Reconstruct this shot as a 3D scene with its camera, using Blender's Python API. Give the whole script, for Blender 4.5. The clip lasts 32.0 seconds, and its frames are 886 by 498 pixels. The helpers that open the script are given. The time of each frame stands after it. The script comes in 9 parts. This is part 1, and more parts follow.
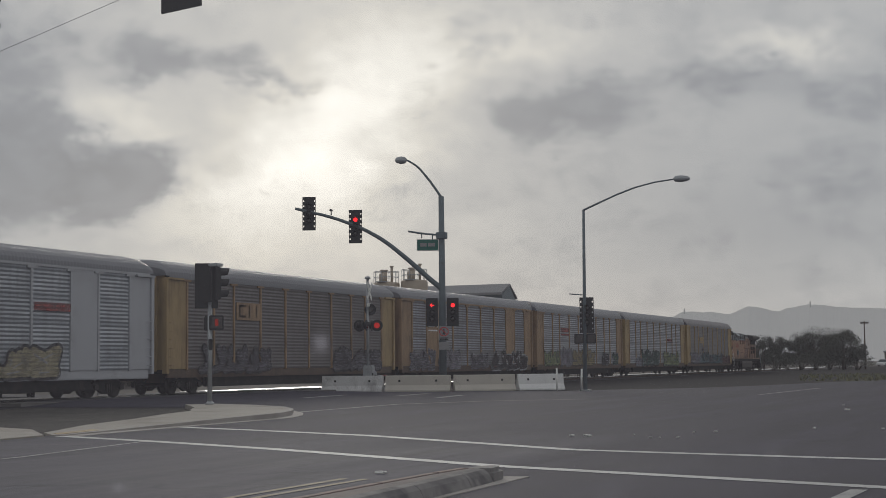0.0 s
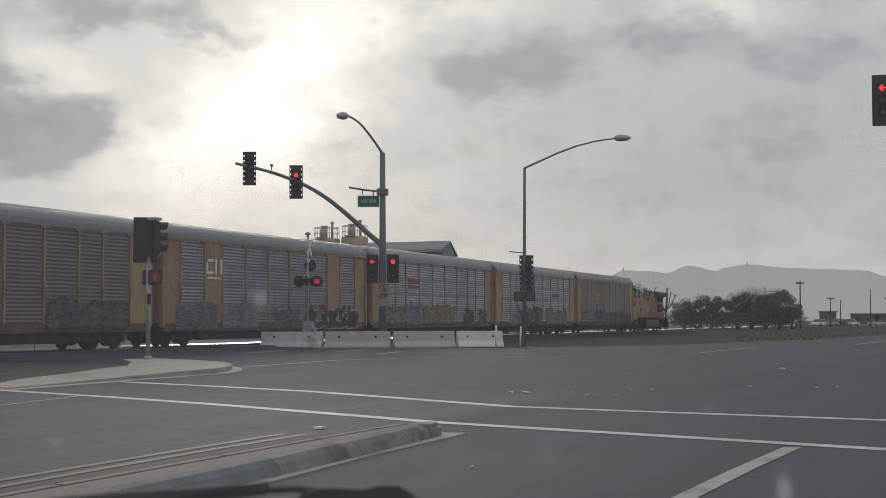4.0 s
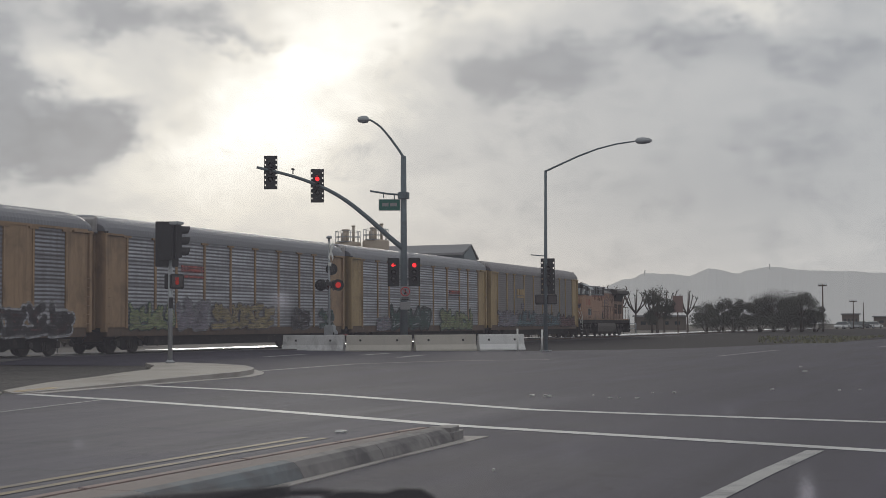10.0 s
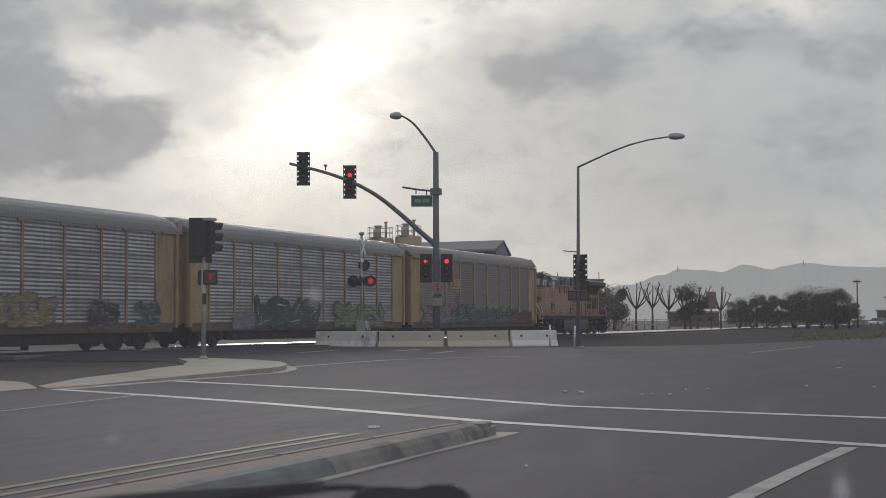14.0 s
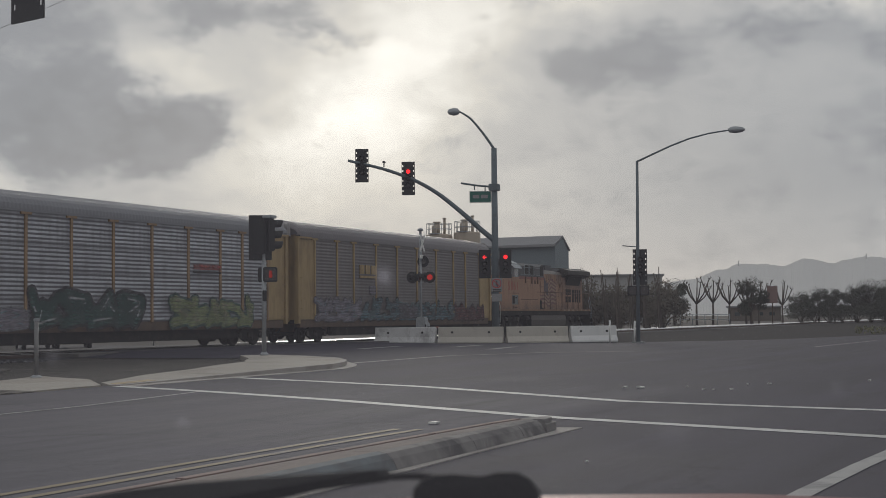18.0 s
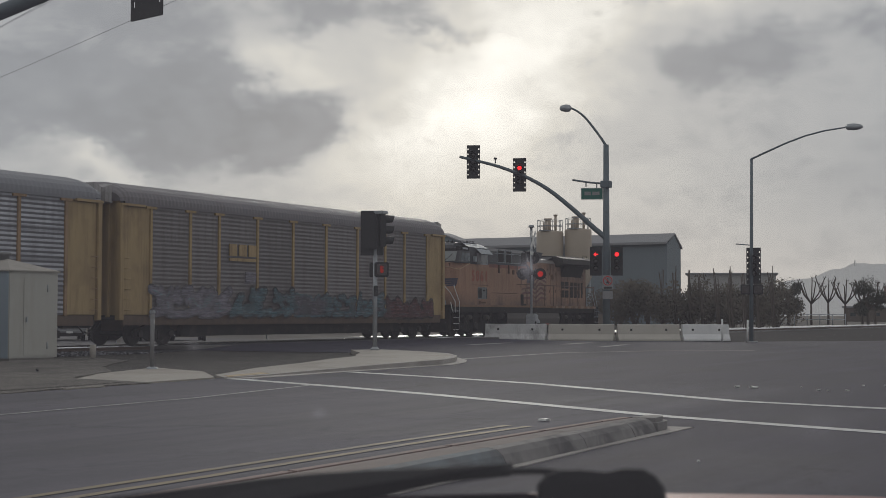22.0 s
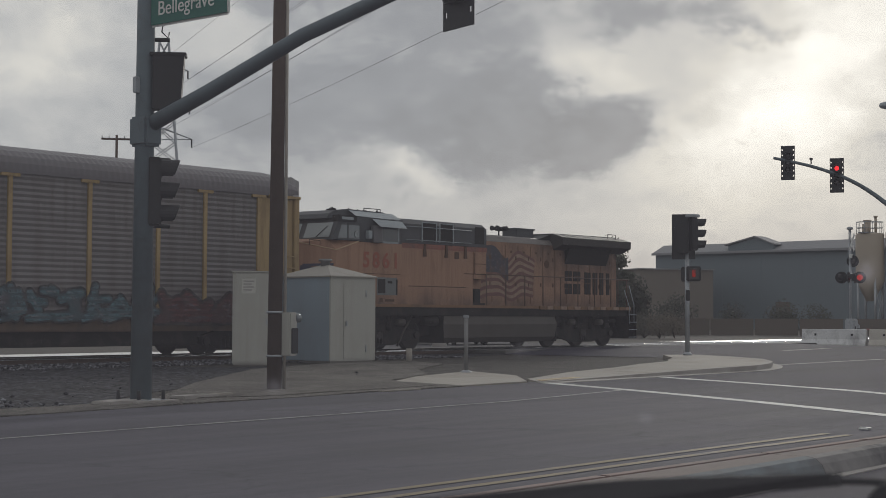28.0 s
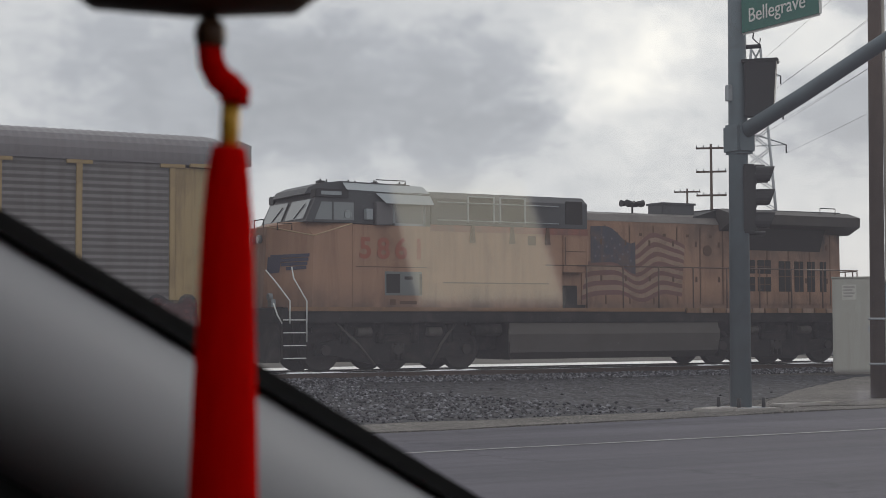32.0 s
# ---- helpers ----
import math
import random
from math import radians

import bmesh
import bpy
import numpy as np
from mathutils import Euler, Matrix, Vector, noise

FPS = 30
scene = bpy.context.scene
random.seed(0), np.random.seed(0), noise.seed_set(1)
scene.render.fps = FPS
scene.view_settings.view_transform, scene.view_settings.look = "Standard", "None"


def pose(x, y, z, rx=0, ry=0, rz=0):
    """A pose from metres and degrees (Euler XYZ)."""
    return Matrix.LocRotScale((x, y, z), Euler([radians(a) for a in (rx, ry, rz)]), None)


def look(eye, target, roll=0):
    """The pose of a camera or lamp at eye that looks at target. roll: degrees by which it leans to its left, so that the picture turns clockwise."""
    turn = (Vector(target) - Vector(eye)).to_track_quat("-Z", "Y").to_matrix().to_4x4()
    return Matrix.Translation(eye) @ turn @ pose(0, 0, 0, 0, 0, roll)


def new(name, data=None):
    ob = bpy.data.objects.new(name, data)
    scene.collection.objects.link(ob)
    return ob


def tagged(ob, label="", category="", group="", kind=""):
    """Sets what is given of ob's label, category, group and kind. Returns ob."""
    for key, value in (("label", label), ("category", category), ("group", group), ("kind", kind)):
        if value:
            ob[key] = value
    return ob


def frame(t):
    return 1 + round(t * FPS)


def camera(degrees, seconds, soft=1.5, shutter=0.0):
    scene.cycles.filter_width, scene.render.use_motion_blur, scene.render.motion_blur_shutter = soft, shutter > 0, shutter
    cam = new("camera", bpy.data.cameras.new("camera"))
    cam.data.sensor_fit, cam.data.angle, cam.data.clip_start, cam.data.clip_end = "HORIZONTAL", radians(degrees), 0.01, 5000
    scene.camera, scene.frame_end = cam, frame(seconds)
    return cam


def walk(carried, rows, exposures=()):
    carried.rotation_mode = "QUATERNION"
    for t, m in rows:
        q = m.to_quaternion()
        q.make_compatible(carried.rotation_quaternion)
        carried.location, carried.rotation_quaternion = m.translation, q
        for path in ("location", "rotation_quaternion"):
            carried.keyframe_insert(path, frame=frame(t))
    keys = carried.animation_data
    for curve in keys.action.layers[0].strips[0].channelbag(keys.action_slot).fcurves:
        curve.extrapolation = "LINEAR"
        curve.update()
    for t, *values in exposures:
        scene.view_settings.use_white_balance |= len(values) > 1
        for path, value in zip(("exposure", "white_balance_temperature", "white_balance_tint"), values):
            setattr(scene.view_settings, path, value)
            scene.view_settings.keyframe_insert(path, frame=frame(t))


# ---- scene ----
cam = camera(32.381, 32.0, soft=0.6)
PATH = [
    (0, pose(0.0040, -0.0095, 1.3263, 94.333, 0.616, -68.593)),
    (0.5, pose(0.0040, -0.0095, 1.3263, 93.786, 0.764, -69.674)),
    (1, pose(0.0040, -0.0095, 1.3262, 93.240, 0.825, -70.092)),
    (1.5, pose(0.0040, -0.0095, 1.3262, 92.988, 0.830, -70.260)),
    (2, pose(0.0040, -0.0095, 1.3262, 92.834, 0.932, -70.341)),
    (2.5, pose(0.0040, -0.0095, 1.3262, 92.765, 0.592, -70.464)),
    (3, pose(0.0040, -0.0095, 1.3261, 92.713, 0.380, -70.668)),
    (3.5, pose(0.0040, -0.0095, 1.3261, 92.697, 0.208, -70.809)),
    (5.5, pose(0.0040, -0.0095, 1.3260, 92.710, 0.130, -70.909)),
    (6, pose(0.0040, -0.0095, 1.3260, 92.810, -0.048, -70.887)),
    (6.5, pose(0.0040, -0.0095, 1.3259, 92.805, 0.230, -70.804)),
    (7, pose(0.0040, -0.0095, 1.3259, 92.790, 0.282, -70.783)),
    (7.5, pose(0.0040, -0.0095, 1.3259, 92.766, 0.272, -70.714)),
    (8, pose(0.0040, -0.0095, 1.3259, 92.769, 0.246, -70.640)),
    (8.5, pose(0.0040, -0.0095, 1.3258, 92.764, 0.252, -70.528)),
    (9, pose(0.0040, -0.0095, 1.3258, 92.765, 0.272, -70.425)),
    (9.5, pose(0.0040, -0.0095, 1.3258, 92.809, 0.258, -70.251)),
    (10, pose(0.0040, -0.0095, 1.3257, 92.825, 0.274, -70.053)),
    (10.5, pose(0.0040, -0.0095, 1.3257, 92.802, 0.221, -69.859)),
    (11, pose(0.0040, -0.0095, 1.3257, 92.788, 0.194, -69.716)),
    (11.5, pose(0.0040, -0.0095, 1.3257, 92.761, 0.209, -69.571)),
    (12, pose(0.0040, -0.0095, 1.3256, 92.751, 0.236, -69.439)),
    (12.5, pose(0.0040, -0.0095, 1.3256, 92.756, 0.264, -69.307)),
    (13, pose(0.0040, -0.0095, 1.3256, 92.723, 0.186, -69.172)),
    (13.5, pose(0.0040, -0.0095, 1.3256, 92.687, 0.218, -69.039)),
    (14, pose(0.0040, -0.0095, 1.3255, 92.683, 0.240, -68.838)),
    (14.5, pose(0.0040, -0.0095, 1.3255, 92.671, 0.185, -68.690)),
    (16.5, pose(0.0033, -0.0080, 1.3231, 92.648, 0.226, -67.501)),
    (17, pose(0.0032, -0.0076, 1.3224, 92.645, 0.292, -67.329)),
    (17.5, pose(0.0030, -0.0072, 1.3218, 92.598, 0.395, -67.086)),
    (18, pose(0.0028, -0.0069, 1.3212, 92.548, 0.519, -66.617)),
    (18.5, pose(0.0027, -0.0065, 1.3206, 92.517, 0.608, -66.117)),
    (19, pose(0.0025, -0.0061, 1.3200, 92.463, 0.577, -65.640)),
    (19.5, pose(0.0020, -0.0048, 1.3200, 92.408, 0.275, -65.277)),
    (20, pose(0.0015, -0.0036, 1.3200, 92.401, 0.113, -64.667)),
    (20.5, pose(0.0010, -0.0023, 1.3200, 92.386, -0.076, -63.951)),
    (21, pose(0.0005, -0.0011, 1.3200, 92.405, 0.022, -63.453)),
    (21.5, pose(-0.0001, 0.0002, 1.3200, 92.426, -0.165, -62.980)),
    (22, pose(-0.0006, 0.0015, 1.3200, 92.426, -0.127, -62.492)),
    (22.5, pose(-0.0011, 0.0027, 1.3200, 92.425, -0.156, -61.994)),
    (23, pose(-0.0016, 0.0040, 1.3200, 92.416, -0.175, -61.277)),
    (23.5, pose(-0.0021, 0.0052, 1.3200, 92.427, -0.093, -60.320)),
    (24, pose(-0.0026, 0.0065, 1.3200, 92.440, -0.217, -59.524)),
    (24.5, pose(-0.0026, 0.0065, 1.3200, 92.386, -0.286, -58.662)),
    (26.5, pose(-0.0026, 0.0065, 1.3200, 92.487, -0.358, -54.744)),
    (27, pose(-0.0026, 0.0065, 1.3200, 92.521, -0.235, -53.413)),
    (27.5, pose(-0.0026, 0.0065, 1.3200, 92.532, -0.180, -52.195)),
    (28, pose(-0.0026, 0.0065, 1.3200, 92.565, -0.196, -50.864)),
    (28.5, pose(-0.0021, 0.0052, 1.3200, 92.637, -0.307, -49.315)),
    (29, pose(-0.0016, 0.0039, 1.3200, 92.840, -0.584, -47.463)),
    (29.5, pose(-0.0010, 0.0026, 1.3200, 92.942, -0.819, -45.008)),
    (30, pose(-0.0005, 0.0013, 1.3200, 92.965, -0.660, -42.861)),
    (30.5, pose(0.0000, 0.0000, 1.3200, 92.933, -0.241, -40.452)),
    (31, pose(0.0000, 0.0000, 1.3200, 92.893, -0.147, -38.155)),
    (31.5, pose(0.0000, 0.0000, 1.3200, 92.870, -0.080, -34.310)),
    (32, pose(0.0000, 0.0000, 1.3200, 92.850, 0.200, -28.693)),
]
walk(cam, PATH, [(0.0, -0.15), (1.0, -0.27), (2.0, -0.12), (3.0, 0.12), (5.0, 0.09), (14.0, 0.08), (19.0, -0.15), (27.0, -0.08), (28.0, -0.1), (29.0, -0.05), (30.0, 0.16), (32.0, 0.48)])
cam.data.dof.use_dof, cam.data.dof.focus_distance, cam.data.dof.aperture_fstop = True, 45.0, 18.0

# ---- world and sun ----
SUN_AZ, SUN_EL = 25.0, 13.0          # degrees from +x towards +y, and above the horizon


def direction(az, el):
    a, e = radians(az), radians(el)
    return Vector((math.cos(a) * math.cos(e), math.sin(a) * math.cos(e), math.sin(e)))


class Nodes:
    """A small hand for node trees."""

    def __init__(self, tree, fresh=True):
        self.t = tree
        if fresh:
            self.t.nodes.clear()

    def n(self, kind, values=()):
        node = self.t.nodes.new(kind)
        for k, v in dict(values).items():
            if isinstance(v, bpy.types.NodeSocket):
                self.t.links.new(v, node.inputs[k])
            else:
                node.inputs[k].default_value = v
        return node

    def math(self, op, a, b=0.0, c=None, clamp=False):
        d = {0: a, 1: b}
        if c is not None:
            d[2] = c
        node = self.n("ShaderNodeMath", d)
        node.operation, node.use_clamp = op, clamp
        return node.outputs[0]

    def vmath(self, op, a, b):
        node = self.n("ShaderNodeVectorMath", {0: a, 1: b})
        node.operation = op
        return node

    def mix(self, f, a, b, blend="MIX"):
        node = self.n("ShaderNodeMix")
        node.data_type, node.blend_type = "RGBA", blend
        for i, v in ((0, f), (6, a), (7, b)):
            if isinstance(v, bpy.types.NodeSocket):
                self.t.links.new(v, node.inputs[i])
            else:
                node.inputs[i].default_value = v
        return node.outputs[2]

    def ramp(self, f, stops):
        node = self.n("ShaderNodeValToRGB", {0: f})
        e = node.color_ramp.elements
        while len(e) < len(stops):
            e.new(0.5)
        for s, (p, c) in zip(e, stops):
            s.position = p
            s.color = (c, c, c, 1) if isinstance(c, (int, float)) else (*c, 1)
        return node.outputs[0]

    def noise(self, vec, scale, detail=4.0, rough=0.55, distort=0.0):
        node = self.n("ShaderNodeTexNoise", {"Scale": scale, "Detail": detail, "Roughness": rough, "Distortion": distort})
        if vec is not None:
            self.t.links.new(vec, node.inputs["Vector"])
        return node.outputs[0]


def build_world():
    world = bpy.data.worlds.new("sky")
    scene.world = world
    world.use_nodes = True
    k = Nodes(world.node_tree)
    way = k.n("ShaderNodeTexCoord").outputs["Generated"]
    sky = k.n("ShaderNodeTexSky")
    sky.sky_type, sky.sun_disc, sky.dust_density = "NISHITA", False, 1.0
    sky.sun_elevation, sky.sun_rotation = radians(SUN_EL), radians(90 - SUN_AZ)
    sep = k.n("ShaderNodeSeparateXYZ", {0: way})
    x, y, z = sep.outputs[0], sep.outputs[1], sep.outputs[2]
    # azimuth and height of the view in degrees
    az = k.math("MULTIPLY", k.math("ARCTAN2", y, x), 57.2958)
    el = k.math("MULTIPLY", k.math("ARCSINE", z), 57.2958)
    # a sheet of cloud, a little flattened towards the horizon
    flat = k.n("ShaderNodeCombineXYZ", {0: k.math("MULTIPLY", az, 0.1), 1: k.math("MULTIPLY", el, 0.15), 2: 0.0}).outputs[0]
    shifted = k.vmath("ADD", flat, (7.3, 2.1, 4.0)).outputs[0]
    warp1 = k.math("SUBTRACT", k.noise(flat, 2.2, 7.0, 0.62), 0.5)
    warp2 = k.math("SUBTRACT", k.noise(shifted, 2.2, 7.0, 0.62), 0.5)
    azw = k.math("ADD", az, k.math("MULTIPLY", warp1, 7.0))
    elw = k.math("ADD", el, k.math("MULTIPLY", warp2, 4.0))

    def pile(rows):
        """Soft heaps: azimuth, height, half widths, strength."""
        total = None
        for a, e, wa, we, s in rows:
            da = k.math("DIVIDE", k.math("SUBTRACT", azw, a), wa)
            de = k.math("DIVIDE", k.math("SUBTRACT", elw, e), we)
            r2 = k.math("ADD", k.math("MULTIPLY", da, da), k.math("MULTIPLY", de, de))
            g = k.math("MULTIPLY", k.math("EXPONENT", k.math("MULTIPLY", r2, -1.0)), s)
            total = g if total is None else k.math("ADD", total, g)
        return total

    fine = k.math("SUBTRACT", k.noise(flat, 3.6, 10.0, 0.62, 0.3), 0.5)
    puff = k.math("SUBTRACT", k.noise(shifted, 8.5, 9.0, 0.6, 0.5), 0.5)
    sheetlets = k.math("SUBTRACT", k.noise(k.n("ShaderNodeMapping", {0: flat, 3: (0.55, 1.7, 1.0)}).outputs[0], 5.0, 7.0, 0.6, 0.7), 0.5)
    broad = k.math("SUBTRACT", k.noise(shifted, 1.0, 4.0, 0.55), 0.5)
    # the thin bright sheet, with the veiled sun's glow
    dot = k.vmath("DOT_PRODUCT", way, direction(SUN_AZ, SUN_EL)).outputs["Value"]
    glow = k.math("MULTIPLY", k.math("POWER", k.math("MAXIMUM", dot, 0.0), 60.0), 0.14)
    thin = k.math("ADD", k.math("ADD", SKY_BASE, glow), k.math("ADD", pile(THIN), k.math("ADD", k.math("MULTIPLY", broad, 0.12), k.math("ADD", k.math("MULTIPLY", fine, 0.3), k.math("ADD", k.math("MULTIPLY", puff, 0.16), k.math("MULTIPLY", sheetlets, 0.07))))))
    # the grey clouds before it
    cover = k.math("ADD", pile(CLOUDS), k.math("ADD", k.math("ADD", k.math("MULTIPLY", fine, 1.9), k.math("MULTIPLY", puff, 0.8)), k.math("MULTIPLY", broad, 1.0)))
    mask = k.n("ShaderNodeMapRange", {0: cover, 1: 0.06, 2: 0.82})
    mask.interpolation_type = "SMOOTHSTEP"
    grey = k.math("ADD", k.math("ADD", CLOUD_GREY, k.math("MULTIPLY", glow, 0.35)), k.math("ADD", k.math("MULTIPLY", fine, 0.16), k.math("ADD", k.math("MULTIPLY", puff, 0.1), k.math("ADD", k.math("MULTIPLY", sheetlets, 0.05), k.math("MULTIPLY", broad, 0.12)))))
    lum = k.math("ADD", k.math("MULTIPLY", thin, k.math("SUBTRACT", 1.0, mask.outputs[0])), k.math("MULTIPLY", grey, mask.outputs[0]))
    lum = k.math("MAXIMUM", lum, 0.2)
    # a little clear sky comes through; warmer in the thin places
    tint = k.mix(k.math("MULTIPLY", k.math("SUBTRACT", lum, 0.34), 2.6, clamp=True), (0.95, 0.985, 1.06, 1), (1.03, 1.0, 0.94, 1))
    cloud = k.mix(1.0, tint, k.n("ShaderNodeCombineColor", {0: lum, 1: lum, 2: lum}).outputs[0], "MULTIPLY")
    clear = k.mix(1.0, sky.outputs[0], (0.07, 0.07, 0.07, 1), "MULTIPLY")
    seen = k.mix(0.97, clear, cloud)
    below = k.math("MULTIPLY", k.math("SUBTRACT", 0.0, z), 25.0, clamp=True)
    seen = k.mix(below, seen, (0.12, 0.12, 0.12, 1))
    bg = k.n("ShaderNodeBackground", {"Color": seen, "Strength": SKY_STRENGTH})
    k.n("ShaderNodeOutputWorld", {0: bg.outputs[0]})


SKY_BASE, CLOUD_GREY, SKY_STRENGTH = 0.5, 0.315, 1.0
THIN = [
    (26.3, 8.1, 2.9, 1.7, 0.52), (23.2, 11.2, 2.4, 1.9, 0.36), (28.6, 6.2, 3.0, 1.6, 0.3), (24.6, 9.8, 2.0, 1.1, 0.2), (27.5, 4.6, 6.0, 1.6, 0.1),
    (8.6, 11.6, 1.6, 0.5, 0.2), (18.6, 12.0, 2.4, 0.6, 0.14), (54.2, 9.5, 2.4, 1.9, 0.22), (40.5, 5.6, 1.3, 0.8, 0.14), (33.0, 9.4, 1.6, 1.1, 0.16),
    (9.0, 5.5, 9.0, 3.4, -0.1), (47.5, 11.0, 2.6, 1.4, 0.1),
]
CLOUDS = [
    (38.5, 8.0, 5.6, 2.2, 0.95), (36.8, 6.4, 2.6, 1.1, 0.5), (33.8, 6.6, 1.9, 1.4, 0.85), (41.0, 11.8, 7.0, 1.6, 0.7), (31.2, 11.2, 2.2, 0.9, 0.65),
    (27.4, 10.6, 2.0, 0.8, 0.55), (33.2, 9.3, 1.6, 0.8, -0.6), (16.8, 9.2, 3.6, 1.3, 0.95), (10.0, 10.4, 3.4, 0.9, 0.6), (5.2, 9.6, 2.6, 1.0, 0.55),
    (20.5, 6.6, 2.6, 0.7, 0.25), (46.0, 7.4, 3.2, 2.4, 0.6), (25.6, 8.8, 2.0, 2.0, -0.6), (54.2, 9.3, 2.2, 1.9, -0.55), (59.5, 8.0, 3.4, 2.2, 0.65),
    (68.5, 9.0, 7.5, 3.6, 1.1), (48.2, 11.2, 2.4, 1.2, -0.4), (12.5, 5.2, 8.0, 1.4, 0.12), (40.4, 5.5, 1.2, 0.7, -0.4), (1.5, 8.0, 3.0, 1.3, 0.4),
]
build_world()
sun_lamp = bpy.data.lights.new("sun", "SUN")
sun_lamp.energy, sun_lamp.angle, sun_lamp.color = 0.7, radians(14), (1.0, 0.95, 0.87)
sun = new("sun", sun_lamp)
sun.matrix_world = look(direction(SUN_AZ, SUN_EL) * 50, (0, 0, 0))


# ---- materials ----
def paint(name, colour, rough=0.6, metal=0.0, var=0.18, scale=3.0, fine=40.0, bump=0.15, dirt=0.0, dirt_colour=(0.06, 0.05, 0.04), rand=0.0, spec=0.4, runs=0.0):
    """A surface with broad stains, fine grain, relief, and where asked dirt and a difference from piece to piece."""
    m = bpy.data.materials.new(name)
    m.use_nodes = True
    k = Nodes(m.node_tree)
    co = k.n("ShaderNodeTexCoord").outputs["Object"]
    broad = k.noise(co, scale, 5.0, 0.6, 0.2)
    grain = k.noise(co, fine, 3.0, 0.6)
    c1 = tuple(min(1.0, v * (1 + var)) for v in colour)
    c0 = tuple(v * (1 - var) for v in colour)
    col = k.mix(k.math("ADD", k.math("MULTIPLY", broad, 0.75), k.math("MULTIPLY", grain, 0.25)), (*c0, 1), (*c1, 1))
    if rand:
        r = k.n("ShaderNodeObjectInfo").outputs["Random"]
        col = k.mix(1.0, col, k.ramp(r, [(0.0, 1 - rand), (1.0, 1.0)]), "MULTIPLY")
    if dirt:
        spots = k.ramp(k.noise(co, scale * 0.6, 6.0, 0.68, 0.6), [(0.48, 0.0), (0.66, 1.0)])
        col = k.mix(k.math("MULTIPLY", spots, dirt), col, (*dirt_colour, 1))
    if runs:
        streaks = k.noise(k.n("ShaderNodeMapping", {0: co, 3: (4.0, 4.0, 0.28)}).outputs[0], 1.0, 5.0, 0.7, 0.3)
        col = k.mix(k.math("MULTIPLY", k.ramp(streaks, [(0.46, 0.0), (0.72, 1.0)]), runs), col, (*dirt_colour, 1))
        chips = k.ramp(k.noise(co, 7.0, 5.0, 0.75, 0.2), [(0.66, 0.0), (0.72, 1.0)])
        col = k.mix(k.math("MULTIPLY", chips, runs), col, (0.05, 0.035, 0.028, 1))
    rr = k.math("ADD", rough - 0.08, k.math("MULTIPLY", broad, 0.16), clamp=True)
    b = k.n("ShaderNodeBump", {"Strength": bump, "Distance": 0.02, "Height": k.math("ADD", broad, k.math("MULTIPLY", grain, 0.5))})
    p = k.n("ShaderNodeBsdfPrincipled", {"Base Color": col, "Roughness": rr, "Metallic": metal, "Specular IOR Level": spec, "Normal": b.outputs[0]})
    k.n("ShaderNodeOutputMaterial", {0: p.outputs[0]})
    return m


def glowing(name, colour, strength):
    m = bpy.data.materials.new(name)
    m.use_nodes = True
    k = Nodes(m.node_tree)
    e = k.n("ShaderNodeEmission", {"Color": (*colour, 1), "Strength": strength})
    k.n("ShaderNodeOutputMaterial", {0: e.outputs[0]})
    return m


def glassy(name, colour, rough=0.06):
    m = bpy.data.materials.new(name)
    m.use_nodes = True
    k = Nodes(m.node_tree)
    p = k.n("ShaderNodeBsdfPrincipled", {"Base Color": (*colour, 1), "Roughness": rough, "Specular IOR Level": 0.7})
    k.n("ShaderNodeOutputMaterial", {0: p.outputs[0]})
    return m


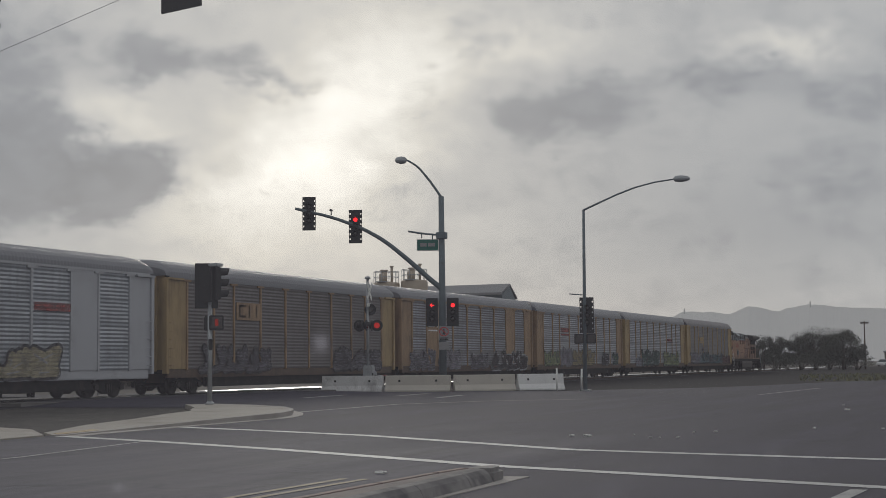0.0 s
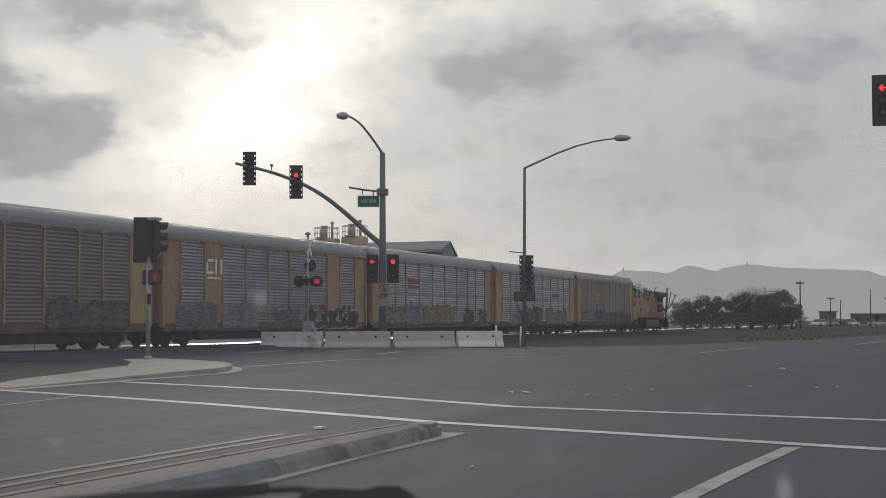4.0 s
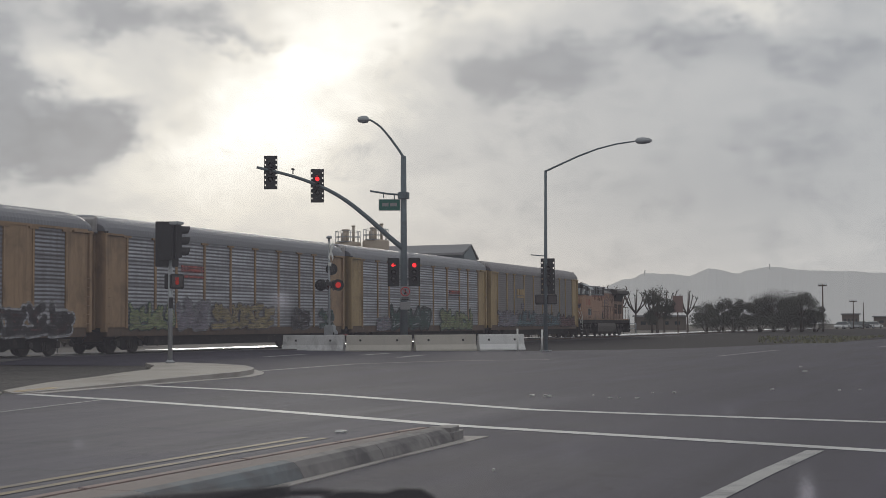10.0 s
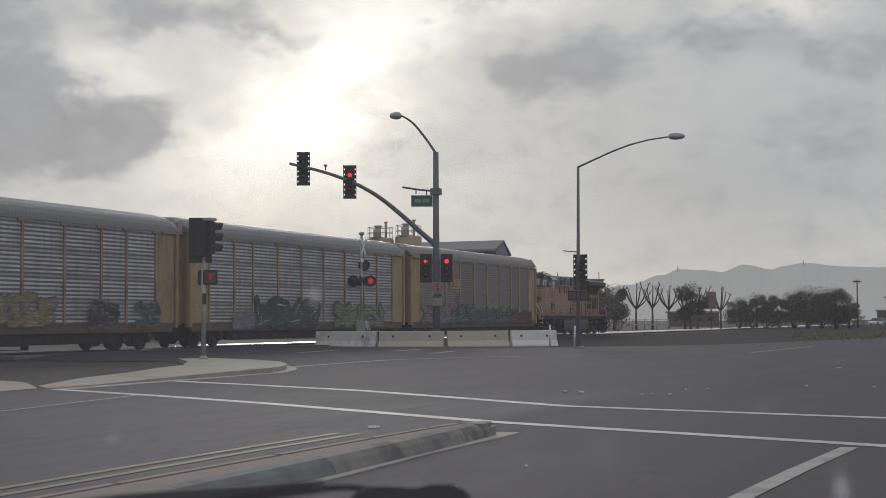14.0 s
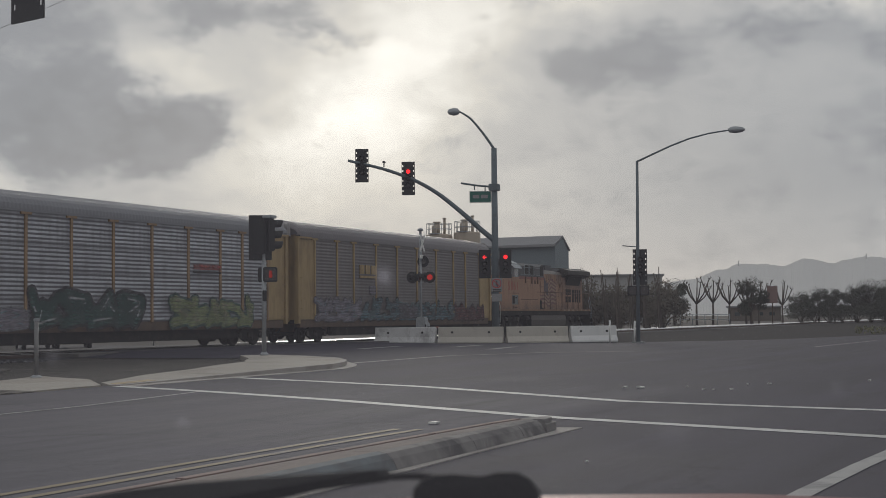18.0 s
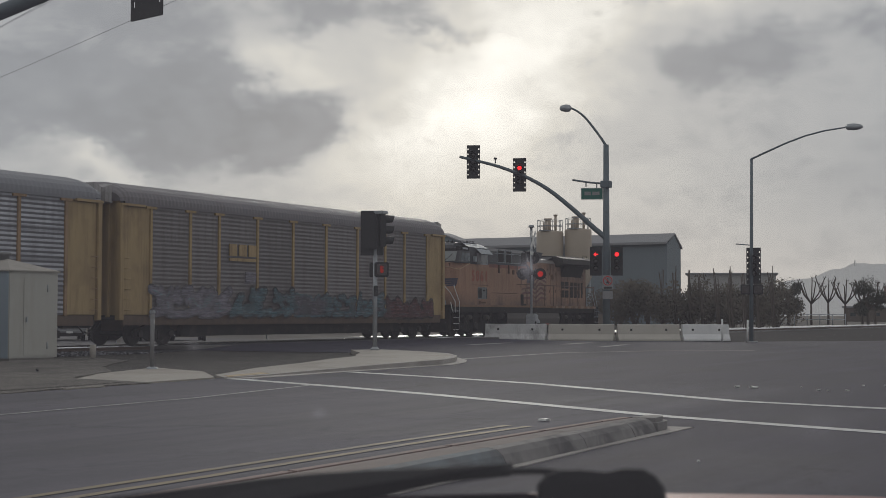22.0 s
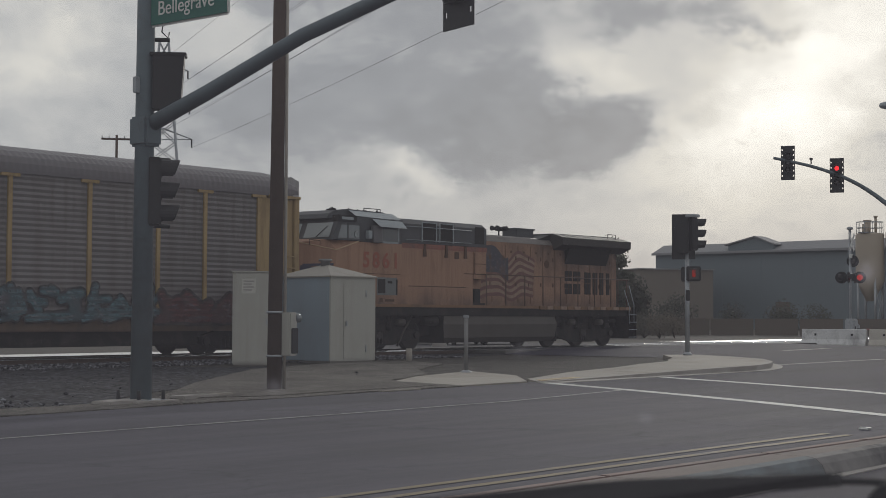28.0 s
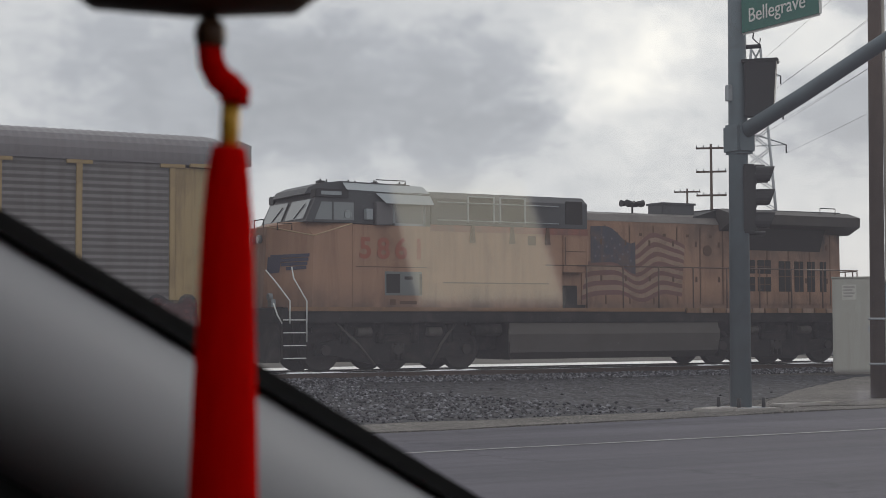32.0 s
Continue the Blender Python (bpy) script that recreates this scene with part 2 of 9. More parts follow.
def asphalt(name, colour, patch=0.25, mixed_tone=None):
    """Road surface: aggregate, patches, tar streaks along the lanes, cracks and pale grit; a second tone is blended in
    west of the crosswalk, north of the median.
    """
    m = bpy.data.materials.new(name)
    m.use_nodes = True
    k = Nodes(m.node_tree)
    co = k.n("ShaderNodeTexCoord").outputs["Object"]
    stretched = k.n("ShaderNodeMapping", {0: co, 3: (0.07, 0.75, 1)}).outputs[0]
    streak = k.noise(stretched, 1.0, 5.0, 0.62, 0.25)
    thin = k.noise(k.n("ShaderNodeMapping", {0: co, 3: (0.12, 3.2, 1)}).outputs[0], 1.0, 3.0, 0.6, 0.2)
    blot = k.noise(co, 0.35, 6.0, 0.65, 0.4)
    grain = k.noise(co, 60.0, 2.0, 0.7)
    grit = k.noise(co, 9.0, 4.0, 0.7)
    swirl = k.n("ShaderNodeTexNoise", {"Vector": co, "Scale": 0.35, "Detail": 6.0, "Roughness": 0.65})
    bent = k.vmath("ADD", co, k.vmath("MULTIPLY", swirl.outputs[1], (4.0, 4.0, 0.0)).outputs[0]).outputs[0]
    cells = k.n("ShaderNodeTexVoronoi", {"Vector": bent, "Scale": 0.16})
    cells.feature = "DISTANCE_TO_EDGE"
    line = k.ramp(cells.outputs[0], [(0.0, 0.6), (0.005, 1.0)])
    base = (*colour, 1)
    if mixed_tone:
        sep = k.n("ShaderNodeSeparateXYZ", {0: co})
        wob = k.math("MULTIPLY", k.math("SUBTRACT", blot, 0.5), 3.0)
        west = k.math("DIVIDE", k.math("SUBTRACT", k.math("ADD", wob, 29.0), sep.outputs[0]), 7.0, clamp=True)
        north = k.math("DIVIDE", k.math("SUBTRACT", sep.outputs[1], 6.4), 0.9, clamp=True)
        base = k.mix(k.math("MULTIPLY", west, north), base, (*mixed_tone, 1))
    f = k.math("ADD", k.math("ADD", k.math("MULTIPLY", streak, 0.42), k.math("MULTIPLY", thin, 0.2)), k.math("ADD", k.math("MULTIPLY", blot, 0.3), k.math("ADD", k.math("MULTIPLY", grain, 0.22), k.math("MULTIPLY", grit, 0.2))))
    shade = k.ramp(f, [(0.48, 1 - patch), (0.84, 1 + patch)])
    col = k.mix(1.0, base, shade, "MULTIPLY")
    col = k.mix(1.0, col, line, "MULTIPLY")
    b = k.n("ShaderNodeBump", {"Strength": 0.4, "Distance": 0.012, "Height": k.math("ADD", grain, grit)})
    p = k.n("ShaderNodeBsdfPrincipled", {"Base Color": col, "Roughness": k.math("ADD", 0.74, k.math("MULTIPLY", blot, 0.2)), "Specular IOR Level": 0.22, "Normal": b.outputs[0]})
    k.n("ShaderNodeOutputMaterial", {0: p.outputs[0]})
    return m


def gravel(name, low, high, size):
    """Crushed stone: cells of different greys with gaps between."""
    m = bpy.data.materials.new(name)
    m.use_nodes = True
    k = Nodes(m.node_tree)
    co = k.n("ShaderNodeTexCoord").outputs["Object"]
    v = k.n("ShaderNodeTexVoronoi", {"Vector": co, "Scale": 1 / size, "Randomness": 1.0})
    tone = k.n("ShaderNodeSeparateXYZ", {0: v.outputs["Color"]}).outputs[0]
    big = k.noise(co, 0.6, 5.0, 0.65, 0.3)
    gap = k.ramp(v.outputs["Distance"], [(0.25, 1.0), (0.62, 0.35)])
    col = k.mix(k.math("POWER", tone, 1.6), (*low, 1), (*high, 1))
    col = k.mix(1.0, col, gap, "MULTIPLY")
    col = k.mix(1.0, col, k.ramp(big, [(0.3, 0.65), (0.7, 1.2)]), "MULTIPLY")
    b = k.n("ShaderNodeBump", {"Strength": 1.0, "Distance": size * 0.7, "Height": k.math("SUBTRACT", k.math("MULTIPLY", tone, 0.5), v.outputs["Distance"])})
    p = k.n("ShaderNodeBsdfPrincipled", {"Base Color": col, "Roughness": 0.88, "Specular IOR Level": 0.3, "Normal": b.outputs[0]})
    k.n("ShaderNodeOutputMaterial", {0: p.outputs[0]})
    return m


def corrugated(name, light, dark, share, streak=0.2, grime=(0.1, 0.08, 0.07)):
    """Perforated galvanised rack panel: rows of slots, rust runs and road film."""
    m = bpy.data.materials.new(name)
    m.use_nodes = True
    k = Nodes(m.node_tree)
    co = k.n("ShaderNodeTexCoord").outputs["Object"]
    sep = k.n("ShaderNodeSeparateXYZ", {0: co})
    wave = k.math("FRACT", k.math("MULTIPLY", sep.outputs[2], 1 / 0.154))
    rows = k.ramp(wave, [(0.0, 0.0), (share - 0.06, 0.0), (share + 0.06, 1.0), (0.94, 1.0), (1.0, 0.0)])
    bays = k.noise(k.n("ShaderNodeMapping", {0: co, 3: (0.42, 0.1, 0.9)}).outputs[0], 1.0, 3.0, 0.6)
    runs = k.noise(k.n("ShaderNodeMapping", {0: co, 3: (3.5, 1, 0.35)}).outputs[0], 1.0, 5.0, 0.65)
    tier = k.math("FRACT", k.math("MULTIPLY", k.math("SUBTRACT", sep.outputs[2], 0.95), 1 / 0.97))
    rows = k.math("MULTIPLY", rows, k.ramp(tier, [(0.0, 0.4), (0.08, 0.4), (0.13, 1.0), (0.88, 1.0), (0.94, 0.4)]))
    worn = k.math("MULTIPLY", rows, k.ramp(bays, [(0.32, 0.12), (0.62, 1.0)]))
    col = k.mix(worn, (*dark, 1), (*light, 1))
    col = k.mix(k.math("MULTIPLY", k.ramp(runs, [(0.45, 0.0), (0.75, 1.0)]), streak * 2), col, (*grime, 1))
    r = k.n("ShaderNodeObjectInfo").outputs["Random"]
    col = k.mix(1.0, col, k.ramp(r, [(0.0, 0.8), (1.0, 1.0)]), "MULTIPLY")
    b = k.n("ShaderNodeBump", {"Strength": 0.2, "Distance": 0.02, "Height": k.math("ADD", runs, rows)})
    p = k.n("ShaderNodeBsdfPrincipled", {"Base Color": col, "Roughness": 0.55, "Metallic": 0.15, "Normal": b.outputs[0]})
    k.n("ShaderNodeOutputMaterial", {0: p.outputs[0]})
    return m


def island_stone():
    """Loose stones, each of its own grey."""
    m = bpy.data.materials.new("ballast_stone")
    m.use_nodes = True
    k = Nodes(m.node_tree)
    tone = k.n("ShaderNodeNewGeometry").outputs["Random Per Island"]
    col = k.mix(k.math("POWER", tone, 2.2), (0.02, 0.02, 0.025, 1), (0.25, 0.25, 0.27, 1))
    p = k.n("ShaderNodeBsdfPrincipled", {"Base Color": col, "Roughness": 0.9, "Specular IOR Level": 0.3})
    k.n("ShaderNodeOutputMaterial", {0: p.outputs[0]})
    return m


M = {
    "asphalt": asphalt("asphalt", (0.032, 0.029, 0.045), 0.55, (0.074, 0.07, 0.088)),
    "asphalt_cross": asphalt("asphalt_cross", (0.06, 0.058, 0.066), 0.2),
    "line": paint("road_line", (0.53, 0.53, 0.52), 0.7, var=0.12, scale=1.2, fine=25, dirt=0.55, dirt_colour=(0.2, 0.2, 0.2)),
    "line_dirty": paint("dirty_road_line", (0.32, 0.32, 0.315), 0.7, var=0.3, scale=2.5, fine=12, dirt=0.7, dirt_colour=(0.1, 0.1, 0.11)),
    "line_worn": paint("worn_road_line", (0.2, 0.2, 0.2), 0.75, var=0.2, scale=1.5, fine=25, dirt=0.95, dirt_colour=(0.11, 0.11, 0.12)),
    "line_yellow": paint("yellow_line", (0.2, 0.155, 0.085), 0.75, var=0.2, scale=1.5, dirt=0.9, dirt_colour=(0.11, 0.1, 0.1)),
    "earth": paint("earth", (0.062, 0.055, 0.048), 0.95, var=0.35, scale=0.7, fine=14, bump=0.6, dirt=0.7, dirt_colour=(0.09, 0.075, 0.065)),
    "shoulder": gravel("pale_grit", (0.165, 0.15, 0.136), (0.37, 0.34, 0.305), 0.03),
    "gravel": gravel("ballast", (0.014, 0.014, 0.018), (0.15, 0.15, 0.172), 0.085),
    "trodden": gravel("trodden_gravel", (0.06, 0.055, 0.05), (0.18, 0.163, 0.147), 0.045),
    "stone": island_stone(),
    "concrete": paint("pavement_concrete", (0.33, 0.305, 0.27), 0.85, var=0.2, scale=0.8, fine=18, bump=0.2, dirt=0.6, dirt_colour=(0.19, 0.165, 0.14)),
    "kerb": paint("kerb_concrete", (0.34, 0.32, 0.3), 0.85, var=0.2, scale=1.0, fine=30, bump=0.25, dirt=0.6, dirt_colour=(0.17, 0.15, 0.14)),
    "barrier": paint("barrier_concrete", (0.5, 0.47, 0.42), 0.85, var=0.14, scale=1.3, fine=30, bump=0.2, dirt=0.4, dirt_colour=(0.28, 0.25, 0.22)),
    "barrier_white": paint("white_barrier", (0.72, 0.72, 0.72), 0.7, var=0.08, scale=1.5, dirt=0.3, dirt_colour=(0.3, 0.3, 0.3)),
    "galv": paint("galvanised_steel", (0.36, 0.38, 0.4), 0.5, 0.55, var=0.14, scale=5, fine=40, dirt=0.2),
    "mast": paint("mast_steel", (0.125, 0.158, 0.178), 0.6, 0.15, var=0.15, scale=4, fine=40, dirt=0.25),
    "black": paint("black_housing", (0.018, 0.018, 0.02), 0.6, var=0.3, scale=6),
    "lens_dark": glassy("dark_lens", (0.022, 0.012, 0.012), 0.25),
    "red_on": glowing("red_lit_lens", (1.0, 0.025, 0.03), 1.5),
    "sign_green": paint("green_sign", (0.015, 0.13, 0.1), 0.5, var=0.1, scale=4),
    "sign_dull": paint("dull_sign", (0.26, 0.26, 0.265), 0.6, var=0.15, scale=4),
    "white": paint("white_paint", (0.72, 0.72, 0.7), 0.6, var=0.06),
    "black_paint": paint("black_paint", (0.02, 0.02, 0.02), 0.6),
    "red_paint": paint("red_paint", (0.5, 0.03, 0.03), 0.5),
    "wood": paint("creosote_wood", (0.085, 0.06, 0.048), 0.9, var=0.4, scale=2.5, fine=45, bump=0.6),
    "cabinet": paint("cabinet_beige", (0.41, 0.405, 0.37), 0.6, var=0.1, scale=1.5, fine=40, bump=0.05, dirt=0.25, dirt_colour=(0.27, 0.25, 0.2), runs=0.25),
    # shaded copy of the cabinet paint: bluish shade put into the colour
    "cabinet_shaded": paint("cabinet_shaded_side", (0.28, 0.345, 0.4), 0.6, var=0.1, scale=1.5, dirt=0.2, dirt_colour=(0.2, 0.2, 0.19), runs=0.2),
    "rail": paint("rail_steel", (0.78, 0.78, 0.79), 0.16, 1.0, var=0.05, scale=3, bump=0.0),
    "rail_web": paint("rusty_rail_web", (0.075, 0.05, 0.04), 0.9, var=0.3, scale=6),
    "tie": paint("tie_wood", (0.06, 0.05, 0.045), 0.95, var=0.3, scale=4, rand=0.3),
    "tan": paint("tan_steel", (0.325, 0.212, 0.12), 0.6, var=0.22, scale=1.3, fine=30, dirt=0.55, dirt_colour=(0.13, 0.085, 0.05), runs=0.6),
    "tan_sill": paint("grimy_sill", (0.12, 0.08, 0.054), 0.7, var=0.3, scale=1.3, fine=20, dirt=0.6, dirt_colour=(0.06, 0.045, 0.036), runs=0.6),
    "tan_bright": paint("yellow_steel", (0.37, 0.265, 0.125), 0.6, var=0.18, scale=1.3, fine=30, dirt=0.45, dirt_colour=(0.17, 0.11, 0.055), runs=0.6),
    "roof": paint("roof_galvanised", (0.19, 0.195, 0.215), 0.42, 0.3, var=0.15, scale=1.2, fine=20, dirt=0.35, dirt_colour=(0.16, 0.16, 0.18)),
    "roof_brown": paint("roof_film", (0.15, 0.14, 0.15), 0.42, 0.25, var=0.18, scale=1.1, fine=20, dirt=0.35, dirt_colour=(0.12, 0.1, 0.1)),
    "panel_grey": corrugated("panel_grey", (0.185, 0.174, 0.18), (0.125, 0.112, 0.11), 0.45, 0.25),
    "panel_silver": corrugated("panel_silver", (0.55, 0.57, 0.62), (0.17, 0.17, 0.19), 0.42, 0.18),
    "panel_blue": corrugated("panel_blue", (0.36, 0.38, 0.43), (0.15, 0.14, 0.15), 0.42, 0.22),
    "panel_brown": corrugated("panel_brown", (0.205, 0.19, 0.193), (0.16, 0.147, 0.148), 0.5, 0.25),
    "panel_light": corrugated("panel_light", (0.6, 0.63, 0.68), (0.24, 0.26, 0.29), 0.45, 0.15),
    "silver": paint("silver_steel", (0.42, 0.43, 0.46), 0.5, 0.2, var=0.12, scale=1.2, dirt=0.3, dirt_colour=(0.2, 0.19, 0.19)),
    "under": paint("underframe_black", (0.014, 0.013, 0.0125), 0.85, var=0.35, scale=3, dirt=0.5, dirt_colour=(0.05, 0.04, 0.035)),
    "wheel": paint("wheel_steel", (0.04, 0.036, 0.034), 0.6, 0.5, var=0.3, scale=5),
    "loco_yellow": paint("faded_yellow", (0.35, 0.2, 0.128), 0.6, var=0.2, scale=0.9, fine=14, bump=0.06, dirt=0.55, dirt_colour=(0.17, 0.085, 0.05), runs=0.6),
    "loco_grey": paint("dark_grey_paint", (0.062, 0.065, 0.072), 0.5, var=0.2, scale=1.2, fine=30, bump=0.06, dirt=0.4, dirt_colour=(0.04, 0.035, 0.03)),
    "loco_light": paint("light_grey_paint", (0.3, 0.33, 0.35), 0.5, var=0.15, scale=1.2),
    "tank": paint("tank_grey", (0.078, 0.07, 0.064), 0.7, var=0.25, scale=1.5, dirt=0.4),
    "red_letter": paint("faded_red", (0.3, 0.095, 0.058), 0.6, var=0.15, scale=4),
    "navy": paint("faded_navy", (0.055, 0.052, 0.07), 0.6, var=0.3, scale=3, dirt=0.5, dirt_colour=(0.14, 0.085, 0.06), runs=0.5),
    "flag_red": paint("flag_red", (0.17, 0.08, 0.07), 0.6, var=0.35, scale=2, dirt=0.75, dirt_colour=(0.16, 0.09, 0.06), runs=0.5),
    "flag_white": paint("flag_white", (0.3, 0.205, 0.15), 0.6, var=0.35, scale=2, dirt=0.75, dirt_colour=(0.2, 0.12, 0.08), runs=0.5),
    "glass": glassy("dark_glass", (0.05, 0.06, 0.065)),
    "glass_bright": glassy("pale_glass", (0.17, 0.19, 0.2)),
    "grille": paint("grille_black", (0.02, 0.018, 0.017), 0.8, var=0.3, scale=8),
}
def sprayed(name, colour):
    """Faded spray paint, thin on the ridges of the panel, through which the steel shows."""
    m = paint(name, colour, 0.7, var=0.35, scale=3.5, fine=16, dirt=0.5, dirt_colour=(0.17, 0.16, 0.165))
    t = m.node_tree
    k = Nodes(t, False)
    co = k.n("ShaderNodeTexCoord").outputs["Object"]
    wave = k.math("FRACT", k.math("MULTIPLY", k.n("ShaderNodeSeparateXYZ", {0: co}).outputs[2], 1 / 0.154))
    ridge = k.ramp(wave, [(0.0, 0.6), (0.36, 0.6), (0.5, 1.0), (0.92, 1.0), (1.0, 0.6)])
    cloud = k.ramp(k.noise(co, 1.6, 5.0, 0.65, 0.6), [(0.34, 0.42), (0.62, 0.95)])
    speck = k.ramp(k.noise(co, 22.0, 3.0, 0.7), [(0.36, 0.55), (0.5, 1.0)])
    cover = k.math("MULTIPLY", k.math("MULTIPLY", ridge, cloud), speck)
    out = next(n for n in t.nodes if n.type == "OUTPUT_MATERIAL")
    face = next(n for n in t.nodes if n.type == "BSDF_PRINCIPLED")
    mix = k.n("ShaderNodeMixShader", {0: cover, 1: k.n("ShaderNodeBsdfTransparent").outputs[0], 2: face.outputs[0]})
    t.links.new(mix.outputs[0], out.inputs[0])
    return m


GRAFFITI = {n: sprayed("spray_" + n, c) for n, c in dict(
    white=(0.42, 0.42, 0.44), grey=(0.24, 0.245, 0.27), green=(0.045, 0.1, 0.09), lime=(0.255, 0.295, 0.16), yellow=(0.34, 0.28, 0.15), teal=(0.24, 0.34, 0.38),
    maroon=(0.13, 0.05, 0.05), cream=(0.42, 0.38, 0.27), black=(0.035, 0.033, 0.038), petrol=(0.11, 0.185, 0.215), slate=(0.13, 0.125, 0.145), lilac=(0.25, 0.235, 0.28), red=(0.36, 0.09, 0.08)).items()}


def sooty(m, x0, x1, z0, z1, amount):
    """Exhaust soot settled about the radiators and brake dust along the sill, in uneven drifts."""
    t = m.node_tree
    p = next(n for n in t.nodes if n.type == "BSDF_PRINCIPLED")
    mixed_tone = p.inputs["Base Color"].links[0].from_socket
    k = Nodes(t, False)
    co = k.n("ShaderNodeTexCoord").outputs["Object"]
    sep = k.n("ShaderNodeSeparateXYZ", {0: co})
    drift = k.noise(k.n("ShaderNodeMapping", {0: co, 3: (0.8, 1.0, 0.5)}).outputs[0], 1.4, 6.0, 0.65, 0.5)
    along = k.n("ShaderNodeMapRange", {0: sep.outputs[0], 1: x0, 2: x1}).outputs[0]
    up = k.n("ShaderNodeMapRange", {0: sep.outputs[2], 1: z0, 2: z1}).outputs[0]
    low = k.n("ShaderNodeMapRange", {0: sep.outputs[2], 1: 2.3, 2: 1.5}).outputs[0]
    cover = k.math("ADD", k.math("MULTIPLY", along, up), k.math("MULTIPLY", low, 0.6))
    cover = k.math("MULTIPLY", cover, k.ramp(drift, [(0.25, 0.1), (0.7, 1.0)]))
    t.links.new(k.mix(k.math("MULTIPLY", cover, amount, clamp=True), mixed_tone, (0.045, 0.035, 0.032, 1)), p.inputs["Base Color"])


sooty(M["loco_yellow"], 9.0, 16.5, 2.2, 3.9, 1.5)


# ---- building in meshes ----
class Geo:
    """Collects shapes into one bmesh."""

    def __init__(self):
        self.bm = bmesh.new()

    def box(self, x0, x1, y0, y1, z0, z1, bevel=0.0):
        v = [self.bm.verts.new(p) for p in ((x0, y0, z0), (x1, y0, z0), (x1, y1, z0), (x0, y1, z0), (x0, y0, z1), (x1, y0, z1), (x1, y1, z1), (x0, y1, z1))]
        fs = [self.bm.faces.new([v[i] for i in q]) for q in ((3, 2, 1, 0), (4, 5, 6, 7), (0, 1, 5, 4), (1, 2, 6, 5), (2, 3, 7, 6), (3, 0, 4, 7))]
        if bevel:
            bmesh.ops.bevel(self.bm, geom=list({e for f in fs for e in f.edges}), offset=bevel, segments=2, affect="EDGES")
        return self

    def rod(self, a, b, r0, r1=None, n=10, cap=True):
        a, b = Vector(a), Vector(b)
        r1 = r0 if r1 is None else r1
        d = (b - a).normalized()
        u = d.orthogonal().normalized()
        w = d.cross(u)
        rings = [[self.bm.verts.new(c + (u * math.cos(2 * math.pi * i / n) + w * math.sin(2 * math.pi * i / n)) * r) for i in range(n)] for c, r in ((a, r0), (b, r1))]
        for i in range(n):
            f = self.bm.faces.new((rings[0][i], rings[0][(i + 1) % n], rings[1][(i + 1) % n], rings[1][i]))
            f.smooth = True
        if cap:
            self.bm.faces.new(rings[0][::-1])
            self.bm.faces.new(rings[1])
        return self

    def tube(self, points, r, n=8, r1=None):
        pts = [Vector(p) for p in points]
        r1 = r if r1 is None else r1
        rings, up = [], None
        for i, p in enumerate(pts):
            d = (pts[min(i + 1, len(pts) - 1)] - pts[max(i - 1, 0)]).normalized()
            u = d.orthogonal().normalized() if up is None else (up - d * up.dot(d)).normalized()
            up = u
            w = d.cross(u)
            rr = r + (r1 - r) * i / (len(pts) - 1)
            rings.append([self.bm.verts.new(p + (u * math.cos(2 * math.pi * k / n) + w * math.sin(2 * math.pi * k / n)) * rr) for k in range(n)])
        for a, b in zip(rings, rings[1:]):
            for k in range(n):
                f = self.bm.faces.new((a[k], a[(k + 1) % n], b[(k + 1) % n], b[k]))
                f.smooth = True
        self.bm.faces.new(rings[0][::-1])
        self.bm.faces.new(rings[-1])
        return self

    def prism(self, profile, lo, hi, axis="x"):
        """A closed outline, in the two other axes in order, drawn out along one."""
        def at(p, s):
            return {"x": (s, p[0], p[1]), "y": (p[0], s, p[1]), "z": (p[0], p[1], s)}[axis]
        a = [self.bm.verts.new(at(p, lo)) for p in profile]
        b = [self.bm.verts.new(at(p, hi)) for p in profile]
        n = len(a)
        for i in range(n):
            self.bm.faces.new((a[i], a[(i + 1) % n], b[(i + 1) % n], b[i]))
        self.bm.faces.new(a[::-1])
        self.bm.faces.new(b)
        return self

    def turn(self, profile, centre=(0, 0, 0), n=16, axis="z"):
        """Spins (radius, height) pairs round an axis."""
        rings = []
        for r, s in profile:
            ring = []
            for i in range(n):
                c, d = r * math.cos(2 * math.pi * i / n), r * math.sin(2 * math.pi * i / n)
                p = {"z": (c, d, s), "y": (c, s, d), "x": (s, c, d)}[axis]
                ring.append(self.bm.verts.new(Vector(centre) + Vector(p)))
            rings.append(ring)
        for a, b in zip(rings, rings[1:]):
            for i in range(n):
                f = self.bm.faces.new((a[i], a[(i + 1) % n], b[(i + 1) % n], b[i]))
                f.smooth = True
        self.bm.faces.new(rings[0][::-1])
        self.bm.faces.new(rings[-1])
        return self

    def mesh(self, name):
        bmesh.ops.recalc_face_normals(self.bm, faces=self.bm.faces[:])
        me = bpy.data.meshes.new(name)
        self.bm.to_mesh(me)
        self.bm.free()
        return me


def part(name, geo, material, parent, label="", m=None):
    """Links a shape as one mesh object under a thing or under a part."""
    me = geo if isinstance(geo, bpy.types.Mesh) else geo.mesh(name)
    if not me.materials:
        me.materials.append(material)
    ob = new(name, me)
    ob.parent = parent
    if m is not None:
        ob.matrix_basis = m
    return tagged(ob, label)


def thing(name, m, label, category, group="", kind=""):
    ob = new(name)
    ob.matrix_basis = m
    return tagged(ob, label, category, group, kind)


def whole(name, geo, material, label, category, m=None, group="", kind=""):
    """A thing that is one mesh."""
    me = geo if isinstance(geo, bpy.types.Mesh) else geo.mesh(name)
    if not me.materials:
        me.materials.append(material)
    ob = new(name, me)
    if m is not None:
        ob.matrix_basis = m
    return tagged(ob, label, category, group, kind)


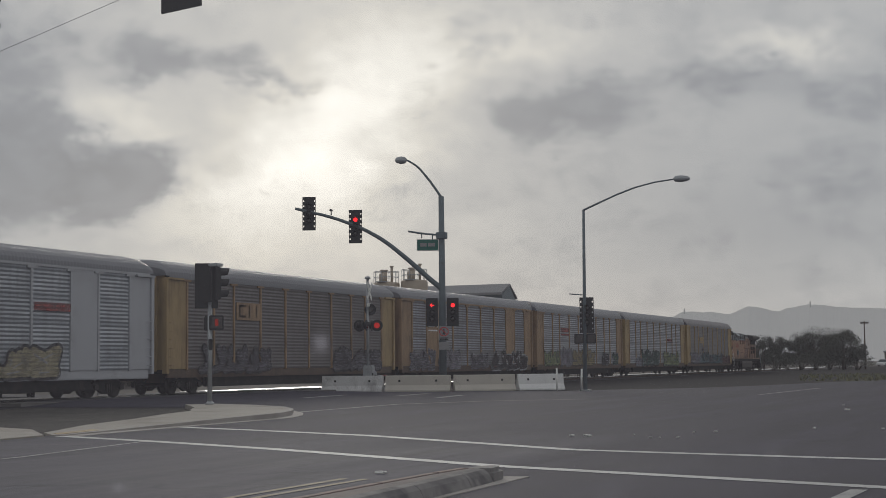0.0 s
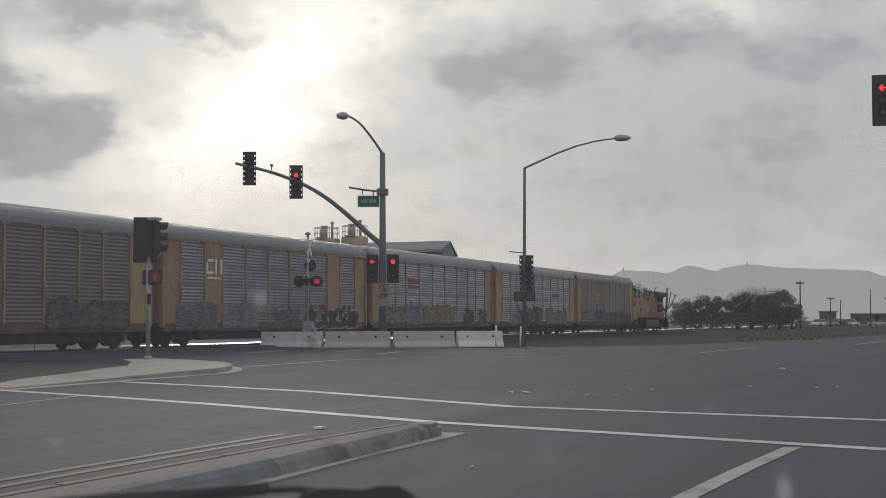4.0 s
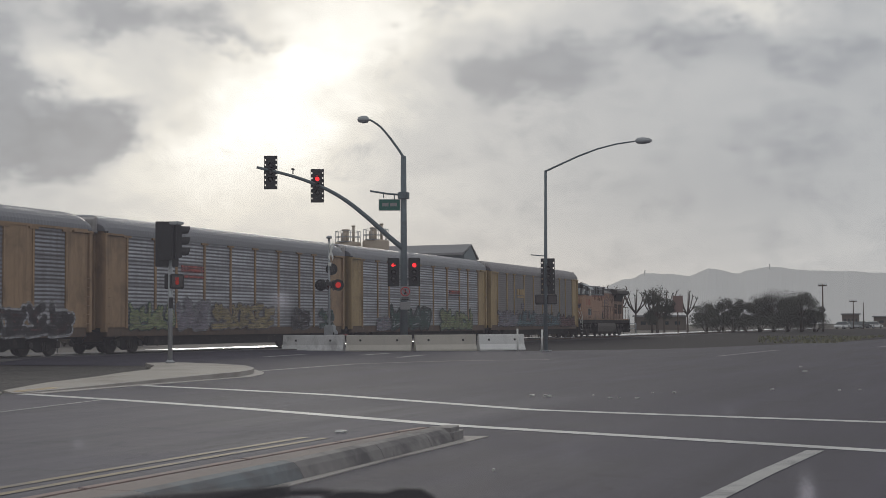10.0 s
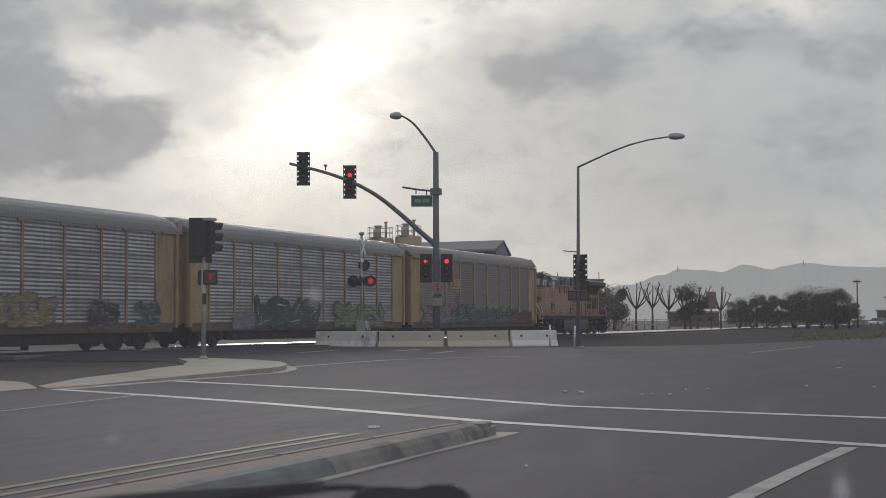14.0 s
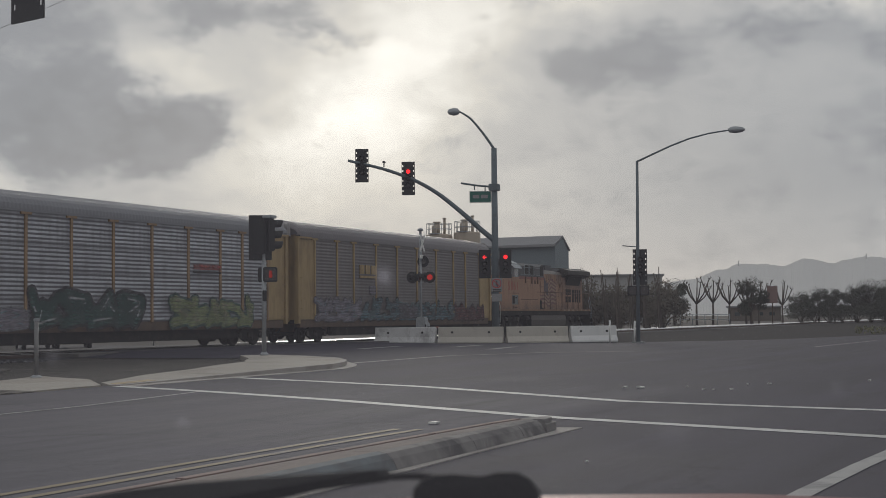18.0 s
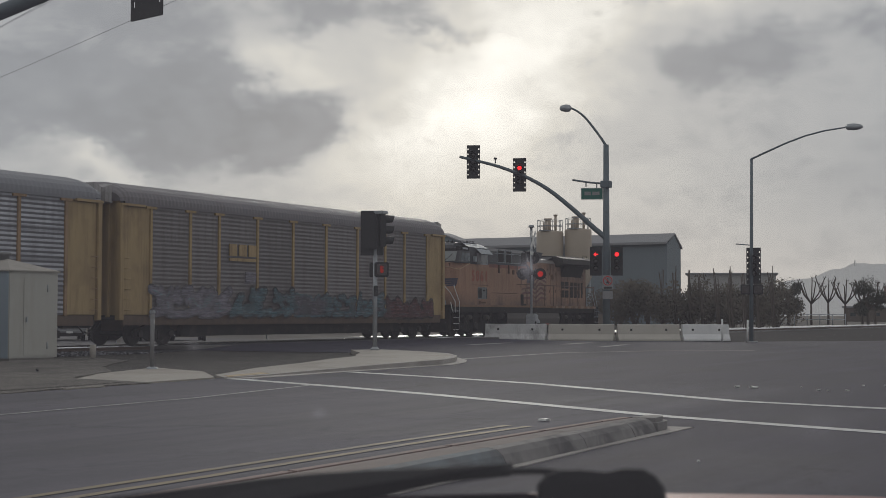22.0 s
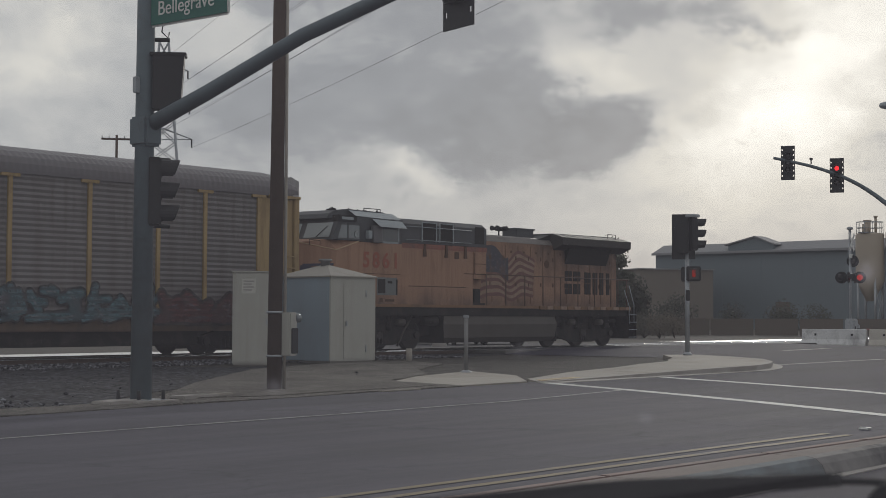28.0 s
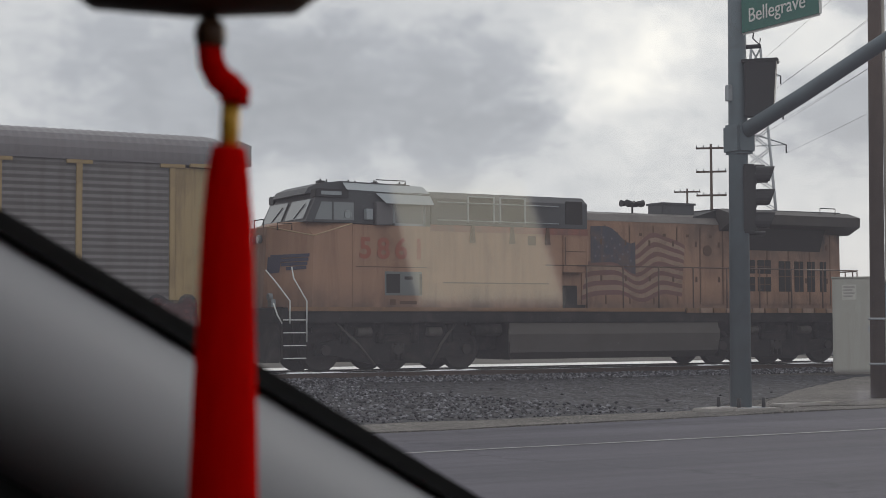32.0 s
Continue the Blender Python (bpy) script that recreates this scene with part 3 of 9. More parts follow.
def letters(text, size, depth=0.004, bold=0.0):
    """Text as a mesh in the xz plane, facing -y, its middle at the origin."""
    cu = bpy.data.curves.new("text", "FONT")
    cu.body, cu.size, cu.extrude, cu.offset, cu.align_x, cu.align_y = text, size, depth, bold, "CENTER", "CENTER"
    ob = bpy.data.objects.new("text", cu)
    scene.collection.objects.link(ob)
    me = bpy.data.meshes.new_from_object(ob.evaluated_get(bpy.context.evaluated_depsgraph_get()))
    bpy.data.objects.remove(ob)
    me.materials.clear()
    me.transform(pose(0, 0, 0, 90, 0, 0))
    return me


def polar(theta, rng, z=0.0):
    return (rng * math.cos(radians(theta)), rng * math.sin(radians(theta)), z)


# ---- ground, roads, track ----
TRACK_Y, RAIL_Z = 35.74, 0.167        # middle of the track, top of its rails


def rise(x, y):
    """The road climbs to the rails in the crossing."""
    up = 0.15 * min(1.0, max(0.0, (y - 24) / 9.0)) * min(1.0, max(0.0, (42 - y) / 3.0)) * min(1.0, max(0.0, (x - 44.2) / 3.0)) * min(1.0, max(0.0, (69 - x) / 3.0))
    # and falls away behind them
    down = 0.15 * min(1.0, max(0.0, (y - 39) / 11.0)) * min(1.0, max(0.0, (70 - y) / 6.0)) * min(1.0, max(0.0, (x - 46) / 5.0)) * min(1.0, max(0.0, (78 - x) / 4.0))
    return up - down


def sheet(name, outline, z, material, label="", category="", lift=False, kind="structure", step=0.0):
    """A flat piece of ground from its outline; where asked it follows the climb to the crossing."""
    bm = bmesh.new()
    bm.faces.new([bm.verts.new((x, y, 0)) for x, y in outline])
    cuts = [((0, c, 0), (0, 1, 0)) for c in (24, 27, 30, 33, 39, 42, 44, 47, 50, 57, 64, 70)] + [((c, 0, 0), (1, 0, 0)) for c in (44.3, 46, 47.2, 49, 51, 62, 66, 69, 74, 78)] if lift else []
    if step:
        xs, ys = [p[0] for p in outline], [p[1] for p in outline]
        cuts += [((c, 0, 0), (1, 0, 0)) for c in np.arange(min(xs) + step, max(xs), step)] + [((0, c, 0), (0, 1, 0)) for c in np.arange(min(ys) + step, max(ys), step)]
    for co, no in cuts:
        bmesh.ops.bisect_plane(bm, geom=bm.verts[:] + bm.edges[:] + bm.faces[:], plane_co=co, plane_no=no)
    for v in bm.verts:
        v.co.z = z + (rise(v.co.x, v.co.y) if lift else 0)
        if step:
            v.co.z += (noise.noise(v.co * 0.6) + 0.5 * noise.noise(v.co * 2.1)) * 0.025
    bmesh.ops.recalc_face_normals(bm, faces=bm.faces[:])
    for f in bm.faces:
        if f.normal.z < 0:
            f.normal_flip()
    if step or z > 0.01:
        # the edge runs down into the ground below
        rim = bmesh.ops.extrude_edge_only(bm, edges=[e for e in bm.edges if len(e.link_faces) == 1])
        for v in rim["geom"]:
            if isinstance(v, bmesh.types.BMVert):
                v.co.z -= 0.15
    me = bpy.data.meshes.new(name)
    bm.to_mesh(me)
    bm.free()
    me.materials.append(material)
    return tagged(new(name, me), label, category, kind=kind)


def strip(points, width):
    """The outline of a painted line."""
    pts = [Vector((*p, 0)) for p in points]
    left, right = [], []
    for i, p in enumerate(pts):
        d = (pts[min(i + 1, len(pts) - 1)] - pts[max(i - 1, 0)]).normalized()
        n = Vector((-d.y, d.x, 0)) * width / 2
        left.append((p.x + n.x, p.y + n.y))
        right.append((p.x - n.x, p.y - n.y))
    return left + right[::-1]


M["dark_dirt"] = paint("dark_dirt", (0.026, 0.024, 0.025), 1.0, spec=0.05, var=0.35, scale=0.6, fine=10, bump=0.5)
sheet("ground", [(-300, -600), (2200, -600), (2200, 1500), (-300, 1500)], -0.03, M["earth"], "bare brown earth reaching to the hills", "ground", lift=True)
# the street beside the track, and the cross street over it
KERB_EAST = [(71.5, 21.3), (75, 18.9), (77.5, 16.6), (83, 14.7), (92, 13.0), (110, 9.6), (180, 4.0), (400, -4)]
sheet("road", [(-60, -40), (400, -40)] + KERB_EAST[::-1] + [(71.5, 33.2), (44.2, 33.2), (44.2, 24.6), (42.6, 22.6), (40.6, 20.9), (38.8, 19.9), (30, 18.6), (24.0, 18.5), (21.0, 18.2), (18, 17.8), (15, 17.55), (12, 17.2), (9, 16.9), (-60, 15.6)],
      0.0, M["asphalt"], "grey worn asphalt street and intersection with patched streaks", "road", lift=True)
sheet("crossing_road", [(44.2, 33.2), (71.5, 33.2), (71.5, 38.4), (74, 60), (76, 160), (50, 160), (46, 60), (44.2, 38.4)], 0.004, M["asphalt_cross"],
      "asphalt of the cross street at the level crossing", "road", lift=True)

for name, pts, w, mat, lab in (
    ("crosswalk_line", [(29.8, 18.3), (28.34, 15.3), (26.5, 11.9), (24.2, 8.8), (22.65, 6.75), (22.05, 4.9), (21.0, 1.27), (19.4, -4.0)], 0.3, "line", "white crosswalk line, worn and grey with dirt"),
    ("crosswalk_line", [(25.35, 18.0), (23.6, 14.5), (22.0, 11.6), (20.5, 9.2), (18.85, 6.6), (18.2, 5.2), (17.5, 3.6), (16.32, 1.0), (14.3, -3.6)], 0.3, "line", "white crosswalk line, worn and grey with dirt"),
    ("lane_line", [(16.23, 1.79), (13.66, 1.95), (11.58, 2.04), (6.0, 2.2), (-30, 2.6)], 0.18, "line_dirty", "white lane line meeting the crosswalk"),
    ("edge_line", [(-40, 13.4), (9.8, 14.07), (15.2, 14.2), (19.3, 14.4), (23.7, 15.1)], 0.09, "line_dirty", "thin worn white edge line"),
    ("centre_line", [(-30, 7.4), (10.0, 7.4), (11.75, 7.43), (14.1, 7.45), (16.4, 7.4)], 0.11, "line_yellow", "faded yellow line beside the median"),
    ("centre_line", [(-30, 7.7), (10.0, 7.7), (11.75, 7.72), (14.1, 7.72), (16.4, 7.68)], 0.11, "line_yellow", "faded yellow line beside the median"),
    ("stop_line", [(39.5, 20.05), (44, 20.25), (47.7, 20.36), (52, 18.6), (54.5, 15.6)], 0.25, "line_worn", "worn white line across the mouth of the cross street"),
    ("lane_line", [(57, 22.6), (62, 23.4)], 0.35, "line_worn", "worn white dash in the cross street"),
    ("lane_line", [(60, 25.5), (64, 25.8)], 0.35, "line_worn", "worn white dash in the cross street"),
    ("lane_line", [(55, 27.5), (60, 28.0)], 0.35, "line_worn", "worn white dash in the cross street"),
    ("lane_line", [(61, 10.5), (75, 10.0)], 0.16, "line_worn", "worn white lane line beyond the intersection"),
    ("lane_line", [(84, 6.0), (104, 4.6), (140, 2.6)], 0.2, "line_worn", "worn white lane line beyond the intersection"),
):
    sheet(name, strip(pts, w), 0.006, M[mat], lab, "road marking", lift=True)

# ballast, shoulder and pale dirt
sheet("ballast_bed", [(-60, 31.0), (26, 31.2), (30, 32.4), (43.8, 32.6), (43.8, 41), (-60, 41)], 0.0, M["gravel"], "dark grey crushed-stone ballast under the rails", "ballast", step=0.7)
sheet("ballast_bed", [(72, 32.4), (330, 32.4), (330, 41), (72, 41)], 0.0, M["gravel"], "dark grey crushed-stone ballast under the rails", "ballast", step=3.0)
sheet("gravel_verge", [(-60, 17.3), (8, 17.9), (13.4, 17.9), (16.8, 20.4), (24, 24.5), (30, 27.6), (26, 31.2), (-60, 31.0)], -0.004, M["gravel"], "dark gravel verge between street and track", "verge", step=0.6)
sheet("dirt_verge", [(13.4, 17.2), (18, 17.4), (21, 17.8), (22.8, 17.9), (26.0, 19.0), (30, 20.0), (36.9, 21.7), (40, 23.4), (43.8, 26.0), (43.8, 32.6), (30, 32.4), (26, 31.2), (30, 27.6), (24, 24.5), (16.8, 20.4)], -0.012, M["trodden"],
      "dark trodden gravel between pavement and track", "verge", step=0.6)
sheet("dirt_patch", [(15.6, 18.5), (18, 18.1), (22.6, 18.5), (23.6, 20.6), (26.6, 22.1), (29.0, 24.4), (33.4, 27.2), (34.6, 29.4), (30.4, 29.3), (26.0, 27.2), (20.5, 23.0)], 0.03, M["shoulder"], "pale trodden dirt round the signal cabinets", "dirt", step=0.6)
sheet("shoulder", [(-60, 15.5), (9, 16.8), (12, 17.1), (15, 17.45), (18, 17.7), (21, 18.05), (22.8, 18.05), (23.2, 19.2), (20.5, 19.1), (17.5, 18.9), (15, 18.6), (13.4, 18.3), (8, 18.15), (-60, 17.4)], 0.02, M["shoulder"], "pale gritty shoulder along the street", "shoulder", step=0.5)
# near-white base paints the glare behind the track into the strip
M["glare_strip"] = paint("glare_pale_concrete", (0.8, 0.78, 0.74), 0.3, var=0.12, scale=0.3, fine=6, bump=0.05, dirt=0.3, dirt_colour=(0.6, 0.58, 0.55), spec=0.8)
sheet("service_road", [(-60, 38.7), (44.2, 38.7), (44.2, 43.4), (-60, 43.4)], 0.03, M["glare_strip"], "smooth service road behind the track, glare in its pale colour", "road")
sheet("service_road", [(71.8, 38.7), (330, 38.7), (330, 43.4), (71.8, 43.4)], 0.03, M["glare_strip"], "smooth service road behind the track, glare in its pale colour", "road")
sheet("east_verge", [(72.0, 21.3), (75, 19.0), (77.5, 16.7), (83, 14.8), (92, 13.1), (110, 9.7), (180, 4.1), (330, -2), (330, 32.4), (72, 32.4)], -0.002, M["dark_dirt"], "dark dirt and gravel between street and track", "verge")


def slab(name, outline, z0, z1, material, parent=None, label="", bevel=0.02):
    g = Geo()
    g.prism(outline, z0, z1, "z")
    if bevel:
        bmesh.ops.bevel(g.bm, geom=[e for e in g.bm.edges if all(abs(v.co.z - z1) < 1e-5 for v in e.verts)], offset=bevel, segments=2, affect="EDGES")
    return part(name, g, material, parent, label)


def tilted(name, outline, material, parent, label, z0, top):
    """A slab whose top follows a slope."""
    g = Geo()
    g.prism(outline, z0, 1.0, "z")
    for v in g.bm.verts:
        if v.co.z > 0.5:
            v.co.z = top(v.co.x)
    return part(name, g, material, parent, label)


def corner_island():
    base = thing("corner_pavement", pose(0, 0, 0), "pale concrete corner pavement with a rounded kerb and two ramps", "pavement", kind="structure")
    slope = lambda x: 0.02 + 0.11 * min(1.0, max(0.0, (x - 26) / 8))
    front = [(25.4, 18.0), (27.4, 18.1), (29.4, 18.15), (32.6, 18.2), (35.1, 18.3), (36.9, 18.85), (38.7, 19.7), (40.7, 21.0), (42.6, 23.0), (44.0, 25.2)]
    inner = [(x - 0.05, y + 0.17) for x, y in front]
    back = [(43.2, 25.9), (39.9, 23.6), (36.8, 21.9), (31.8, 20.5), (29.3, 20.1), (26.3, 19.1)]
    gutter = [(x + 0.1 - 0.004 * (x - 25), y - 0.4 + 0.008 * (x - 25)) for x, y in front]
    for k in range(len(front) - 1):
        a, b, c, d = front[k], front[k + 1], inner[k + 1], inner[k]
        tilted("kerb", [a, b, c, d], M["kerb"], base, "grey kerb", -0.03, lambda x: slope(x) + 0.004)
        tilted("gutter", [gutter[k], gutter[k + 1], front[k + 1], front[k]], M["kerb"], base, "grey concrete gutter", -0.03, lambda x: 0.012)
    joints = [(26.0, 29.4), (29.4, 32.6), (32.6, 35.1), (35.1, 36.9), (36.9, 38.7), (38.7, 40.7), (40.7, 42.6), (42.6, 44.0)]
    bx = [26.3, 29.3, 31.8, 34.3, 36.8, 38.3, 39.9, 41.6, 43.2]
    by = [19.1, 20.1, 20.5, 21.2, 21.9, 22.8, 23.6, 24.8, 25.9]
    idx = [0, 2, 3, 4, 5, 6, 7, 8, 9]
    for k in range(8):
        p, q = inner[idx[k]], inner[idx[k + 1]]
        tilted("paving_slab", [(p[0] + 0.012, p[1]), (q[0] - 0.012, q[1]), (bx[k + 1] - 0.012, by[k + 1]), (bx[k] + 0.012, by[k])], M["concrete"], base, "pale concrete slab", -0.03, slope)
    tilted("ramp", [(22.8, 18.1), (25.2, 18.3), (27.6, 20.35), (29.0, 22.8), (25.6, 21.6), (23.4, 20.3)], M["concrete"], base, "pale concrete ramp", -0.03, lambda x: 0.03)
    tilted("tactile_plate", [(25.6, 18.25), (27.2, 18.32), (27.4, 18.7), (26.0, 18.65)], M["tan_bright"], base, "faded yellow tactile plate", 0.0, lambda x: slope(x) + 0.01)


corner_island()


def median():
    base = thing("median_island", pose(0, 0, 0), "raised dirty concrete median with a rounded nose and faded red kerb", "median", kind="structure")
    rows = [(-30, 5.5, 6.3), (2, 5.52, 6.29), (6, 5.56, 6.28), (9.5, 5.58, 6.28), (12.0, 5.615, 6.27), (14, 5.68, 6.26), (15.5, 5.74, 6.24), (16.3, 5.78, 6.2)]
    for a, b in zip(rows, rows[1:]):
        g = Geo()
        ends = []
        for x, near, far in (a, (b[0] - 0.012, b[1], b[2])):
            ends.append([g.bm.verts.new((x, y, z)) for y, z in ((near, 0.0), (near + 0.05, 0.1), (near + 0.11, 0.145), (near + 0.2, 0.16), (near + 0.2, 0.0))])
        for k in range(4):
            g.bm.faces.new((ends[0][k], ends[1][k], ends[1][k + 1], ends[0][k + 1]))
        g.bm.faces.new(ends[0])
        g.bm.faces.new(ends[1][::-1])
        part("kerb", g, M["median_blue"] if a[0] == 9.5 else M["median_kerb"], base, "kerb length with worn blue paint" if a[0] == 9.5 else "rounded stained concrete kerb")
        slab("infill", [(a[0], a[1] + 0.2), (b[0] - 0.012, b[1] + 0.2), (b[0] - 0.012, b[2] - 0.14), (a[0], a[2] - 0.14)], 0, 0.156, M["median_fill"], base, "red-brown worn infill", 0.0)
        slab("kerb", [(a[0], a[2] - 0.14), (b[0] - 0.012, b[2] - 0.14), (b[0] - 0.012, b[2]), (a[0], a[2])], 0, 0.162, M["kerb_red"], base, "faded red kerb", 0.025)
    nose = [(16.3, 5.78), (16.6, 5.79), (16.8, 5.84), (16.9, 5.94), (16.86, 6.06), (16.66, 6.14), (16.3, 6.2)]
    slab("nose", nose, 0, 0.155, M["median_kerb"], base, "rounded concrete nose", 0.05)
    slab("apron", [(8, 5.42), (12, 5.5), (14, 5.6), (16.0, 5.62), (17.15, 5.64), (17.1, 5.95), (16.8, 5.84), (16.3, 5.77), (14, 5.67), (12, 5.61), (8, 5.56)], -0.02, 0.01, M["kerb"], base, "pale worn strip round the nose", 0.0)


M["median_fill"] = paint("median_fill", (0.2, 0.165, 0.15), 0.9, var=0.3, scale=1.0, fine=25, dirt=0.6, dirt_colour=(0.1, 0.095, 0.095))
M["median_kerb"] = paint("median_kerb", (0.2, 0.19, 0.185), 0.85, var=0.35, scale=2.2, fine=20, bump=0.4, dirt=0.95, dirt_colour=(0.07, 0.066, 0.068), runs=0.4)
M["median_blue"] = paint("worn_blue_kerb", (0.15, 0.175, 0.19), 0.85, var=0.35, scale=1.6, fine=20, bump=0.4, dirt=0.9, dirt_colour=(0.1, 0.095, 0.095), runs=0.3)
M["kerb_red"] = paint("faded_red_kerb", (0.22, 0.155, 0.138), 0.85, var=0.3, scale=1.6, fine=20, bump=0.3, dirt=0.7, dirt_colour=(0.13, 0.115, 0.11))
median()


M["panel_dark"] = paint("crossing_panel_grey", (0.13, 0.125, 0.12), 0.85, var=0.25, scale=0.8, fine=20, dirt=0.5, dirt_colour=(0.07, 0.065, 0.065))


def track():
    base = thing("railway_track", pose(0, TRACK_Y, 0), "straight railway track of steel rails on dark ties", "track", kind="structure")
    for side in (-1, 1):
        y = side * 0.7525
        g = Geo()
        g.prism([(y - 0.036, RAIL_Z - 0.045), (y + 0.036, RAIL_Z - 0.045), (y + 0.036, RAIL_Z - 0.034), (y + 0.024, RAIL_Z - 0.008), (y + 0.012, RAIL_Z), (y - 0.012, RAIL_Z), (y - 0.024, RAIL_Z - 0.008), (y - 0.036, RAIL_Z - 0.034)], -60, 330)
        part("rail_head", g, M["rail"], base, "shiny worn steel rail head")
        part("rail_web", Geo().prism([(y - 0.07, RAIL_Z - 0.165), (y + 0.07, RAIL_Z - 0.165), (y + 0.07, RAIL_Z - 0.15), (y + 0.012, RAIL_Z - 0.135), (y + 0.012, RAIL_Z - 0.035), (y - 0.012, RAIL_Z - 0.035), (y - 0.012, RAIL_Z - 0.135), (y - 0.07, RAIL_Z - 0.15)], -60, 330), M["rail_web"], base, "rusty rail web")
    me = Geo().box(-0.11, 0.11, -1.3, 1.3, -0.15, 0.004, 0.01).mesh("tie")
    for i in range(84):
        part("tie", me, M["tie"], base, "", pose(-2 + i * 0.55, 0, 0))
    g = Geo()
    for i in range(300):
        x = 72.5 + i * 0.55
        g.box(x - 0.11, x + 0.11, -1.3, 1.3, -0.15, 0.004)
    tagged(part("far_ties", g, M["tie"], base), kind="stuff")
    for y0, y1 in ((-2.6, -0.82), (-0.66, 0.66), (0.82, 2.6)):
        for i in range(11):
            part("crossing_panel", Geo().box(44.3 + i * 2.47, 46.74 + i * 2.47, y0, y1, 0.0, RAIL_Z - 0.035, 0.015), M["panel_dark"], base)


track()


# ---- the train ----
M["shroud"] = paint("end_cover", (0.36, 0.35, 0.35), 0.7, var=0.25, scale=2.5, dirt=0.5, dirt_colour=(0.16, 0.14, 0.13), runs=0.4)
CAR_PITCH, CAR_HALF = 25.23, 12.3
POSTS = [-10.4, -8.1, -6.3, -3.75, -1.2, 1.35, 3.95, 6.4, 8.2, 10.4]


def wheelset_mesh(r):
    g = Geo()
    for s in (-1, 1):
        g.turn([(r * 0.25, s * 0.66), (r * 0.62, s * 0.69), (r * 0.86, s * 0.67), (r * 1.06, s * 0.68), (r * 1.06, s * 0.71), (r, s * 0.72), (r * 0.985, s * 0.81), (r * 0.9, s * 0.82), (r * 0.6, s * 0.75), (r * 0.25, s * 0.78)], n=28, axis="y")
    g.rod((0, -0.95, 0), (0, 0.95, 0), 0.08, n=10)
    for k in range(5):
        a = 2 * math.pi * k / 5
        for s in (-0.84, 0.84):
            g.rod((r * 0.5 * math.cos(a), s - 0.07 * s, r * 0.5 * math.sin(a)), (r * 0.5 * math.cos(a), s * 0.95, r * 0.5 * math.sin(a)), 0.035, n=6)
    return g.mesh("wheelset")


def corrugated_roof():
    """The curved, ribbed roof, which rounds off at both ends."""
    g = Geo()
    prof = [(-1.56, 5.03), (-1.55, 5.2), (-1.46, 5.38), (-1.25, 5.54), (-0.9, 5.66), (-0.45, 5.75), (0, 5.78), (0.45, 5.75), (0.9, 5.66), (1.25, 5.54), (1.46, 5.38), (1.55, 5.2), (1.56, 5.03)]
    xs, rows = [], []
    x = -12.159
    while x < 12.169:
        xs.append(x)
        x += 0.105
    for i, x in enumerate(xs):
        rib = 0.016 if i % 2 else 0.0
        d = max(0.0, abs(x) - 11.483) / 0.7
        drop = 0.34 * d ** 2.2
        row = []
        for y, z in prof:
            f = max(0.0, (z - 5.03) / 0.75)
            row.append(g.bm.verts.new((x, y * (1 + rib / 3), z + rib * f - drop * f)))
        rows.append(row)
    for a, b in zip(rows, rows[1:]):
        for i in range(len(prof) - 1):
            g.bm.faces.new((a[i], a[i + 1], b[i + 1], b[i]))
    for r in (rows[0], rows[-1]):
        g.bm.faces.new(r)
    return g.mesh("roof")


def panel_mesh(w, z0=1.08, z1=4.93):
    """A corrugated wall panel: ridges run lengthwise."""
    g = Geo()
    n = 50
    cols = []
    for x in (-w / 2, w / 2):
        col = []
        for i in range(n + 1):
            z = z0 + (z1 - z0) * i / n
            y = -1.5 - (0.014 if i % 2 else 0.0)
            col.append(g.bm.verts.new((x, y, z)))
        cols.append(col)
    for i in range(n):
        g.bm.faces.new((cols[0][i], cols[1][i], cols[1][i + 1], cols[0][i + 1]))
    back = [g.bm.verts.new(p) for p in ((-w / 2, -1.46, z0), (w / 2, -1.46, z0), (w / 2, -1.46, z1), (-w / 2, -1.46, z1))]
    g.bm.faces.new(back)
    return g.mesh("side_panel")


SHARED = {}


def shared(key, build):
    if key not in SHARED:
        SHARED[key] = build()
    return SHARED[key]


def with_material(me, key, material):
    """One copy of the mesh data for each material."""
    name = (me.name, material.name)
    if name not in SHARED:
        SHARED[name] = me.copy()
        SHARED[name].materials.clear()
        SHARED[name].materials.append(material)
    return SHARED[name]


def stroke(x0, z0, x1, z1, w, grow):
    """One fat, round-ended spray stroke as an outline."""
    a = math.atan2(z1 - z0, x1 - x0)
    r = w / 2 + grow
    ends = [(x0 + r * math.cos(a + radians(q)), z0 + r * math.sin(a + radians(q))) for q in (90, 125, 160, 200, 235, 270)]
    return ends + [(x1 + r * math.cos(a + radians(q)), z1 + r * math.sin(a + radians(q))) for q in (-90, -55, -20, 20, 55, 90)]


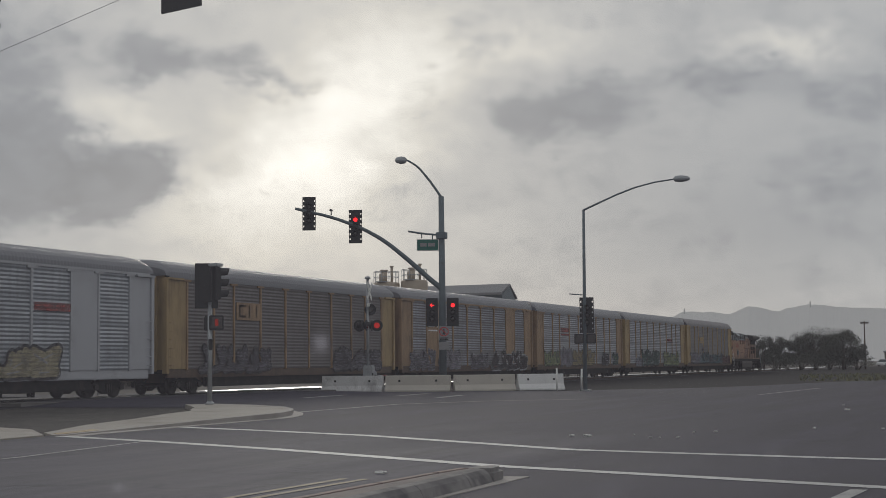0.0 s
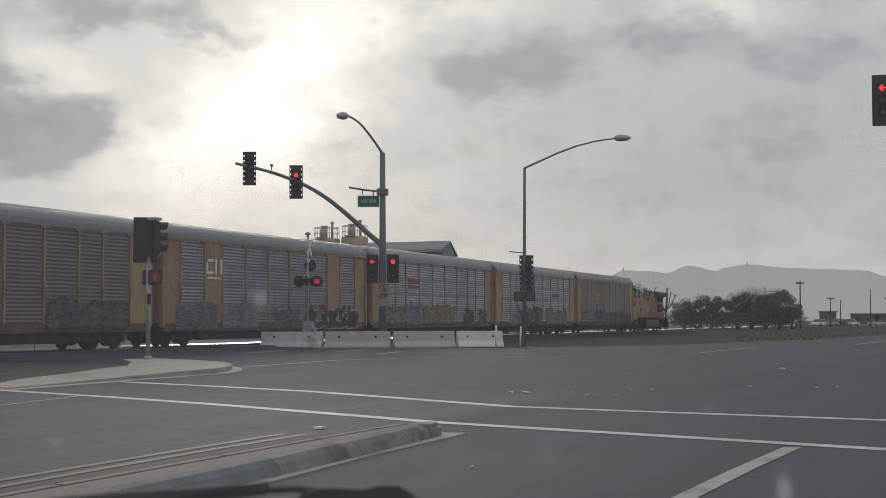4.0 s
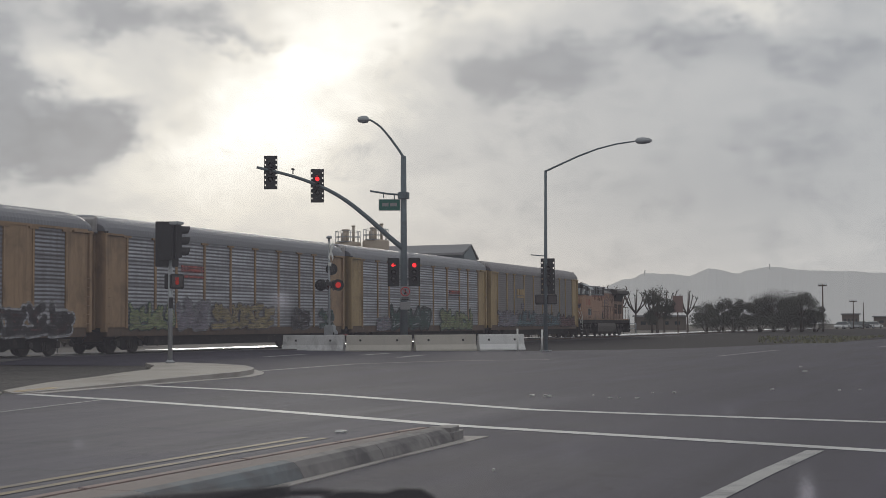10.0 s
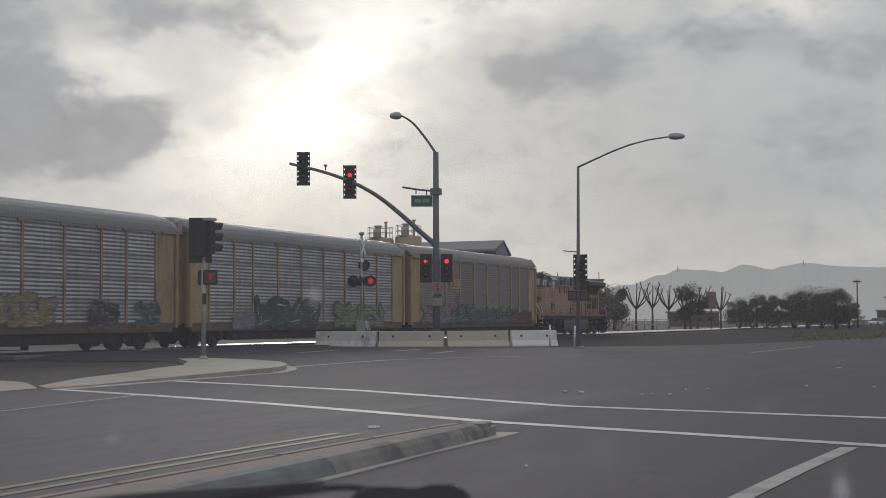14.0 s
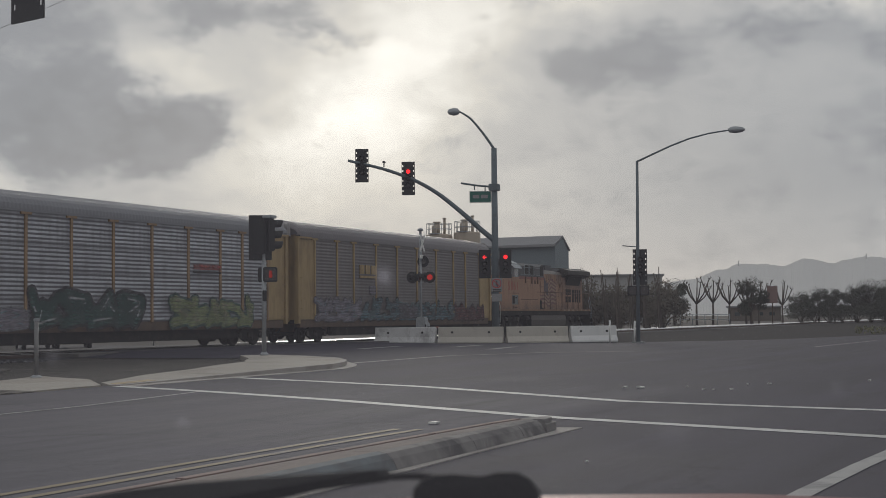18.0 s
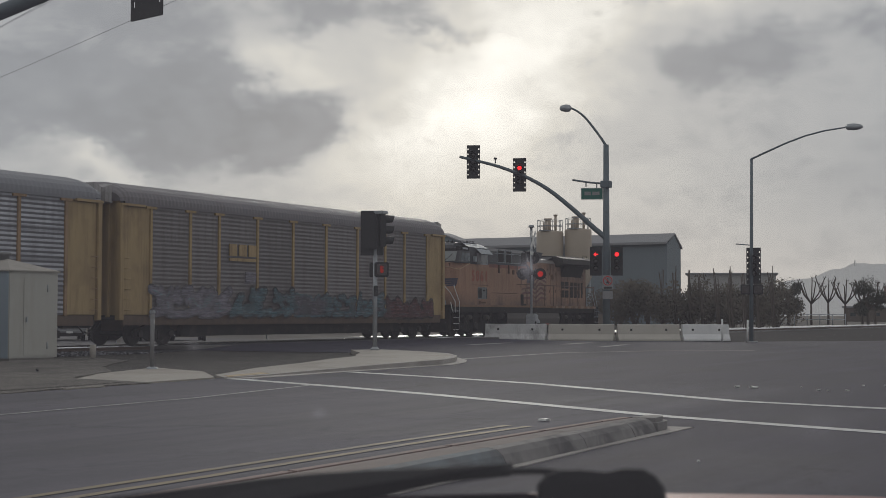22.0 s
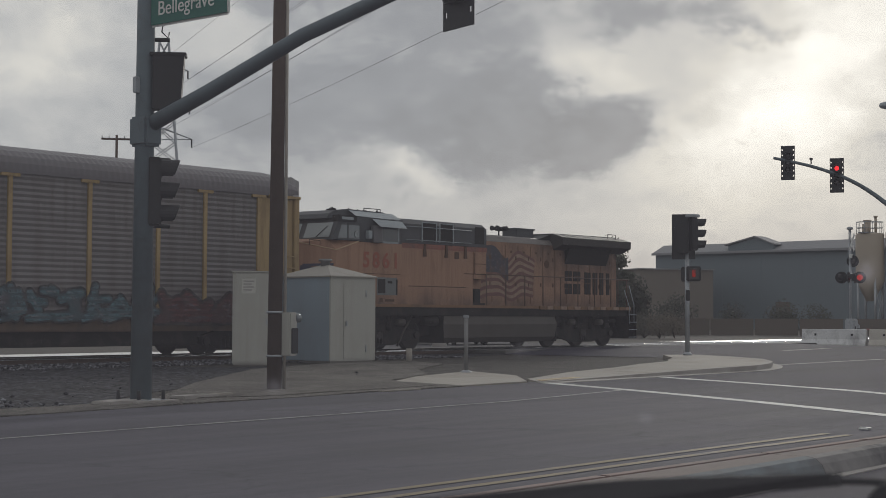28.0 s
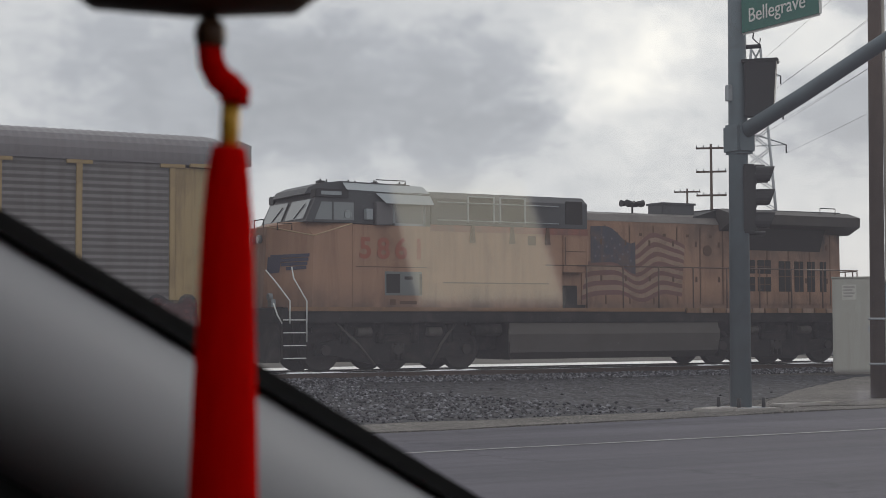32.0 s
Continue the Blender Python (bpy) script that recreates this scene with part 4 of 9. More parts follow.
def graffiti(parent, x0, x1, z0, z1, fill, line, inner, seed, count):
    """Sprayed scrawl too wild to be read: each piece a heap of fat bent strokes with an outline, drips and glints."""
    rnd = random.Random(seed)
    w = (x1 - x0) / count
    h = z1 - z0
    for i in range(count):
        cx = x0 + (i + 0.5) * w
        fat = min(w * rnd.uniform(0.22, 0.3), h * 0.3)
        def spot():
            return cx + rnd.uniform(-0.56, 0.56) * w, z0 + fat * 0.7 + rnd.random() ** 0.9 * (h - fat * 1.4)
        picks = []
        for _ in range(3):
            p, q, r = spot(), spot(), spot()
            picks += [(*p, *q), (*q, *r)]
        picks.append((cx - w * 0.45, z0 + fat * 0.7, cx + w * 0.4, z0 + fat * 0.7 + rnd.uniform(0, 0.2) * h))
        ga, gb = Geo(), Geo()
        for j, p in enumerate(picks):
            ga.prism(stroke(*p, fat, fat * 0.28), -1.574 - j * 0.0004, -1.57 - j * 0.0004, "y")
            gb.prism(stroke(*p, fat, 0.0), -1.581 - j * 0.0004, -1.578 - j * 0.0004, "y")
        for p in rnd.sample(picks, 3):
            u, v = rnd.uniform(0.05, 0.4), rnd.uniform(0.6, 0.95)
            o = fat * rnd.uniform(-0.25, 0.25)
            gc = Geo().prism(stroke(p[0] + (p[2] - p[0]) * u + o, p[1] + (p[3] - p[1]) * u + o, p[0] + (p[2] - p[0]) * v + o, p[1] + (p[3] - p[1]) * v, fat * rnd.uniform(0.12, 0.24), 0.0), -1.591, -1.586, "y")
            part("spray_glint", gc, GRAFFITI[inner], parent, inner + " spray-paint stroke")
        part("spray_outline", ga, GRAFFITI[line], parent, line + " spray-paint outline")
        part("spray_fill", gb, GRAFFITI[fill], parent, fill + " spray-paint letter")


def truck(parent, x, wheel_me, axles, r):
    t = part("truck", Geo().box(-0.5, 0.5, -1.0, 1.0, r * 0.75, r * 1.5, 0.05), M["under"], parent, "", pose(x, 0, 0))
    half = max(abs(a) for a in axles)
    for s in (-1, 1):
        y0, y1 = sorted((s * 0.93, s * 1.07))
        g = Geo()
        g.prism([(-half - 0.25, r * 0.75), (-half - 0.25, r * 1.3), (-half * 0.5, r * 1.75), (half * 0.5, r * 1.75), (half + 0.25, r * 1.3), (half + 0.25, r * 0.75), (half - 0.2, r * 0.75), (half * 0.35, r * 0.35), (-half * 0.35, r * 0.35), (-half + 0.2, r * 0.75)], y0, y1, "y")
        part("side_frame", g, M["under"], t)
        for a in axles:
            part("bearing_cap", Geo().rod((a, s * 1.05, r), (a, s * 1.16, r), 0.13, n=12), M["wheel"], t)
        for k in (-0.14, 0, 0.14):
            part("spring", Geo().rod((k, s * 1.09, r * 0.5), (k, s * 1.09, r * 1.3), 0.06, n=8), M["wheel"], t)
    sets = []
    for a in axles:
        sets.append(part("wheelset", wheel_me, M["wheel"], t, "", pose(a, 0, r)))
    return sets


def autorack(style):
    car = thing("autorack_car", pose(0, TRACK_Y, RAIL_Z), style["label"], "rail car", "autorack cars of the freight train")
    post, panel, end = M[style["post"]], M[style["panel"]], M[style["end"]]
    sill = part("side_sill", Geo().box(-11.87, 11.87, -1.5, -1.3, 0.72, 1.08, 0.03).box(-11.87, 11.87, 1.3, 1.5, 0.72, 1.08, 0.03).box(-10.6, 10.6, -0.5, 0.5, 0.5, 0.95), M[style["sill"]], car, "rusty side sill")
    part("deck", Geo().box(-12.014, 12.014, -1.45, 1.45, 0.9, 1.07), M["under"], car)
    part("belly_beam", Geo().box(-8.2, 8.2, -1.25, -1.0, 0.3, 0.73, 0.04).box(-8.2, 8.2, 1.0, 1.25, 0.3, 0.73, 0.04), M["under"], car)
    part("roof", with_material(shared("roof", corrugated_roof), "roof", M[style["roof"]]), None, car, "ribbed curved roof")
    part("eave_rail", Geo().box(-11.87, 11.87, -1.555, -1.48, 4.93, 5.045, 0.01), M[style["eave"]], car)
    part("eave_rail", Geo().box(-11.87, 11.87, 1.48, 1.555, 4.93, 5.045, 0.01), M[style["eave"]], car)
    for a, b in zip(POSTS, POSTS[1:]):
        if a in style.get("plain", ()):
            part("side_plate", Geo().box(a + 0.02, b - 0.02, -1.53, -1.46, 1.08, 4.93, 0.01), M[style["plate"]], car, "plain painted steel plate")
            continue
        w = round(b - a - 0.02, 3)
        me = with_material(shared(("panel", w), lambda: panel_mesh(w)), "p", panel)
        part("side_panel", me, None, car, "", pose((a + b) / 2, 0, 0))
    part("far_side", Geo().box(-11.194, 11.194, 1.46, 1.5, 1.08, 4.93), panel, car, "corrugated far wall")
    pw = style.get("post_w", 0.14)
    post_me = shared(("post", pw, post.name), lambda: Geo().box(-pw / 2, pw / 2, -1.565, -1.485, 1.05, 4.9, 0.01).mesh("post"))
    cap_me = shared(("cap", post.name), lambda: Geo().box(-0.3, 0.3, -1.575, -1.5, 4.84, 4.93, 0.01).mesh("post_cap"))
    for i, x in enumerate(POSTS):
        part("post", post_me, post, car, "", pose(x, 0, 0))
        part("post_cap", cap_me, post, car, "", pose(x, 0, 0))
    for s in (-1, 1):
        for y0, y1, y2, y3 in ((-1.52, -1.44, -1.6, -1.36), (1.44, 1.52, 1.36, 1.6)):
            x0, x1 = sorted((s * 10.47, s * 11.908))
            part("end_pocket", Geo().box(x0, x1, y0, y1, 1.09, 4.86, 0.015), end, car, style.get("end_label", "tan end plate"))
            x0, x1 = sorted((s * 11.918, s * 12.14))
            part("end_post", Geo().box(x0, x1, y2, y3, 0.9, 4.96, 0.02), end, car, style.get("end_label", "tan corner post"))
        part("end_door", Geo().box(s * 11.966 - 0.04, s * 11.966 + 0.04, -1.4, 1.4, 1.0, 5.3, 0.01), end, car, "tan end door")
        for y in (-1.0, -0.35, 0.35, 1.0):
            part("door_rib", Geo().box(s * 12.062 - 0.07, s * 12.062 + 0.07, y - 0.06, y + 0.06, 1.0, 5.2, 0.01), end, car)
        part("top_rail", Geo().box(min(s * 10.808, s * 12.159), max(s * 10.808, s * 12.159), -1.63, -1.5, 4.87, 4.96, 0.01), end, car)
        for k in range(6):
            part("ladder_rung", Geo().rod((s * 11.58, -1.6, 1.25 + k * 0.36), (s * 11.927, -1.6, 1.25 + k * 0.36), 0.014, n=6), post, car)
        part("coupler", Geo().box(min(s * 11.87, s * 12.738), max(s * 11.87, s * 12.738), -0.13, 0.13, 0.62, 0.9, 0.03), M["under"], car)
        part("end_shroud", Geo().prism([(s * 12.111, 4.95), (s * 12.497, 5.0), (s * 12.497, 5.5), (s * 12.159, 5.62)], -1.2, 1.2, "y") if style.get("shroud") else Geo().box(s * 12.12 - 0.03, s * 12.12 + 0.03, -1.2, 1.2, 5.1, 5.3), M["shroud"], car, "pale roof end cover")
        part("hose", Geo().tube([(s * 11.966, -0.6, 0.8), (s * 12.255, -0.62, 0.55), (s * 12.497, -0.5, 0.45), (s * 12.69, -0.4, 0.5)], 0.025, 6), M["black"], car)
    for args in style.get("spray", ()):
        graffiti(car, *args)
    for x0, x1, z0, z1, mk, lab in style.get("plates", ()):
        part("marking", Geo().box(x0, x1, -1.582, -1.545, z0, z1), M[mk] if mk in M else GRAFFITI[mk], car, lab)
    wm = shared("wheel42", lambda: wheelset_mesh(0.42))
    sets = []
    for x in (-9.553, 9.553):
        sets += truck(car, x, wm, (-0.88, 0.88), 0.42)
    return car, sets


STYLES = [
    # from the locomotive forwards
    dict(label="grey-brown autorack car with yellow posts and blue graffiti", post="tan_bright", panel="panel_brown", end="tan_bright", sill="tan_sill", roof="roof_brown", eave="roof_brown", shroud=True,
         spray=[(-10.4, -5.6, 0.95, 2.2, "lilac", "slate", "teal", 11, 5), (-5.6, -0.9, 0.95, 2.25, "petrol", "black", "teal", 12, 5), (-1.1, 1.3, 1.0, 2.0, "slate", "petrol", "lilac", 15, 2), (1.0, 6.4, 0.95, 2.2, "petrol", "black", "grey", 13, 6), (6.3, 10.8, 0.9, 2.05, "maroon", "black", "slate", 14, 4)],
         plates=[(-5.7, -3.9, 3.15, 3.27, "tan_bright", "yellow line mark"), (-5.7, -5.2, 3.35, 3.8, "tan_bright", "yellow mark"), (-5.05, -4.55, 3.35, 3.8, "tan_bright", "yellow mark"), (-4.4, -3.9, 3.35, 3.8, "tan_bright", "yellow mark"), (-4.6, -3.9, 2.3, 2.75, "lilac", "pale stencil patch")]),
    dict(label="silver autorack car with tan posts, dark green and lime graffiti", post="tan", panel="panel_silver", end="tan_bright", sill="tan_sill", roof="roof", eave="roof", shroud=True,
         spray=[(-8.2, -6.2, 0.8, 1.7, "lilac", "grey", "teal", 23, 2), (-6.0, 0.5, 0.75, 2.4, "green", "black", "white", 21, 4), (2.7, 9.0, 0.75, 2.25, "lime", "green", "cream", 22, 5)],
         plates=[(4.3, 6.4, 3.2, 3.42, "red", "red stencil bar"), (4.3, 6.4, 3.06, 3.12, "black_paint", "thin dark stencil bar")]),
    dict(label="silver autorack car with tan posts and yellow graffiti", post="tan", panel="panel_silver", end="tan", sill="tan_sill", roof="roof", eave="roof", shroud=True,
         spray=[(-10.2, -6.5, 0.95, 2.2, "lime", "green", "cream", 31, 5), (-6.1, -3.5, 0.9, 2.5, "lilac", "grey", "lilac", 32, 2), (-3.1, 3.3, 0.95, 2.3, "yellow", "slate", "cream", 33, 7), (5.6, 7.5, 0.9, 2.1, "black", "grey", "lilac", 34, 2), (8.9, 10.6, 0.95, 2.1, "green", "grey", "lime", 35, 2)],
         plates=[(-5.9, -3.9, 3.3, 3.42, "red", "faded red stencil bar"), (-5.9, -3.9, 3.55, 3.85, "red", "faded red stencil bar")]),
    dict(label="blue-grey autorack car with broad tan bands and white graffiti", post="tan", panel="panel_blue", end="tan", sill="tan_sill", roof="roof", eave="tan", plain=(-8.1, 6.4), plate="tan",
         spray=[(-10.8, -7.0, 0.8, 2.15, "slate", "lilac", "grey", 41, 4), (-6.2, -2.6, 0.85, 2.15, "lilac", "grey", "white", 42, 4), (-0.6, 2.6, 0.85, 2.0, "slate", "lilac", "grey", 43, 3), (3.4, 10.7, 0.7, 2.15, "black", "white", "maroon", 44, 5)],
         plates=[(-8.0, -7.3, 4.0, 4.12, "white", "white mark"), (-8.0, -7.86, 3.5, 4.12, "white", "white mark"), (-8.0, -7.3, 3.42, 3.54, "white", "white mark"), (-7.1, -6.96, 3.42, 4.12, "white", "white mark"), (-6.55, -6.41, 3.42, 4.12, "white", "white mark"), (-7.9, -6.5, 3.18, 3.26, "white", "small white stencil bar")]),
    dict(label="dark grey autorack car with tan posts and a tan name plate", post="tan", panel="panel_grey", end="tan_bright", sill="tan_sill", roof="roof", eave="roof", shroud=False,
         spray=[(-9.4, -3.0, 0.85, 2.2, "slate", "black", "lilac", 51, 6), (4.2, 10.2, 0.85, 2.2, "slate", "black", "grey", 53, 6)],
         plates=[(-6.1, -3.85, 3.3, 4.1, "tan", "tan plate"), (-5.9, -5.25, 3.9, 3.99, "tan_bright", "pale mark"), (-5.9, -5.78, 3.45, 3.99, "tan_bright", "pale mark"), (-5.9, -5.25, 3.42, 3.51, "tan_bright", "pale mark"), (-5.0, -4.88, 3.42, 3.99, "tan_bright", "pale mark"), (-4.3, -4.18, 3.42, 3.99, "tan_bright", "pale mark")]),
    dict(label="light silver autorack car with broad plain bands and cream graffiti", post="silver", panel="panel_light", end="silver", sill="silver", roof="roof", eave="silver", plain=(6.4,), plate="silver",
         spray=[(-6.0, 5.6, 0.75, 2.2, "cream", "black", "white", 61, 7)],
         plates=[(4.1, 6.3, 3.3, 3.6, "red", "faded red stencil bar")]),
]


def facet(g, *points):
    """One flat face from its corners."""
    g.bm.faces.new([g.bm.verts.new(p) for p in points])
    return g


def locomotive():
    """Diesel locomotive, its nose towards -x; x counts from the nose."""
    loco = thing("locomotive", pose(0, TRACK_Y, RAIL_Z), "faded yellow and grey diesel locomotive with a painted flag", "locomotive")
    Y, G, U = M["loco_yellow"], M["loco_grey"], M["under"]
    part("frame", Geo().box(0.25, 19.4, -1.45, 1.45, 1.22, 1.58, 0.02), U, loco, "black frame and walkway")
    part("deck_edge", Geo().box(0.6, 12.6, -1.5, -1.45, 1.5, 1.6, 0.01).box(0.35, 19.2, 1.45, 1.52, 1.44, 1.62, 0.01), M["red_edge"], loco, "red-edged yellow sill stripe")
    for k in range(14):
        part("deck_stripe", Geo().box(12.65 + k * 0.47, 13.07 + k * 0.47, -1.53, -1.45, 1.47, 1.6, 0.005), M["flag_white"] if k % 2 else M["red_edge"], loco, "pale reflective dash" if k % 2 else "")
    # nose: front, chamfered cheeks, and sloping shoulders that dip at the corners
    g = Geo()
    facet(g, (0.3, -0.55, 1.6), (0.3, 0.55, 1.6), (0.42, 0.55, 3.6), (0.42, -0.55, 3.6))
    facet(g, (0.42, -0.55, 3.6), (0.42, 0.55, 3.6), (0.8, 0.5, 3.73), (0.8, -0.5, 3.73))
    facet(g, (0.8, -0.5, 3.73), (0.8, 0.5, 3.73), (2.3, 1.2, 3.73), (2.3, -1.2, 3.73))
    facet(g, (2.3, -1.5, 1.6), (2.3, 1.5, 1.6), (2.3, 1.5, 3.68), (2.3, -1.5, 3.68))
    for s in (-1, 1):
        facet(g, (0.3, s * 0.55, 1.6), (1.25, s * 1.42, 1.6), (1.3, s * 1.42, 3.36), (0.42, s * 0.55, 3.6))
        facet(g, (1.25, s * 1.42, 1.6), (2.3, s * 1.5, 1.6), (2.3, s * 1.5, 3.68), (1.3, s * 1.42, 3.36))
        facet(g, (0.42, s * 0.55, 3.6), (1.3, s * 1.42, 3.36), (1.1, s * 1.16, 3.71), (0.8, s * 0.5, 3.73))
        facet(g, (1.3, s * 1.42, 3.36), (2.3, s * 1.5, 3.68), (1.1, s * 1.16, 3.71))
    bmesh.ops.remove_doubles(g.bm, verts=g.bm.verts[:], dist=0.0005)
    nose = part("nose", g, Y, loco, "faded yellow nose with chamfered cheeks")
    # pale rods paint the highlight along the lit bevels
    for s in (-1, 1):
        part("nose_edge", Geo().tube([(0.42, s * 0.55, 3.6), (1.3, s * 1.42, 3.36), (2.3, s * 1.5, 3.68)], 0.016, 6), M["edge_highlight"], nose, "pale edge highlight")
    part("nose_rail", Geo().tube([(0.55, -0.9, 3.5), (0.55, -0.9, 3.68), (0.85, -1.1, 3.66), (0.85, -1.1, 3.5)], 0.014, 6).tube([(0.42, -0.3, 3.6), (0.42, -0.3, 3.8), (0.42, 0.3, 3.8), (0.42, 0.3, 3.6)], 0.014, 6), M["under"], nose, "small black grab rails")
    part("headlight", Geo().turn([(0.1, -0.03), (0.11, 0.06)], (0.33, 0.2, 3.3), 12, "x").turn([(0.1, -0.03), (0.11, 0.06)], (0.33, -0.2, 3.3), 12, "x"), M["glass_bright"], nose, "twin headlight")
    # a winged mark on the cheek, as plain bars
    def cheek(x):
        return -0.55 - 0.87 * (x - 0.3) / 0.95 - 0.008
    for i in range(4):
        x0, x1, z = 0.45 + 0.1 * i, 1.2 - 0.02 * i, 2.86 - i * 0.1
        w = facet(Geo(), (x0, cheek(x0), z - 0.05), (x1, cheek(x1), z - 0.02), (x1, cheek(x1), z + 0.06), (x0, cheek(x0), z + 0.03))
        part("wing_bar", w, M["wing_navy"], nose, "dark blue wing bar")
    part("wing_mark", facet(Geo(), (0.38, cheek(0.38), 2.42), (0.62, cheek(0.62), 2.46), (0.66, cheek(0.66), 2.82), (0.4, cheek(0.4), 2.84)), M["wing_navy"], nose, "dark blue mark")
    # cab
    cab = part("cab", Geo().box(2.3, 4.5, -1.5, 1.5, 1.6, 3.66, 0.01), Y, loco, "faded yellow cab side")
    part("cab_top", Geo().prism([(1.05, 3.7), (4.52, 3.66), (4.52, 4.42), (1.38, 4.42)], -1.47, 1.47, "y"), G, cab, "dark grey cab upper")
    part("cab_roof", Geo().prism([(1.22, 4.42), (1.32, 4.58), (1.6, 4.7), (2.2, 4.77), (4.0, 4.75), (4.55, 4.62), (4.55, 4.42)], -1.05, 1.05, "y").prism([(1.3, 4.42), (4.55, 4.42), (4.55, 4.5), (1.5, 4.5)], -1.48, 1.48, "y"), G, cab, "dark grey cab roof")
    for s in (-1, 1):
        part("roof_slope", facet(Geo(), (2.15, s * 1.5, 4.52), (4.55, s * 1.5, 4.46), (4.5, s * 1.04, 4.72), (2.25, s * 1.04, 4.74)), M["loco_light"], cab, "pale grey sloping roof edge")
        part("sun_visor", facet(Geo(), (2.95, s * 1.5, 4.46), (4.5, s * 1.5, 4.44), (4.5, s * 1.74, 4.18), (3.15, s * 1.74, 4.18)), M["loco_light"], cab, "pale grey window visor")
        part("visor_edge", Geo().rod((3.15, s * 1.74, 4.18), (4.5, s * 1.74, 4.18), 0.015, n=6), M["loco_grey"], cab)
        y0, y1 = sorted((s * 1.465, s * 1.5))
        part("window", Geo().box(3.5, 4.3, y0, y1, 3.72, 4.22, 0.005), M["glass"], cab, "dark cab side window")
        part("window_frame", Geo().box(3.44, 4.36, y0, y1 + 0.006, 3.66, 3.72).box(3.44, 3.5, y0, y1 + 0.006, 3.66, 4.28).box(4.3, 4.36, y0, y1 + 0.006, 3.66, 4.28), M["loco_light"], cab)
        part("window", facet(Geo(), (1.3, s * 1.478, 3.76), (2.36, s * 1.478, 3.76), (2.36, s * 1.478, 4.2), (1.48, s * 1.478, 4.2)), M["glass_bright"], cab, "bright corner window")
        part("window_frame", Geo().box(1.76, 1.8, min(s * 1.47, s * 1.495), max(s * 1.47, s * 1.495), 3.74, 4.22).box(1.26, 2.4, min(s * 1.47, s * 1.495), max(s * 1.47, s * 1.495), 3.7, 3.76).box(2.36, 2.42, min(s * 1.47, s * 1.495), max(s * 1.47, s * 1.495), 3.7, 4.24), M["loco_grey"], cab)
        part("far_light", Geo().box(2.1, 2.28, min(s * 1.476, s * 1.49), max(s * 1.476, s * 1.49), 3.8, 4.0, 0.03), M["pane_sky"], cab, "small pane painted the colour of sky")
        part("wind_deflector", Geo().box(2.9, 3.38, min(s * 1.47, s * 1.62), max(s * 1.47, s * 1.62), 3.66, 4.24, 0.02), M["tan_deflector"], cab, "grey-brown wind deflector")
        part("mirror", Geo().box(2.62, 2.8, min(s * 1.5, s * 1.66), max(s * 1.5, s * 1.66), 3.78, 4.05, 0.01), M["loco_light"], cab, "pale side mirror")
    for y0, y1 in ((-1.3, -0.12), (0.12, 1.3)):
        part("windshield", facet(Geo(), (1.06, y0, 3.78), (1.06, y1, 3.78), (1.27, y1, 4.27), (1.27, y0, 4.27)), M["pane_sky"], cab, "pale windshield pane")
        part("wiper", Geo().rod((1.06, (y0 + y1) / 2, 3.8), (1.2, y0 + 0.2, 4.15), 0.012, n=5), M["black"], cab)
    for s in (-1, 1):
        nb = part("number_box", Geo().box(1.3, 2.2, min(s * 1.2, s * 1.52), max(s * 1.2, s * 1.52), 4.3, 4.52, 0.02), M["black"], cab, "dark number box")
        part("number_bar", Geo().box(1.45, 2.0, min(s * 1.51, s * 1.527), max(s * 1.51, s * 1.527), 4.37, 4.46), M["loco_light"], nb, "pale bar of figures")
    for i, (x, y, w, h) in enumerate(((1.75, -0.8, 0.1, 0.05), (2.1, -0.4, 0.16, 0.08), (2.5, -0.85, 0.1, 0.05), (2.85, -0.5, 0.2, 0.07), (3.2, -0.9, 0.08, 0.06), (3.55, -0.3, 0.14, 0.1), (3.95, -0.85, 0.12, 0.05), (4.3, -0.5, 0.1, 0.08))):
        part("antenna", Geo().rod((x, y, 4.66), (x, y, 4.78 + h), 0.022, n=6).box(x - w, x + w, y - 0.08, y + 0.08, 4.68, 4.76 + h * 0.4, 0.01), M["black"], cab, "small roof antenna")
    part("roof_rail", Geo().tube([(3.3, -0.8, 4.74), (3.3, -0.8, 4.87), (4.15, -0.8, 4.87), (4.15, -0.8, 4.72)], 0.014, 6), M["black"], cab)
    for i, text in enumerate("5861"):
        part("number", letters(text, 0.72, 0.004, 0.018), M["red_letter"], loco, "faded red road number", pose(2.66 + 0.5 * i, -1.508, 3.05))
    # electrical cabinet; its lower rear corner is cut away
    part("hood_side", Geo().box(4.5, 8.55, -1.45, 1.45, 1.58, 3.62, 0.02), Y, loco, "faded yellow cabinet side")
    part("hood_side", Geo().box(8.56, 9.35, -1.45, 1.45, 2.55, 3.62, 0.02), Y, loco, "faded yellow overhanging cabinet end")
    part("hood_recess", Geo().box(8.56, 9.3, -1.15, 1.15, 1.58, 2.54), Y, loco, "shadowed yellow recess")
    part("recess_box", Geo().box(8.7, 9.05, -1.4, -1.16, 1.6, 2.2, 0.02).box(8.6, 9.3, -1.42, -1.16, 1.6, 1.68), U, loco, "black box in the recess")
    part("hood_stripe", Geo().box(4.52, 9.36, -1.46, 1.46, 3.55, 3.72), M["red_fade"], loco, "faded red stripe")
    part("hood_top", Geo().prism([(-1.44, 3.73), (1.44, 3.73), (1.44, 4.4), (1.2, 4.58), (-1.2, 4.58), (-1.44, 4.4)], 4.56, 9.35, "x"), G, loco, "dark grey upper cabinet")
